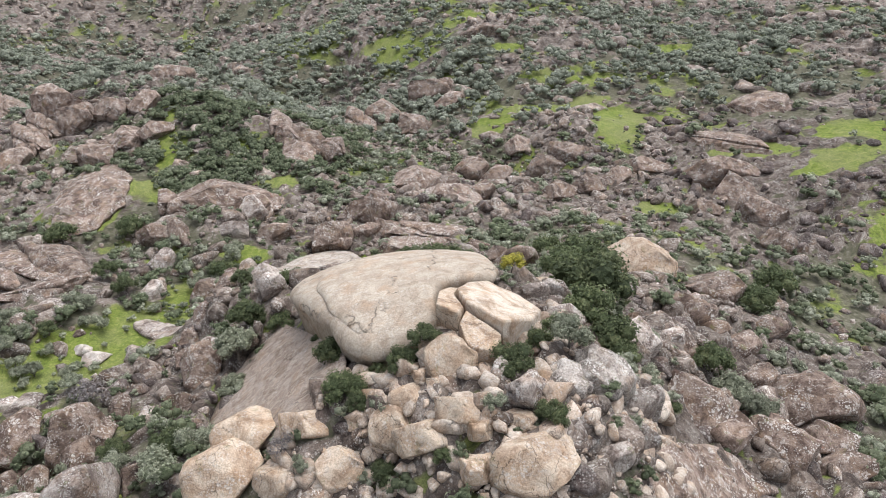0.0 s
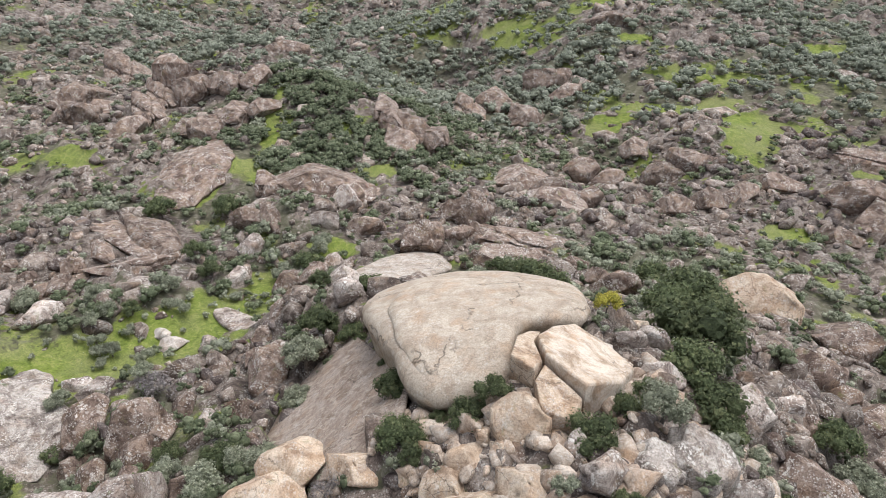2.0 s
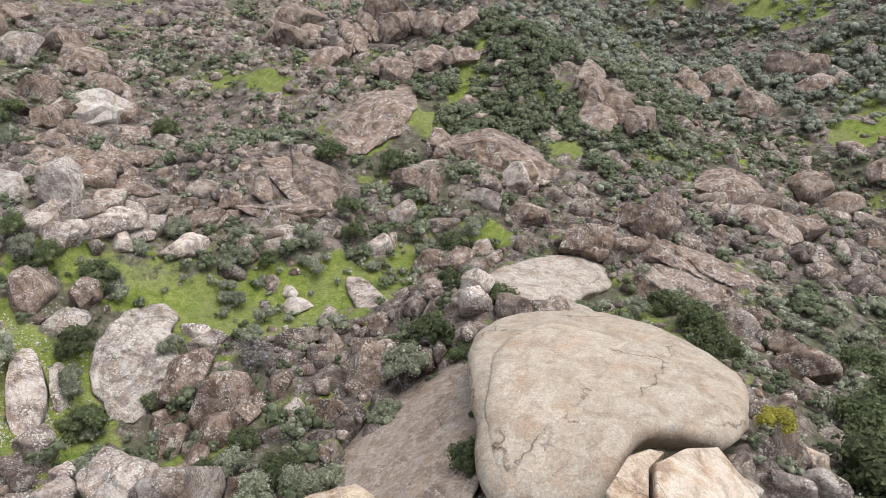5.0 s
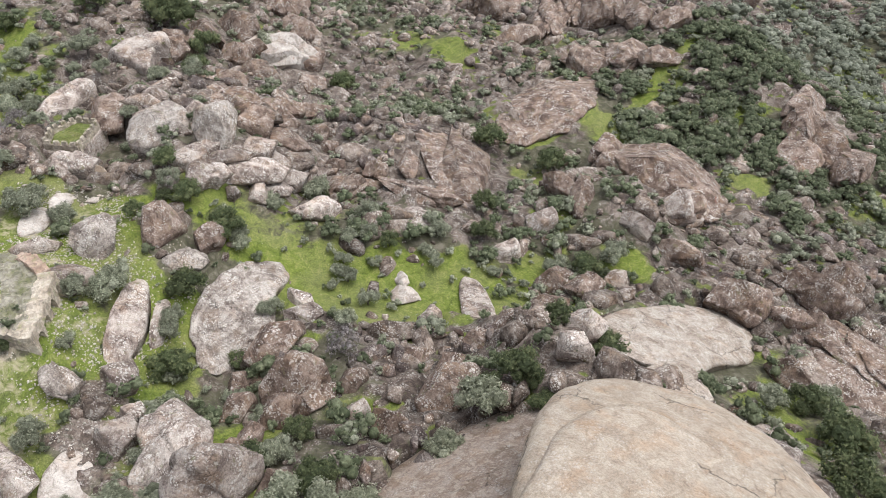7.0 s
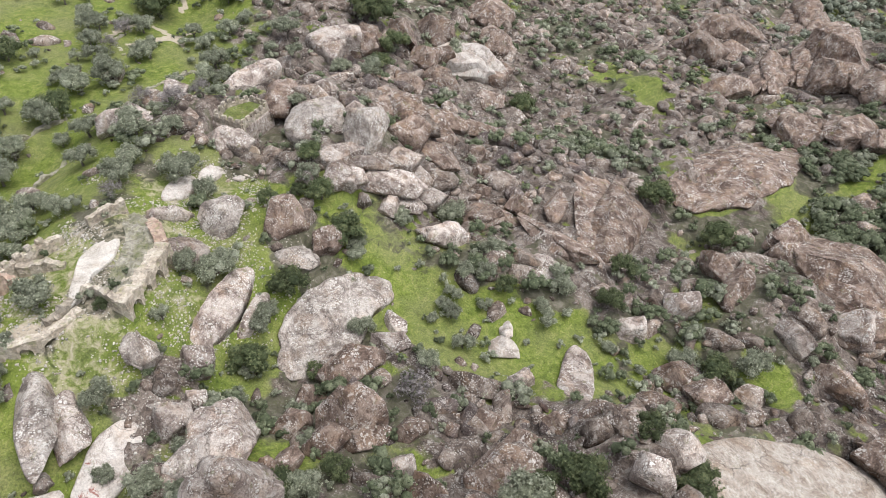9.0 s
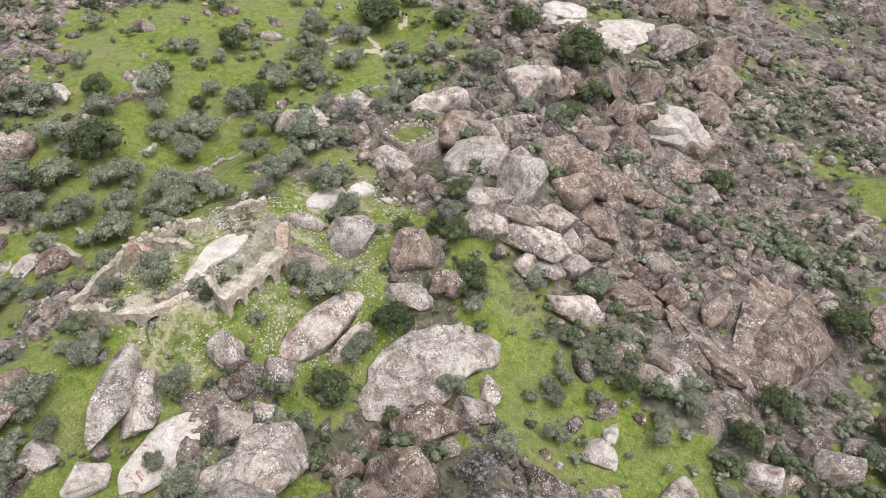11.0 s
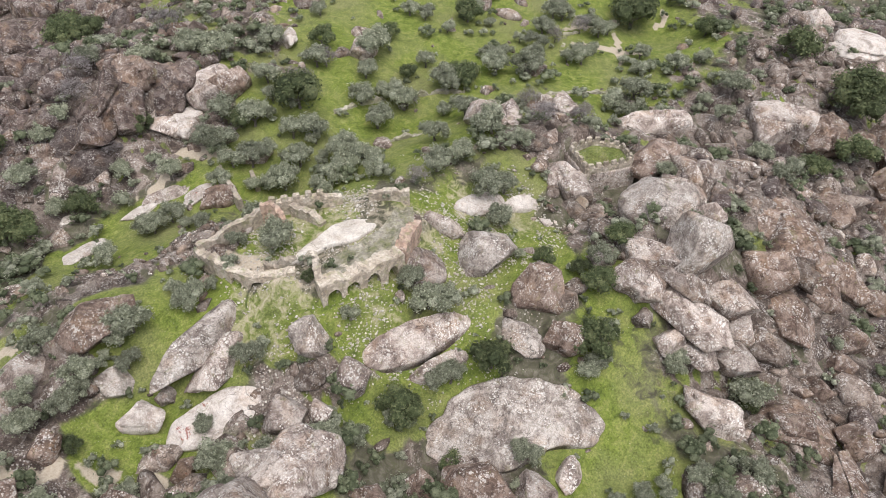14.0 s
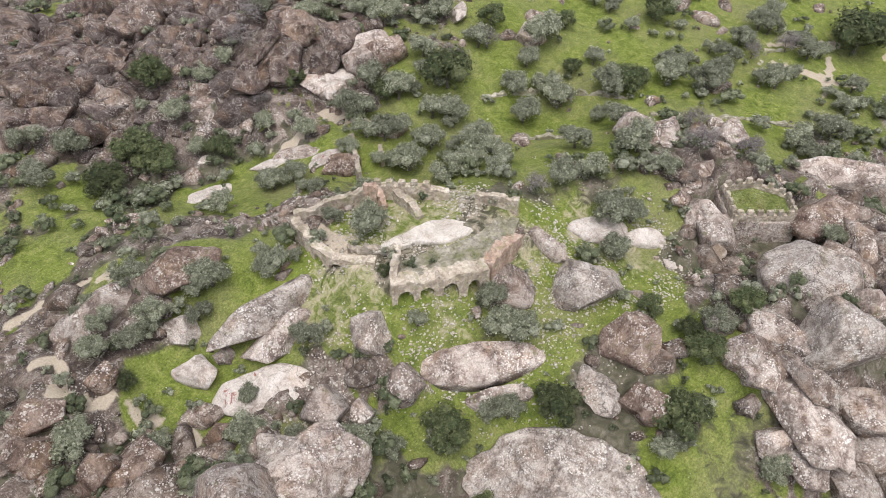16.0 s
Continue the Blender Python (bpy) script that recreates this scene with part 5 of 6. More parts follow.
# ---- loose stone and plants in mass ----
def joined(name, base, spots, material, smooth=True):
    """One mesh of many copies of the base shapes: spots are (shape, x, y, z, sx, sy, sz, yaw)."""
    shapes = [(np.array([v.co[:] for v in me.vertices]), np.array([p.vertices[:] for p in me.polygons])) for me in base]
    V, Fc, off = [], [], 0
    for k, x, y, z, sx, sy, sz, yaw in spots:
        v, f = shapes[k % len(shapes)]
        c, s = math.cos(yaw), math.sin(yaw)
        w = v * (sx, sy, sz)
        V.append(np.stack([w[:, 0] * c - w[:, 1] * s + x, w[:, 0] * s + w[:, 1] * c + y, w[:, 2] + z], -1))
        Fc.append(f + off)
        off += len(v)
    V, Fc = np.concatenate(V), np.concatenate(Fc)
    me = bpy.data.meshes.new(name)
    me.vertices.add(len(V))
    me.vertices.foreach_set("co", V.astype(np.float32).ravel())
    me.loops.add(Fc.size)
    me.loops.foreach_set("vertex_index", Fc.astype(np.int32).ravel())
    me.polygons.add(len(Fc))
    me.polygons.foreach_set("loop_start", np.arange(0, Fc.size, Fc.shape[1], dtype=np.int32))
    me.polygons.foreach_set("use_smooth", np.full(len(Fc), smooth))
    me.update(calc_edges=True)
    me.materials.append(material)
    return new(name, me)


SHARE = np.random.default_rng(5)


def kept_clear(x, y, margin=0.0):
    out = np.zeros_like(x)
    for px, py, r in PLACED:
        out = np.maximum(out, ((x - px) ** 2 + (y - py) ** 2 < (0.75 * r + margin) ** 2).astype(float))
    slab = (((x + 9) / 17) ** 2 + ((y - 87) / 21) ** 2 < 1) | (((x + 24) / 9) ** 2 + ((y - 80) / 16) ** 2 < 1) | (((x + 29) / 8) ** 2 + ((y - 126) / 17) ** 2 < 1) | (((x - 6.5) / 8) ** 2 + ((y - 75.5) / 9) ** 2 < 1)
    return np.maximum(out, slab.astype(float))


def scattered(n, box, chance):
    """Places in the box, kept by a chance that depends on the place."""
    x, y = SHARE.uniform(box[0], box[1], n), SHARE.uniform(box[2], box[3], n)
    keep = SHARE.uniform(0, 1, n) < chance(x, y)
    return x[keep], y[keep]


def stony(x, y):
    g = np.clip(grassiness(x, y) * 0.93 + 0.8 * any_of(x, y, [CASTLE]), 0, 1)
    return (0.35 + 0.65 * np.clip(2.2 * fbm(x, y, 16, 3, 41) + 0.6, 0, 1)) * (1 - g) * (1 - 0.45 * any_of(x, y, SCRUB)) * (1 - kept_clear(x, y))


def bushy(x, y):
    g = grassiness(x, y)
    return np.clip(0.34 + 0.52 * any_of(x, y, SCRUB) + 0.5 * fbm(x, y, 10, 3, 51), 0, 1) * (1 - 0.8 * rock_relief(x, y)[1]) * (1 - 0.94 * g) * (1 - 0.7 * any_of(x, y, [CASTLE])) * (1 - kept_clear(x, y, -0.5))


def gaps(x, y):
    return 0.75 * (1 - 0.9 * rock_relief(x, y)[1]) * (1 - 0.85 * grassiness(x, y)) * (1 - 0.8 * any_of(x, y, [CASTLE])) * (1 - kept_clear(x, y, -0.8))


def stones(n, box, lo, hi, base, name, label, material=GRANITE_FIELD, chance=None):
    x, y = scattered(n, box, chance or stony)
    size = lo * (hi / lo) ** (SHARE.uniform(0, 1, len(x)) ** 2.2)
    z = ground_z(x, y)
    spots = [(i, a, b, c + 0.05 * s, s * SHARE.uniform(0.8, 1.6), s * SHARE.uniform(0.65, 1.0), s * SHARE.uniform(0.5, 0.85), SHARE.uniform(0, 6.3)) for i, (a, b, c, s) in enumerate(zip(x, y, z, size))]
    return tagged(joined(name, base, spots, material), label, "boulder field", kind="stuff")


MID_STONES = [rock_mesh("field_rock", 201 + k, 2, 0.3 + 0.12 * (k % 4), 8 + k % 3, GRANITE_FIELD) for k in range(10)]
SMALL_STONES = [rock_mesh("field_rock", 301 + k, 1, 0.2 + 0.1 * (k % 4), 4, GRANITE_FIELD) for k in range(8)]
stones(7000, (-215, 75, -50, 262), 1.1, 3.8, MID_STONES, "boulder_field", "tumbled grey granite boulders covering the slopes")
stones(9000, (-215, 75, -50, 262), 0.35, 1.1, SMALL_STONES, "rubble", "broken granite rubble between the boulders")
DUSKY = granite_material("granite_dusky", (0.068, 0.050, 0.045), (0.119, 0.094, 0.084), (0.190, 0.158, 0.142), 0.4, per_island=True, spread=0.3)
for box in ((75, 230, 0, 255), (-340, -215, -70, 255), (-215, 40, -140, -50)):
    stones(1250, box, 1.1, 4.5, MID_STONES, "boulder_field", "tumbled dusky granite boulders covering the outer slopes", DUSKY)
    stones(1500, box, 0.5, 1.2, SMALL_STONES, "rubble", "granite rubble on the outer slopes")
STACKED = granite_material("granite_stacked", (0.272, 0.200, 0.148), (0.432, 0.344, 0.268), (0.544, 0.468, 0.388), 0.4, per_island=True, spread=0.2, ochre=0.5, varnish=0.3, gritty=0.4)
stones(1700, (-22, 30, 46, 82), 0.45, 1.9, MID_STONES, "wedged_blocks", "tan granite blocks wedged between the ridge's boulders", STACKED,
       lambda x, y: 0.75 * (1 - (((x + 9) / 16) ** 2 + ((y - 88) / 20) ** 2 < 1)) * (1 - (((x + 24) / 11) ** 2 + ((y - 80) / 18) ** 2 < 1)))
stones(1500, (-140, -30, -100, -14), 1.2, 4.6, MID_STONES, "boulder_field", "dark brown granite boulders of the crags above the valley", DUSKY,
       lambda x, y: 0.9 * any_of(x, y, CRAGS))
stones(3200, (-180, 75, 50, 262), 0.9, 3.2, MID_STONES, "talus", "dusky granite boulders heaped on the talus slopes", DUSKY,
       lambda x, y: 0.7 * any_of(x, y, TALUS) * (1 - grassiness(x, y)) * (1 - kept_clear(x, y)))
FALLEN = granite_material("fallen_masonry", (0.350, 0.312, 0.257), (0.467, 0.428, 0.366), (0.576, 0.545, 0.483), 0.4, per_island=True, spread=0.2, varnish=0.1)
stones(40000, (-126, -58, 12, 78), 0.08, 0.28, SMALL_STONES, "fallen_masonry", "pale fallen stones strewn round the castle", FALLEN,
       lambda x, y: np.clip(any_of(x, y, [(-92, 48, 25, 25, 0), (-113, 62, 11, 10, 0)]) * (0.32 + 2.0 * fbm(x, y, 6, 3, 71)), 0, 0.8))
stones(2600, (-330, 230, 255, 560), 1.6, 6.0, MID_STONES, "boulder_field", "distant grey granite crags among scrub")
stones(5200, (-330, 230, 255, 560), 0.9, 2.6, SMALL_STONES, "rubble", "distant granite boulders among scrub")


def leafy_heart(seed, level, radius, centre=(0, 0, 0)):
    """A lumpy mass of foliage: vertices and triangles."""
    bm = bmesh.new()
    bmesh.ops.create_icosphere(bm, subdivisions=level + 1, radius=1.0)
    for v in bm.verts:
        v.co *= radius * (1 + 0.3 * noise.noise(v.co * 1.7 + Vector((seed, 0, 0))) + 0.25 * noise.noise(v.co * 4.0 + Vector((0, seed, 0))))
        v.co.z *= 0.85
        v.co += Vector(centre)
    out = np.array([v.co[:] for v in bm.verts]), np.array([[v.index for v in f.verts] for f in bm.faces])
    bm.free()
    return out


def cloud_mesh(name, parts, material):
    V = np.concatenate([v for v, f in parts])
    Fc, off = [], 0
    for v, f in parts:
        Fc += (f + off).tolist()
        off += len(v)
    me = bpy.data.meshes.new(name)
    me.from_pydata(V.tolist(), [], Fc)
    me.materials.append(material)
    return me


def lobes_of(seed, lobes, size, reach):
    """Centres and radii of the rounded clumps that make up a crown."""
    rng, out = random.Random(seed), []
    for k in range(lobes):
        turn, far = 2.4 * k + rng.uniform(-0.5, 0.5), 0.75 * math.sqrt((k + 0.3) / lobes)
        up = 0.6 * (1 - far * far) + rng.uniform(-0.3, 0.12)
        out.append((Vector((far * math.cos(turn) * reach[0], far * math.sin(turn) * reach[1], up * reach[2])), size * rng.uniform(0.7, 1.3)))
    return out


def leafage(seed, lobes, level, size, n, leaf, reach=(1, 1, 0.8), inner=0.8):
    """Clumps of foliage grown into one another under a coat of small leaf sprays: vertices and triangles, twice."""
    spots = lobes_of(seed, lobes, size, reach)
    V, Fc, off = [], [], 0
    for k, (c, r) in enumerate(spots):
        v, f = leafy_heart(seed * 7 + k, level, inner * r, c)
        V.append(v)
        Fc.append(f + off)
        off += len(v)
    rng = np.random.default_rng(seed)
    which = rng.integers(0, lobes, n)
    d = rng.normal(size=(n, 3)) + (0, 0, 0.35)
    d /= np.linalg.norm(d, axis=1)[:, None]
    p = np.array([c[:] for c, r in spots])[which] + d * np.array([r for c, r in spots])[which][:, None] * rng.uniform(0.78, 1.22, n)[:, None]
    nrm = d + rng.normal(size=(n, 3)) * 0.45 + (0, 0, 0.35)
    nrm /= np.linalg.norm(nrm, axis=1)[:, None]
    t = np.cross(nrm, rng.normal(size=(n, 3)))
    t /= np.linalg.norm(t, axis=1)[:, None]
    b, s = np.cross(nrm, t), leaf * rng.uniform(0.6, 1.4, n)[:, None]
    coat = np.stack([p - t * s, p + t * s * 0.9, p + b * s * 1.3], 1).reshape(-1, 3)
    return [(np.concatenate(V), np.concatenate(Fc)), (coat, np.arange(3 * n).reshape(-1, 3))]


FAR_FORMS = [cloud_mesh("bush", leafage(70 + k, 4, 0, 0.5, 50, 0.15), SCRUB_LEAF) for k in range(8)]
BUSH_FORMS = [cloud_mesh("bush", leafage(90 + k, 6, 0, 0.42, 130, 0.10), SCRUB_LEAF) for k in range(10)]


def thicket(n, box, lo, hi, forms, material, label, chance=bushy):
    x, y = scattered(n, box, chance)
    z = ground_z(x, y)
    spots = []
    for i, (a, b, c) in enumerate(zip(x, y, z)):
        s = lo + (hi - lo) * SHARE.uniform(0, 1) ** 1.6
        spots.append((i, a, b, c + 0.65 * s, s * SHARE.uniform(0.85, 1.25), s * SHARE.uniform(0.85, 1.25), s * SHARE.uniform(0.75, 1.1), SHARE.uniform(0, 6.3)))
    return tagged(joined("scrub", forms, spots, material), label, "scrub", kind="stuff")


thicket(5000, (-215, 75, -50, 262), 0.9, 2.5, BUSH_FORMS, SCRUB_LEAF, "dark green evergreen scrub between the boulders")
thicket(5600, (-215, 75, -50, 262), 0.8, 2.4, BUSH_FORMS, OLIVE_LEAF, "grey-green low bushes scattered on the hillside")
thicket(500, (-125, -40, 20, 150), 0.45, 1.25, BUSH_FORMS, OLIVE_LEAF, "small grey-green shrubs dotting the meadow", lambda x, y: 0.42 * any_of(x, y, MEADOWS) * (1 - kept_clear(x, y)))
thicket(5200, (-215, 75, -50, 262), 0.55, 1.5, FAR_FORMS, SCRUB_LEAF, "low dark green shrubs filling the gaps between boulders", gaps)
thicket(4400, (-215, 75, -50, 262), 0.55, 1.4, FAR_FORMS, OLIVE_LEAF, "low grey-green shrubs filling the gaps between boulders", gaps)
thicket(1300, (-112, -30, 180, 262), 1.3, 2.9, BUSH_FORMS, SCRUB_LEAF, "rounded dark evergreen bushes on the rocky knoll",
        lambda x, y: (0.25 + 0.6 * any_of(x, y, [(-70, 215, 26, 30, 20)])) * (1 - grassiness(x, y)) * (1 - kept_clear(x, y)))
for box in ((75, 230, 0, 255), (-340, -215, -70, 255), (-215, 40, -140, -50)):
    thicket(1100, box, 1.0, 3.0, FAR_FORMS, SCRUB_LEAF, "dark green evergreen scrub on the outer slopes")
    thicket(1100, box, 0.9, 2.6, FAR_FORMS, OLIVE_LEAF, "grey-green low bushes on the outer slopes")
# the far bushes carry their haze in the paler leaf colour
thicket(8500, (-330, 230, 255, 560), 1.4, 3.8, FAR_FORMS, HAZED_LEAF, "distant scrub on the far slopes, leaf colour paled for haze")
thicket(6500, (-330, 230, 255, 560), 1.2, 3.4, FAR_FORMS, HAZED_LEAF, "distant bushes on the far slopes, leaf colour paled for haze")


def limb(bm, a, b, r0, r1, sides=6):
    """A tapered branch from a to b."""
    a, b = Vector(a), Vector(b)
    d = (b - a).normalized()
    s = d.orthogonal().normalized()
    t = d.cross(s)
    rings = []
    for p, r in ((a, r0), (a.lerp(b, 0.5) + s * r0 * 0.5, (r0 + r1) / 2), (b, r1)):
        rings.append([bm.verts.new(p + (s * math.cos(k * 6.2832 / sides) + t * math.sin(k * 6.2832 / sides)) * r) for k in range(sides)])
    for u, v in zip(rings, rings[1:]):
        for k in range(sides):
            bm.faces.new((u[k], u[(k + 1) % sides], v[(k + 1) % sides], v[k]))
    bm.faces.new(rings[-1])


def trunk_mesh(seed, height, spread, girth):
    rnd, bm = random.Random(seed), bmesh.new()
    fork = Vector((rnd.uniform(-0.1, 0.1), rnd.uniform(-0.1, 0.1), height * 0.45))
    limb(bm, (0, 0, -0.4), fork, girth, girth * 0.7, 7)
    for k in range(4):
        turn = k * 1.57 + rnd.uniform(-0.4, 0.4)
        limb(bm, fork, (math.cos(turn) * spread, math.sin(turn) * spread, height * rnd.uniform(0.8, 1.05)), girth * 0.5, girth * 0.12, 5)
    me = bpy.data.meshes.new("trunk")
    bm.to_mesh(me)
    bm.free()
    me.materials.append(BARK)
    return me


# unit forms: crowns of radius about 1 on a short trunk
KINDS = {
    "olive": ("olive_tree", "grey-green olive tree with an open rounded crown", "tree", OLIVE_LEAF, 10, 720, 0.085, (1.05, 1.05, 0.85), 0.72, 0.10),
    "oak": ("evergreen_bush", "dense dark green evergreen bush among the rocks", "bush", OAK_LEAF, 10, 800, 0.085, (1.1, 1.1, 0.9), 0.55, 0.08),
    "broom": ("broom_bush", "yellow-green flowering broom bush beside bare granite", "bush", BROOM_LEAF, 8, 700, 0.08, (1.1, 1.1, 0.9), 0.5, 0.05),
    "twig": ("bare_tree", "leafless purplish-grey tree with a fine twiggy crown", "tree", TWIG, 9, 620, 0.06, (1.05, 1.05, 0.95), 0.72, 0.07),
    "dead": ("dead_bush", "pale leafless dry bush at the meadow's edge", "bush", TWIG, 6, 260, 0.10, (1.1, 1.1, 0.7), 0.45, 0.05),
}
FORMS = {}
for kind, (name, label, category, leaf, lobes, count, size, reach, lift, girth) in KINDS.items():
    for v in range(4):
        key = 500 + 10 * len(FORMS) + v
        crown = cloud_mesh("crown", leafage(key, 11, 0 if leaf is TWIG else 1, 0.34, 2 * count, 0.72 * size, reach, 0.35 if leaf is TWIG else 0.74), leaf)
        FORMS[kind, v] = (crown, trunk_mesh(600 + 10 * len(FORMS) + v, lift + 0.1, 0.55, girth))


def plant(x, y, r, kind, variant=0, z=None):
    name, label, category, *_, lift, girth = KINDS[kind]
    crown, trunk = FORMS[kind, variant % 4]
    root = new(name)
    root.empty_display_size = 0.5
    ground = float(ground_z(x, y)) if z is None else z
    root.matrix_world = pose(x, y, ground, 0, 0, (variant * 67) % 360) @ Matrix.Diagonal((r, r, r, 1))
    for part_name, me, up in (("crown", crown, lift), ("trunk", trunk, 0.0)):
        ob = new(part_name, me)
        ob.parent = root
        ob.location = (0, 0, up)
    return tagged(root, label, category, f"{name.replace('_', ' ')}s on the hillside")

# plants that stand out, one by one
plant(-71.5, -14.2, 4.5, "oak", 0)
plant(-63.8, -9.7, 3.8, "oak", 1)
plant(-83.9, -31.4, 4.4, "oak", 2)
plant(-206.1, 57.4, 6.7, "oak", 3)
plant(-84.1, 36.6, 3.0, "olive", 4)
plant(-84.5, 26.5, 1.4, "olive", 5)
plant(-75.6, 7.1, 2.4, "olive", 6)
plant(-69.9, 31.2, 2.2, "olive", 7)
plant(-62.8, 27.7, 3.0, "olive", 8)
plant(-59.1, 30.4, 2.0, "olive", 9)
plant(-108.0, 11.1, 3.2, "olive", 10)
plant(-106.3, 19.4, 3.6, "olive", 11)
plant(-118.6, 25.6, 3.1, "olive", 12)
plant(-115.7, 32.4, 3.0, "olive", 13)
plant(-132.0, 24.8, 3.6, "olive", 14)
plant(-140.8, 25.9, 3.5, "olive", 15)
plant(-150.3, 31.4, 3.6, "olive", 16)
plant(-130.3, 50.5, 3.7, "olive", 17)
plant(-139.6, 41.1, 3.3, "olive", 18)
plant(-128.1, 57.7, 2.4, "olive", 19)
plant(-114.9, 47.6, 3.0, "olive", 20)
plant(-109.7, 46.4, 2.2, "twig", 21)
plant(-115.0, 57.0, 3.3, "olive", 22)
plant(-110.6, 61.3, 2.4, "olive", 23)
plant(-105.4, 77.4, 1.8, "oak", 24)
plant(-80.0, 65.4, 2.3, "olive", 25)
plant(-63.2, 57.6, 2.7, "olive", 26)
plant(-46.2, 26.3, 2.2, "olive", 27)
plant(-52.4, 28.7, 1.9, "olive", 28)
plant(-55.3, -17.2, 3.3, "olive", 29)
plant(-150.2, 12.7, 4.7, "olive", 30)
plant(-159.8, 38.7, 3.5, "olive", 31)
plant(-163.3, 44.9, 3.7, "olive", 32)
plant(-144.0, 64.3, 2.7, "twig", 33)
plant(-168.7, 68.8, 3.6, "olive", 34)
plant(-162.5, 76.6, 3.2, "olive", 35)
plant(-177.9, 23.0, 4.1, "oak", 36)
plant(-159.4, 11.6, 2.6, "oak", 37)
plant(-80.1, 45.4, 1.3, "oak", 38)
plant(-85.4, 5.2, 2.3, "olive", 39)
plant(-63.2, -22.3, 3.4, "olive", 40)
plant(-57.9, -28.8, 3.2, "olive", 41)
plant(-97.6, 0.3, 2.5, "olive", 42)
plant(-112.6, 18.5, 3.2, "olive", 43)
plant(-108.7, 29.9, 2.7, "olive", 44)
plant(-105.7, 28.8, 2.4, "olive", 45)
plant(-120.1, 49.2, 2.8, "olive", 46)
plant(-146.8, 52.0, 2.7, "twig", 47)
plant(-108.3, 79.7, 2.4, "olive", 48)
plant(-99.7, 95.3, 2.4, "olive", 49)
plant(-74.3, 62.9, 3.4, "oak", 50)
plant(-59.5, 84.3, 3.1, "dead", 51)
plant(-71.2, 124.7, 2.8, "oak", 52)
plant(-57.7, 131.1, 2.5, "olive", 53)
plant(-76.9, 118.3, 2.3, "olive", 54)
plant(-100.8, 153.9, 3.9, "oak", 55)
plant(-102.0, 106.1, 3.1, "olive", 56)
plant(-84.7, 158.5, 3.8, "oak", 57)
plant(-51.2, 140.1, 3.0, "olive", 58)
plant(-53.1, 134.4, 3.0, "oak", 59)
plant(-78.8, 131.6, 2.7, "oak", 60)
plant(-70.3, 96.4, 2.1, "olive", 61)
plant(-77.4, 97.0, 1.9, "olive", 62)
plant(-64.7, 88.6, 2.0, "olive", 63)
plant(-83.1, 105.6, 2.0, "olive", 64)
plant(-71.6, 112.5, 2.0, "olive", 65)
plant(-76.4, 81.0, 2.3, "olive", 66)
plant(-71.7, 72.4, 1.8, "oak", 67)
plant(-49.3, 70.9, 2.3, "oak", 68)
plant(-32.1, 113.1, 2.3, "oak", 69)
plant(-39.2, 109.8, 2.3, "oak", 70)
plant(-47.3, 66.8, 2.2, "olive", 71)
plant(-79.9, 108.2, 2.2, "oak", 72)
plant(-31.2, 113.2, 2.0, "oak", 73)
plant(-9.2, 132.6, 3.1, "oak", 74)
plant(-2.5, 127.4, 3.9, "oak", 75)
plant(1.9, 116.6, 3.7, "oak", 76)
plant(-33.8, 98.7, 2.3, "oak", 77)
plant(-37.0, 93.8, 2.1, "oak", 78)
plant(-19.0, 82.1, 1.3, "oak", 79)
plant(-33.9, 69.9, 2.7, "olive", 80)
plant(-38.7, 67.5, 2.8, "oak", 81)
plant(-47.5, 65.8, 2.2, "olive", 82)
plant(-12.7, 128.0, 2.5, "olive", 83)
plant(-2.3, 66.7, 2.1, "oak", 84)
plant(-12.7, 63.8, 2.5, "oak", 85)
plant(-8.3, 66.9, 1.2, "oak", 86)
plant(-35.8, 98.2, 3.1, "oak", 87)
plant(21.8, 129.1, 4.4, "oak", 88)
plant(21.6, 108.0, 4.6, "oak", 89)
plant(14.8, 73.7, 1.9, "oak", 90)
plant(12.2, 69.9, 1.9, "oak", 91)
plant(48.2, 78.4, 3.2, "olive", 92)
plant(64.4, 118.4, 4.3, "oak", 93)
plant(74.8, 132.4, 4.8, "oak", 94)
plant(-181.5, 113.2, 5.7, "oak", 95)
plant(-167.4, 114.3, 4.3, "oak", 96)
plant(-146.8, 102.6, 3.1, "olive", 97)
plant(-197.3, 98.4, 4.8, "oak", 98)
plant(-206.1, 76.5, 3.3, "oak", 99)
plant(-174.3, 134.0, 3.8, "olive", 100)
plant(-153.5, 146.0, 3.6, "oak", 101)
plant(-88.5, 56.9, 2.1, "olive", 102)
plant(-88.9, 62.5, 2.6, "olive", 103)
plant(-120.3, 17.0, 3.2, "olive", 104)
plant(-207.6, 57.0, 5.6, "oak", 105)
plant(-205.2, 76.5, 3.1, "oak", 106)
plant(-117.5, 59.0, 2.7, "olive", 107)
plant(-110.5, 61.5, 2.1, "olive", 108)
plant(-152.9, 34.2, 3.7, "oak", 109)
plant(-185.6, 112.1, 6.1, "oak", 110)
plant(-134.5, 83.1, 2.1, "olive", 111)
plant(-135.7, 18.6, 3.1, "olive", 112)
plant(-141.6, 22.0, 3.1, "olive", 113)
plant(-116.8, 25.3, 2.8, "olive", 114)
plant(-110.2, 37.2, 2.3, "olive", 115)
plant(-141.1, 26.4, 2.8, "twig", 116)
plant(-138.8, 5.6, 3.2, "olive", 117)
plant(-175.1, 53.7, 3.1, "olive", 118)
plant(-135.7, 58.9, 3.0, "twig", 119)
plant(-176.7, 87.9, 3.4, "olive", 120)
plant(-167.6, 87.8, 2.6, "olive", 121)
plant(-156.3, 97.2, 2.7, "olive", 122)
plant(-158.9, 107.4, 3.1, "oak", 123)
plant(-102.4, 106.4, 2.8, "oak", 124)
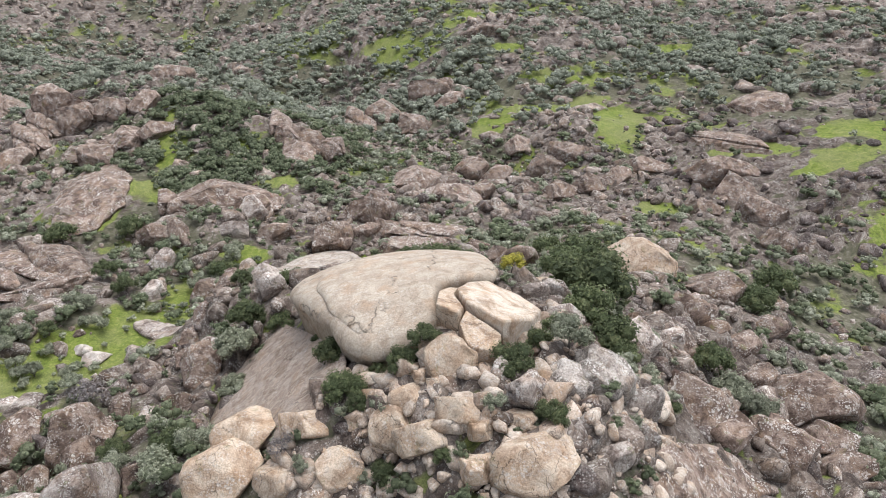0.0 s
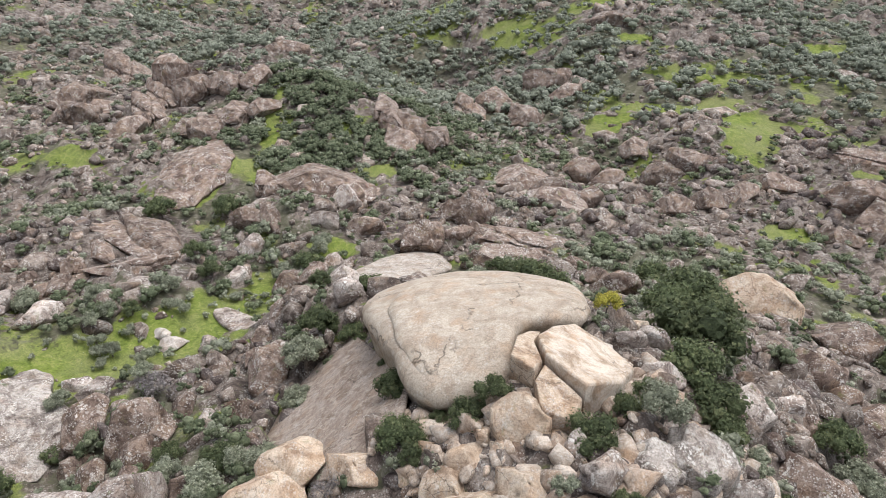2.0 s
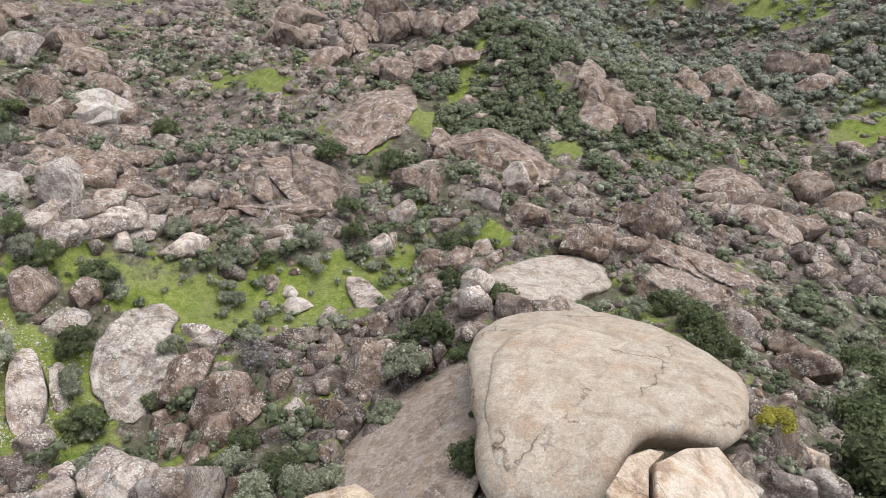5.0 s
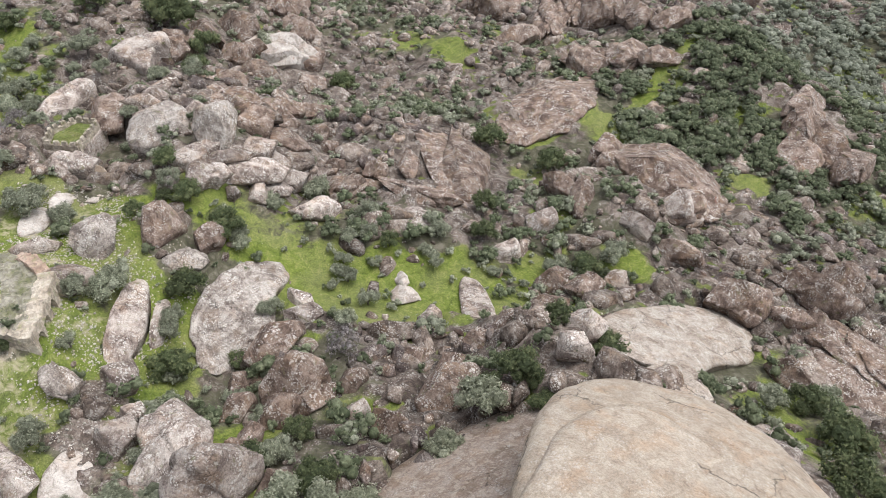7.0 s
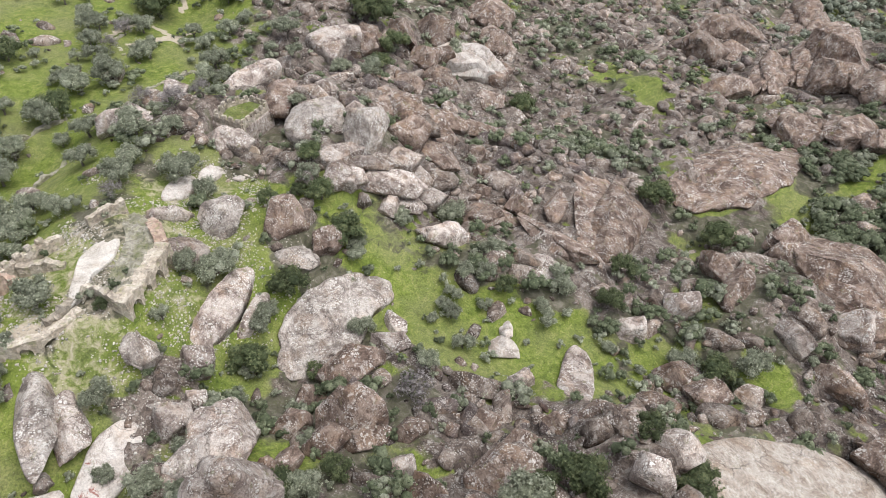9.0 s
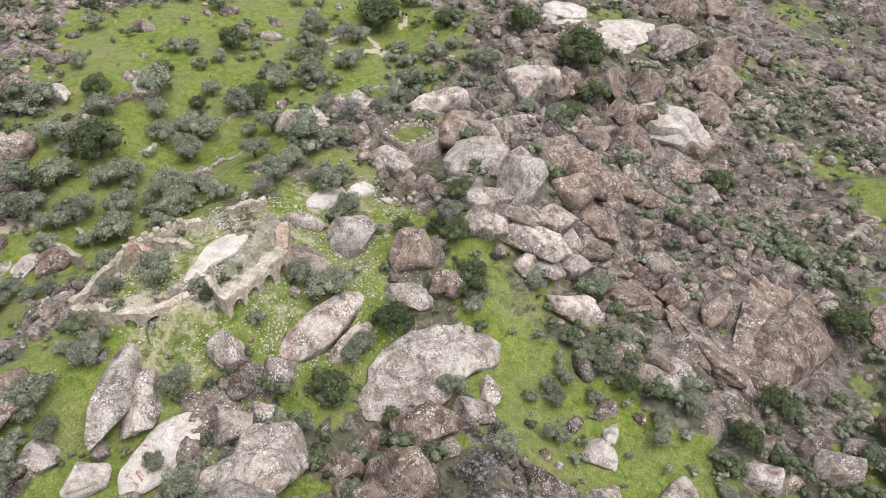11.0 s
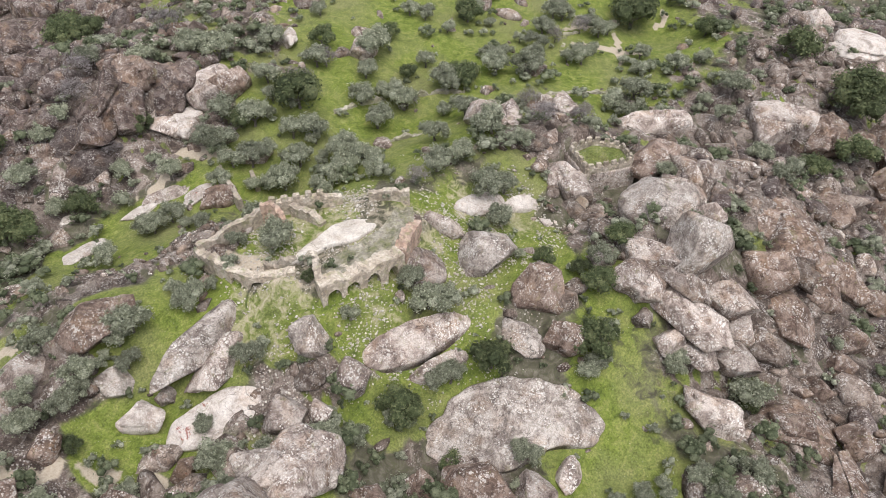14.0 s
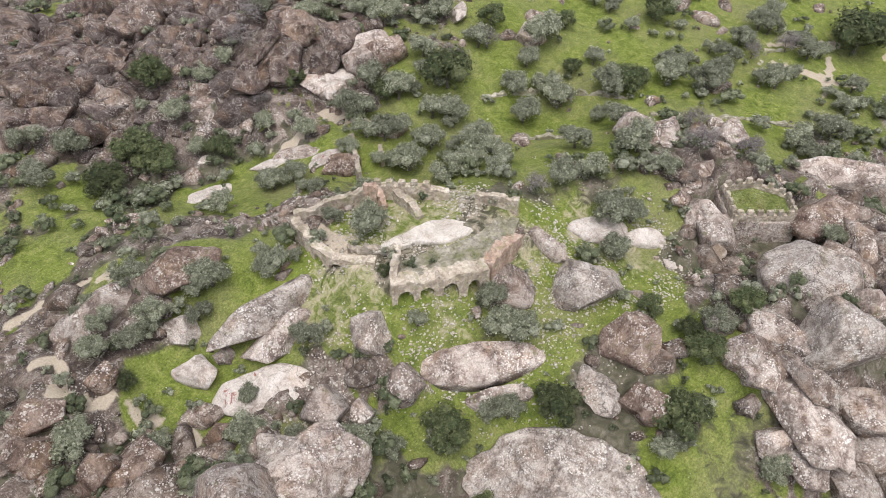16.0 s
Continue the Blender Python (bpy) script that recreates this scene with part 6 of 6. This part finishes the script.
plant(-81.6, 98.8, 1.8, "olive", 125)
plant(-84.8, 102.2, 2.1, "olive", 126)
plant(-79.8, 96.4, 1.6, "olive", 127)
plant(-87.5, 108.7, 2.3, "olive", 128)
plant(-123.2, -53.1, 5.4, "oak", 129)
plant(-105.4, -26.5, 3.2, "twig", 130)
plant(-109.0, -28.9, 2.9, "olive", 131)
plant(-103.9, -13.2, 3.1, "oak", 132)
plant(-114.6, -1.0, 3.6, "olive", 133)
plant(-116.9, 4.9, 3.5, "olive", 134)
plant(-125.3, 10.0, 5.3, "oak", 135)
plant(-107.4, 1.1, 3.4, "olive", 136)
plant(-84.2, -9.3, 3.2, "oak", 137)
plant(-81.4, -12.3, 2.4, "olive", 138)
plant(-73.2, -11.2, 4.2, "oak", 139)
plant(-89.2, 8.1, 2.5, "olive", 140)
plant(-92.4, -25.3, 2.8, "olive", 141)
plant(-96.8, -13.2, 2.4, "twig", 142)
plant(-101.2, -25.5, 3.2, "twig", 143)
plant(-127.2, -19.4, 3.7, "olive", 144)
plant(-133.2, -32.3, 4.3, "twig", 145)
plant(-94.3, -8.7, 2.3, "olive", 146)
plant(-96.6, -25.6, 2.5, "olive", 147)
plant(-115.9, -21.1, 2.9, "olive", 148)
plant(-126.5, -49.9, 3.8, "oak", 149)
plant(-129.4, -13.8, 4.0, "olive", 150)
plant(-139.3, -6.7, 3.4, "olive", 151)
plant(-147.0, 1.3, 3.4, "oak", 152)
plant(-105.5, 8.6, 2.8, "olive", 153)
plant(-111.2, 12.1, 2.5, "olive", 154)
plant(-81.9, -18.9, 3.0, "olive", 155)
plant(-55.6, 18.9, 2.6, "olive", 156)
plant(-48.3, 19.3, 2.2, "olive", 157)
plant(-67.8, 43.3, 2.3, "olive", 158)
plant(-54.3, 48.2, 2.6, "olive", 159)
plant(-57.8, 43.4, 1.5, "olive", 160)
plant(-58.6, 53.8, 2.1, "olive", 161)
plant(-38.8, 37.8, 2.8, "olive", 162)
plant(-85.6, 71.5, 3.2, "oak", 163)
plant(-95.3, 83.6, 3.8, "oak", 164)
plant(-103.6, 81.0, 2.8, "oak", 165)
plant(-81.5, 67.0, 2.3, "olive", 166)
plant(-87.3, 60.1, 2.8, "olive", 167)
plant(-104.7, 71.6, 2.0, "oak", 168)
plant(-89.4, 56.4, 1.9, "olive", 169)
plant(-75.1, 63.2, 2.3, "oak", 170)
plant(-60.8, 27.3, 2.1, "olive", 171)
plant(-54.2, 27.4, 2.2, "olive", 172)
plant(-49.1, 23.2, 2.1, "olive", 173)
plant(-47.1, 32.6, 1.6, "oak", 174)
plant(-67.2, 60.1, 1.9, "olive", 175)
plant(-64.6, 57.8, 1.8, "olive", 176)
plant(-79.2, 52.4, 1.5, "olive", 177)
plant(-46.1, 42.2, 1.9, "olive", 178)
plant(-99.3, 94.4, 1.6, "olive", 179)
plant(-91.6, 84.3, 1.9, "olive", 180)
plant(-112.0, 81.2, 2.5, "oak", 181)
plant(-10.4, 61.1, 1.6, "oak", 182)
plant(-11.1, 64.3, 2.1, "oak", 183)
plant(-4.9, 65.1, 2.4, "oak", 184)
plant(-15.4, 73.6, 2.7, "oak", 185)
plant(-35.8, 90.9, 3.5, "olive", 186)
plant(-34.7, 83.9, 2.6, "olive", 187)
plant(-29.2, 96.6, 2.7, "oak", 188)
plant(-34.8, 66.9, 2.5, "olive", 189)
plant(-39.0, 63.0, 3.2, "olive", 190)
plant(-47.7, 63.1, 2.7, "oak", 191)
plant(-19.4, 57.7, 1.8, "twig", 192)
plant(-6.7, 53.4, 1.7, "oak", 193)
plant(0.3, 52.5, 1.3, "oak", 194)
plant(8.4, 62.8, 2.8, "oak", 195)
plant(12.3, 55.6, 2.1, "oak", 196)
plant(6.0, 56.2, 1.4, "olive", 197)
plant(7.9, 57.1, 1.0, "twig", 198)
plant(24.3, 94.9, 6.5, "oak", 199)
plant(21.0, 81.7, 4.5, "oak", 200)
plant(23.5, 76.7, 4.0, "oak", 201)
plant(26.5, 115.2, 6.1, "oak", 202)
plant(24.6, 73.5, 2.4, "oak", 203)
plant(15.7, 68.2, 2.8, "olive", 204)
plant(42.3, 84.9, 3.4, "oak", 205)
plant(43.7, 79.2, 3.2, "olive", 206)
plant(46.4, 78.3, 2.4, "olive", 207)
plant(31.7, 70.7, 1.7, "oak", 208)
plant(28.3, 71.6, 2.0, "olive", 209)
plant(-29.1, 110.3, 3.3, "oak", 210)

# the olive grove in the valley behind the castle and the trees round the meadow
gx, gy = scattered(900, (-215, -85, -30, 95), lambda x, y: 0.33 * any_of(x, y, VALLEY) * np.clip(0.7 + 2.2 * fbm(x, y, 14, 3, 61), 0, 1) * (1 - kept_clear(x, y, 1.0)) * (1 - any_of(x, y, [CASTLE])))
for i, (x, y) in enumerate(zip(gx[:190], gy[:190])):
    plant(float(x), float(y), float(SHARE.uniform(1.4, 3.2)), "olive" if i % 9 else "oak" if i % 2 else "twig", i)
gx, gy = scattered(260, (-110, -48, 20, 125), lambda x, y: 0.3 * any_of(x, y, MEADOWS) * (1 - kept_clear(x, y, 0.5)) * (1 - any_of(x, y, [CASTLE])))
for i, (x, y) in enumerate(zip(gx[:45], gy[:45])):
    plant(float(x), float(y), float(SHARE.uniform(1.0, 2.1)), "olive", i)
plant(10.4, 92.0, 2.0, "broom", 1, z=16.6)

# ---- the ruined castle ----
def part(name, bm, material, parent, label=""):
    me = bpy.data.meshes.new(name)
    bmesh.ops.recalc_face_normals(bm, faces=bm.faces)
    bm.to_mesh(me)
    bm.free()
    me.materials.append(material)
    ob = new(name, me)
    ob.parent = parent
    return tagged(ob, label) if label else ob


def thing(name, x, y, z, label, category, group=""):
    ob = new(name)
    ob.location = (x, y, z)
    ob.empty_display_size = 0.5
    bpy.context.view_layer.update()
    return tagged(ob, label, category, group)


def wall_mesh(base, line, thick, ragged=0.25, arches=(), step=0.3, seed=0):
    """A standing wall along a line of (x, y, foot, crest): uneven crest, worn faces, and arched openings (from, to, spring, crown) measured along it."""
    pts = [Vector(p) for p in line]
    run = [0.0]
    for a, b in zip(pts, pts[1:]):
        run.append(run[-1] + (b - a).xy.length)
    count = max(2, int(run[-1] / step) + 1)
    bm, rows = bmesh.new(), []
    for i in range(count):
        s = run[-1] * i / (count - 1)
        k = max(j for j in range(len(run) - 1) if run[j] <= s + 1e-6)
        u = (s - run[k]) / (run[k + 1] - run[k])
        p, d = pts[k].lerp(pts[k + 1], u), (pts[k + 1] - pts[k]).xy.normalized()
        side = Vector((-d.y, d.x))
        foot, crest = p.z, line[k][3] * (1 - u) + line[k + 1][3] * u
        crest += ragged * (2.2 * noise.noise(Vector((s * 0.35, seed * 3.1, 0))) + 1.5 * noise.noise(Vector((s * 1.1, seed * 5.7, 0))) + 0.45 * noise.noise(Vector((s * 2.9, seed, 0))))
        for lo, hi, spring, crown in arches:
            if lo <= s <= hi:
                v = (2 * s - lo - hi) / (hi - lo)
                foot = spring + (crown - spring) * math.sqrt(max(0.0, 1 - v * v))
        wob = 0.16 * noise.noise(Vector((s * 0.9, seed, 2.0)))
        levels = 4
        row = []
        for q in range(levels + 1):
            z = foot + (max(crest, foot + 0.15) - foot) * q / levels
            w = thick / 2 * (1.08 - 0.16 * q / levels) + wob + 0.16 * noise.noise(Vector((s * 1.3, z * 1.3, seed)))
            jag = 0.35 * ragged * noise.noise(Vector((s * 3.0, z * 3.0, seed + 9)))
            a, b = Vector((p.x, p.y)) + side * (w + jag), Vector((p.x, p.y)) - side * (w - jag)
            row.append((bm.verts.new((a.x - base[0], a.y - base[1], z - base[2])), bm.verts.new((b.x - base[0], b.y - base[1], z - base[2]))))
        rows.append(row)
    for r0, r1 in zip(rows, rows[1:]):
        for (a0, b0), (a1, b1), (c0, d0), (c1, d1) in zip(r0, r0[1:], r1, r1[1:]):
            bm.faces.new((a0, c0, c1, a1))
            bm.faces.new((b0, b1, d1, d0))
        bm.faces.new((r0[0][0], r0[0][1], r1[0][1], r1[0][0]))
        bm.faces.new((r0[-1][0], r1[-1][0], r1[-1][1], r0[-1][1]))
    for row in (rows[0], rows[-1]):
        for (a0, b0), (a1, b1) in zip(row, row[1:]):
            bm.faces.new((a0, a1, b1, b0))
    return bm


def block_mesh(cx, cy, cz, sx, sy, sz, yaw, worn=0.12, seed=0):
    """A worn upright stone block, such as a merlon."""
    bm = bmesh.new()
    bmesh.ops.create_cube(bm, size=1.0)
    bmesh.ops.subdivide_edges(bm, edges=bm.edges[:], cuts=2, use_grid_fill=True)
    m = pose(cx, cy, cz, 0, 0, yaw)
    for v in bm.verts:
        c = v.co.copy()
        c += Vector((noise.noise(c * 2.1 + Vector((seed, 0, 0))), noise.noise(c * 2.1 + Vector((0, seed, 4))), noise.noise(c * 2.1 + Vector((5, 0, seed))))) * worn
        if c.z > 0.3:
            c.x, c.y = c.x * 0.88, c.y * 0.88
        v.co = m @ Vector((c.x * sx, c.y * sy, c.z * sz))
    return bm


def merlons(parent, base, a, b, count, width, height, thick, seed):
    a, b = Vector(a), Vector(b)
    yaw = math.degrees(math.atan2(b.y - a.y, b.x - a.x))
    for i in range(count):
        p = a.lerp(b, (i + 0.5) / count)
        part("merlon", block_mesh(p.x - base[0], p.y - base[1], p.z - base[2] + height * 0.42, width, thick, height * (0.85 + 0.3 * ((i * 37 + seed) % 5) / 5), yaw, 0.14, seed + i), STONEWORK, parent)


CB = (-88.0, 40.0, 4.0)
castle = thing("castle_ruin", *CB, "pale ruined stone castle with arcades and broken walls", "ruin")
part("arcade_wall", wall_mesh(CB, [(-78.6, 47.8, 2.6, 7.3), (-82, 50.0, 2.4, 7.6), (-87, 53.0, 2.2, 7.7), (-90, 54.4, 2.2, 7.2)], 2.4, 0.35,
     [(0.8, 2.9, 5.0, 6.3), (3.7, 5.8, 5.0, 6.4), (6.7, 9.0, 4.9, 6.5), (10.0, 11.9, 5.0, 6.2)], 0.2, 1), STONEWORK, castle, "pale arcade wall with four dark vaulted openings")
part("vault_back", wall_mesh(CB, [(-79.9, 46.2, 2.6, 6.6), (-83.2, 48.4, 2.4, 6.9), (-90.6, 52.6, 2.2, 6.6)], 0.9, 0.3, (), 0.6, 2), STONEWORK, castle)
part("wall", wall_mesh(CB, [(-90, 54.2, 2.2, 7.4), (-93.5, 53.6, 2.0, 8.0), (-97, 52.8, 2.2, 6.6), (-100.4, 51.2, 2.8, 5.0)], 2.0, 0.4, [(1.4, 2.1, 4.6, 5.2)], 0.3, 3), BRICKWORK, castle, "reddish rubble wall")
part("wall", wall_mesh(CB, [(-78.8, 48.2, 2.6, 6.4), (-80.2, 46.8, 3.0, 8.2), (-82.0, 45.2, 4.0, 8.8)], 1.1, 0.5, (), 0.3, 4), STONEWORK, castle)
part("arcade_wall", wall_mesh(CB, [(-80.4, 42.6, 2.8, 6.1), (-78.6, 40.4, 2.4, 6.2), (-76.7, 37.6, 2.0, 6.3), (-76.4, 34.0, 1.8, 6.6), (-77.0, 31.0, 1.5, 6.6)], 1.5, 0.25,
     [(1.4, 3.4, 4.3, 5.4), (4.2, 6.4, 4.2, 5.4), (7.6, 9.4, 4.2, 5.4)], 0.2, 5), STONEWORK, castle, "lower arcade with three open arches")
part("wall", wall_mesh(CB, [(-77.0, 31.0, 1.2, 6.4), (-77.3, 28.6, 0.6, 6.1), (-78.2, 26.2, -0.5, 5.9)], 1.6, 0.55, (), 0.3, 6), STONEWORK, castle)
part("wall", wall_mesh(CB, [(-78.2, 26.2, -0.5, 5.9), (-84.0, 28.4, 1.0, 6.7), (-89.4, 30.8, 3.0, 7.8)], 1.0, 0.35, (), 0.4, 7), STONEWORK, castle, "narrow curtain wall with a trodden crest")
part("wall", wall_mesh(CB, [(-88.4, 30.4, 3.2, 7.9), (-89.6, 32.6, 4.0, 7.4), (-89.0, 34.4, 4.4, 6.6)], 1.0, 0.5, (), 0.3, 8), BRICKWORK, castle, "broken reddish wall stub")
part("curtain_wall", wall_mesh(CB, [(-89.6, 30.2, 3.2, 7.3), (-92.2, 33.2, 3.0, 7.7), (-94.6, 36.6, 3.0, 8.0), (-97.4, 39.4, 3.0, 7.0)], 1.2, 0.12, (), 0.4, 9), STONEWORK, castle)
merlons(castle, CB, (-89.8, 30.4, 7.3), (-95.6, 37.8, 7.9), 5, 1.05, 1.1, 0.8, 3)
part("wall", wall_mesh(CB, [(-91.8, 33.8, 4.6, 7.4), (-91.6, 37.0, 4.8, 7.2), (-91.0, 40.2, 5.2, 6.4)], 1.3, 0.3, (), 0.3, 10), STONEWORK, castle)
part("wall", wall_mesh(CB, [(-99.0, 43.4, 4.0, 8.1), (-100.8, 46.2, 4.2, 8.4), (-102.4, 49.0, 4.2, 8.2)], 0.9, 0.3, (), 0.3, 11), STONEWORK, castle)
part("wall", wall_mesh(CB, [(-82.2, 41.6, 4.4, 6.9), (-80.6, 40.0, 4.2, 7.1), (-79.4, 37.8, 4.0, 6.6)], 0.9, 0.55, (), 0.3, 12), STONEWORK, castle)
part("wall", wall_mesh(CB, [(-82.6, 45.0, 4.8, 7.6), (-83.6, 43.6, 5.0, 8.0), (-82.4, 42.6, 5.0, 7.4)], 0.7, 0.5, (), 0.3, 13), STONEWORK, castle)

# the roof of the vaults, a rubble-strewn grassy shelf from the arcade's crest back to the court
outer = [(-79.2, 47.6, 6.9), (-82.4, 49.6, 7.2), (-87.2, 52.4, 7.3), (-90.2, 53.6, 7.0), (-94.6, 53.6, 6.9), (-98.4, 52.0, 6.3), (-101.6, 50.0, 5.8)]
inner = [(-81.0, 44.4, 6.5), (-84.6, 45.8, 6.7), (-88.2, 47.2, 6.8), (-91.0, 48.0, 6.9), (-94.6, 48.6, 6.8), (-97.6, 48.2, 6.5), (-100.0, 47.6, 6.3)]
bm, shelf = bmesh.new(), []
for i in range(49):
    k, u = min(i // 8, 5), i / 8 - min(i // 8, 5)
    a, b = Vector(outer[k]).lerp(Vector(outer[k + 1]), u), Vector(inner[k]).lerp(Vector(inner[k + 1]), u)
    row = []
    for j in range(15):
        p = a.lerp(b, j / 14)
        p.z += 0.5 * noise.noise(p * 0.5) + 0.25 * noise.noise(p * 1.7) - (1.2 if j == 14 else 0)
        row.append(bm.verts.new(p - Vector(CB)))
    row.append(bm.verts.new(b - Vector(CB) - Vector((0, 0, 2.2))))
    row.append(bm.verts.new(a - Vector(CB) - Vector((0, 0, 0.7))))
    shelf.append(row)
for r0, r1 in zip(shelf, shelf[1:]):
    for j in range(17):
        bm.faces.new((r0[j], r0[(j + 1) % 17], r1[(j + 1) % 17], r1[j]))
bm.faces.new(shelf[0])
bm.faces.new(shelf[-1][::-1])
part("vault_roof", bm, SHELF, castle, "grassy rubble-strewn roof of the vaults")

TB = (-132.0, 69.0, 2.0)
tower = thing("watchtower_terrace", *TB, "crenellated stone terrace with a turf floor on a great boulder", "ruin")
great_slab("terrace_rock", [(-127.2, 70.2), (-131.0, 73.9), (-135.6, 77.6), (-139.4, 74.0), (-138.0, 68.0), (-132.4, 65.0)],
           (-133.2, 71.4), terrace_top, 3.0, 4.6, GRANITE, "sheer-sided grey granite block carrying a walled terrace", seed=33, undercut=0.96, sharp=True)
corners = [(-128.0, 70.5), (-131.5, 73.6), (-135.3, 76.7), (-138.6, 73.6), (-137.2, 68.5), (-132.3, 65.8)]
for i, (a, b) in enumerate(zip(corners, corners[1:] + corners[:1])):
    part("parapet_wall", wall_mesh(TB, [(*a, 0.9, 3.4 - 0.1 * (a[1] - 70)), (*b, 0.9, 3.4 - 0.1 * (b[1] - 70))], 0.7, 0.1, (), 0.4, 20 + i), STONEWORK, tower)
    n_merlons = max(2, round((Vector(a) - Vector(b)).length / 1.75))
    merlons(tower, TB, (*a, 3.4 - 0.1 * (a[1] - 70)), (*b, 3.4 - 0.1 * (b[1] - 70)), n_merlons, 0.95, 0.95, 0.6, 40 + 7 * i)
bm = bmesh.new()
upper = [bm.verts.new((x - TB[0], y - TB[1], 2.6 - TB[2])) for x, y in corners]
lower = [bm.verts.new((x - TB[0], y - TB[1], 1.6 - TB[2])) for x, y in corners]
bm.faces.new(upper)
bm.faces.new(lower[::-1])
for i in range(len(corners)):
    bm.faces.new((upper[i], lower[i], lower[(i + 1) % 6], upper[(i + 1) % 6]))
TURF = granite_material("turf", (0.085, 0.110, 0.025), (0.125, 0.150, 0.040), (0.170, 0.190, 0.060), 0.15, ochre=0.1)
part("turf_floor", bm, TURF, tower, "grass-grown terrace floor")
outwork = thing("curved_outwork", -137.0, 60.5, 1.0, "low curved crenellated wall beside the terrace", "ruin")
OB = (-137.0, 60.5, 1.0)
part("wall", wall_mesh(OB, [(-133.6, 64.2, -1.0, 2.8), (-136.6, 62.6, -1.5, 2.3), (-138.4, 59.6, -2.0, 1.4), (-138.0, 56.8, -2.5, 0.6)], 0.7, 0.1, (), 0.3, 31), STONEWORK, outwork)
merlons(outwork, OB, (-134.2, 63.9, 2.5), (-137.6, 61.2, 1.8), 3, 0.9, 0.8, 0.55, 77)
merlons(outwork, OB, (-137.9, 60.6, 1.6), (-138.1, 57.2, 0.7), 3, 0.9, 0.8, 0.55, 83)


def ruin_wall(name, line, thick, ragged, label, seed, category="wall", stone=STONEWORK):
    x, y, z = line[0][:3]
    root = thing(name, x, y, z, label, category, "broken walls on the hillside")
    part("masonry", wall_mesh((x, y, z), line, thick, ragged, (), 0.35, seed), stone, root)
    return root


def field_wall(seed, height, *path):
    """A collapsed dry-stone wall that follows the ground through the given places."""
    line = [(x, y, float(ground_z(x, y)) - 0.5, float(ground_z(x, y)) + height) for x, y in path]
    return ruin_wall("dry_stone_wall", line, 1.0, 0.45, "low collapsed dry-stone wall crossing the meadow", seed, stone=SHELF)


ruin_wall("wall_spur", [(-97.0, 17.2, -5.5, -1.4), (-100.2, 12.0, -5.8, -1.3), (-103.2, 7.2, -6.0, -1.2)], 0.9, 0.2, "tall narrow pale wall spur running downhill", 51)
ruin_wall("wall_stub", [(-103.6, 15.6, -5.5, -2.2), (-105.0, 13.2, -5.5, -1.4)], 0.8, 0.5, "ragged pale wall stub among olive trees", 52)
ruin_wall("wall_stub", [(-110.6, 31.8, -3.0, 0.6), (-111.8, 30.0, -3.0, -0.2)], 0.8, 0.5, "ragged pale wall stub among olive trees", 53)
field_wall(61, 0.35, (-147, 43), (-155, 51), (-162, 57))
field_wall(62, 0.35, (-162, 57), (-167, 63), (-162, 68))
field_wall(63, 0.35, (-128, 16), (-135, 18), (-141, 21))
field_wall(64, 0.35, (-143, 22), (-148, 30), (-150, 36))
field_wall(65, 0.35, (-178, 48), (-186, 46), (-192, 49))
field_wall(66, 0.5, (-122, 24), (-128, 30), (-134, 36))
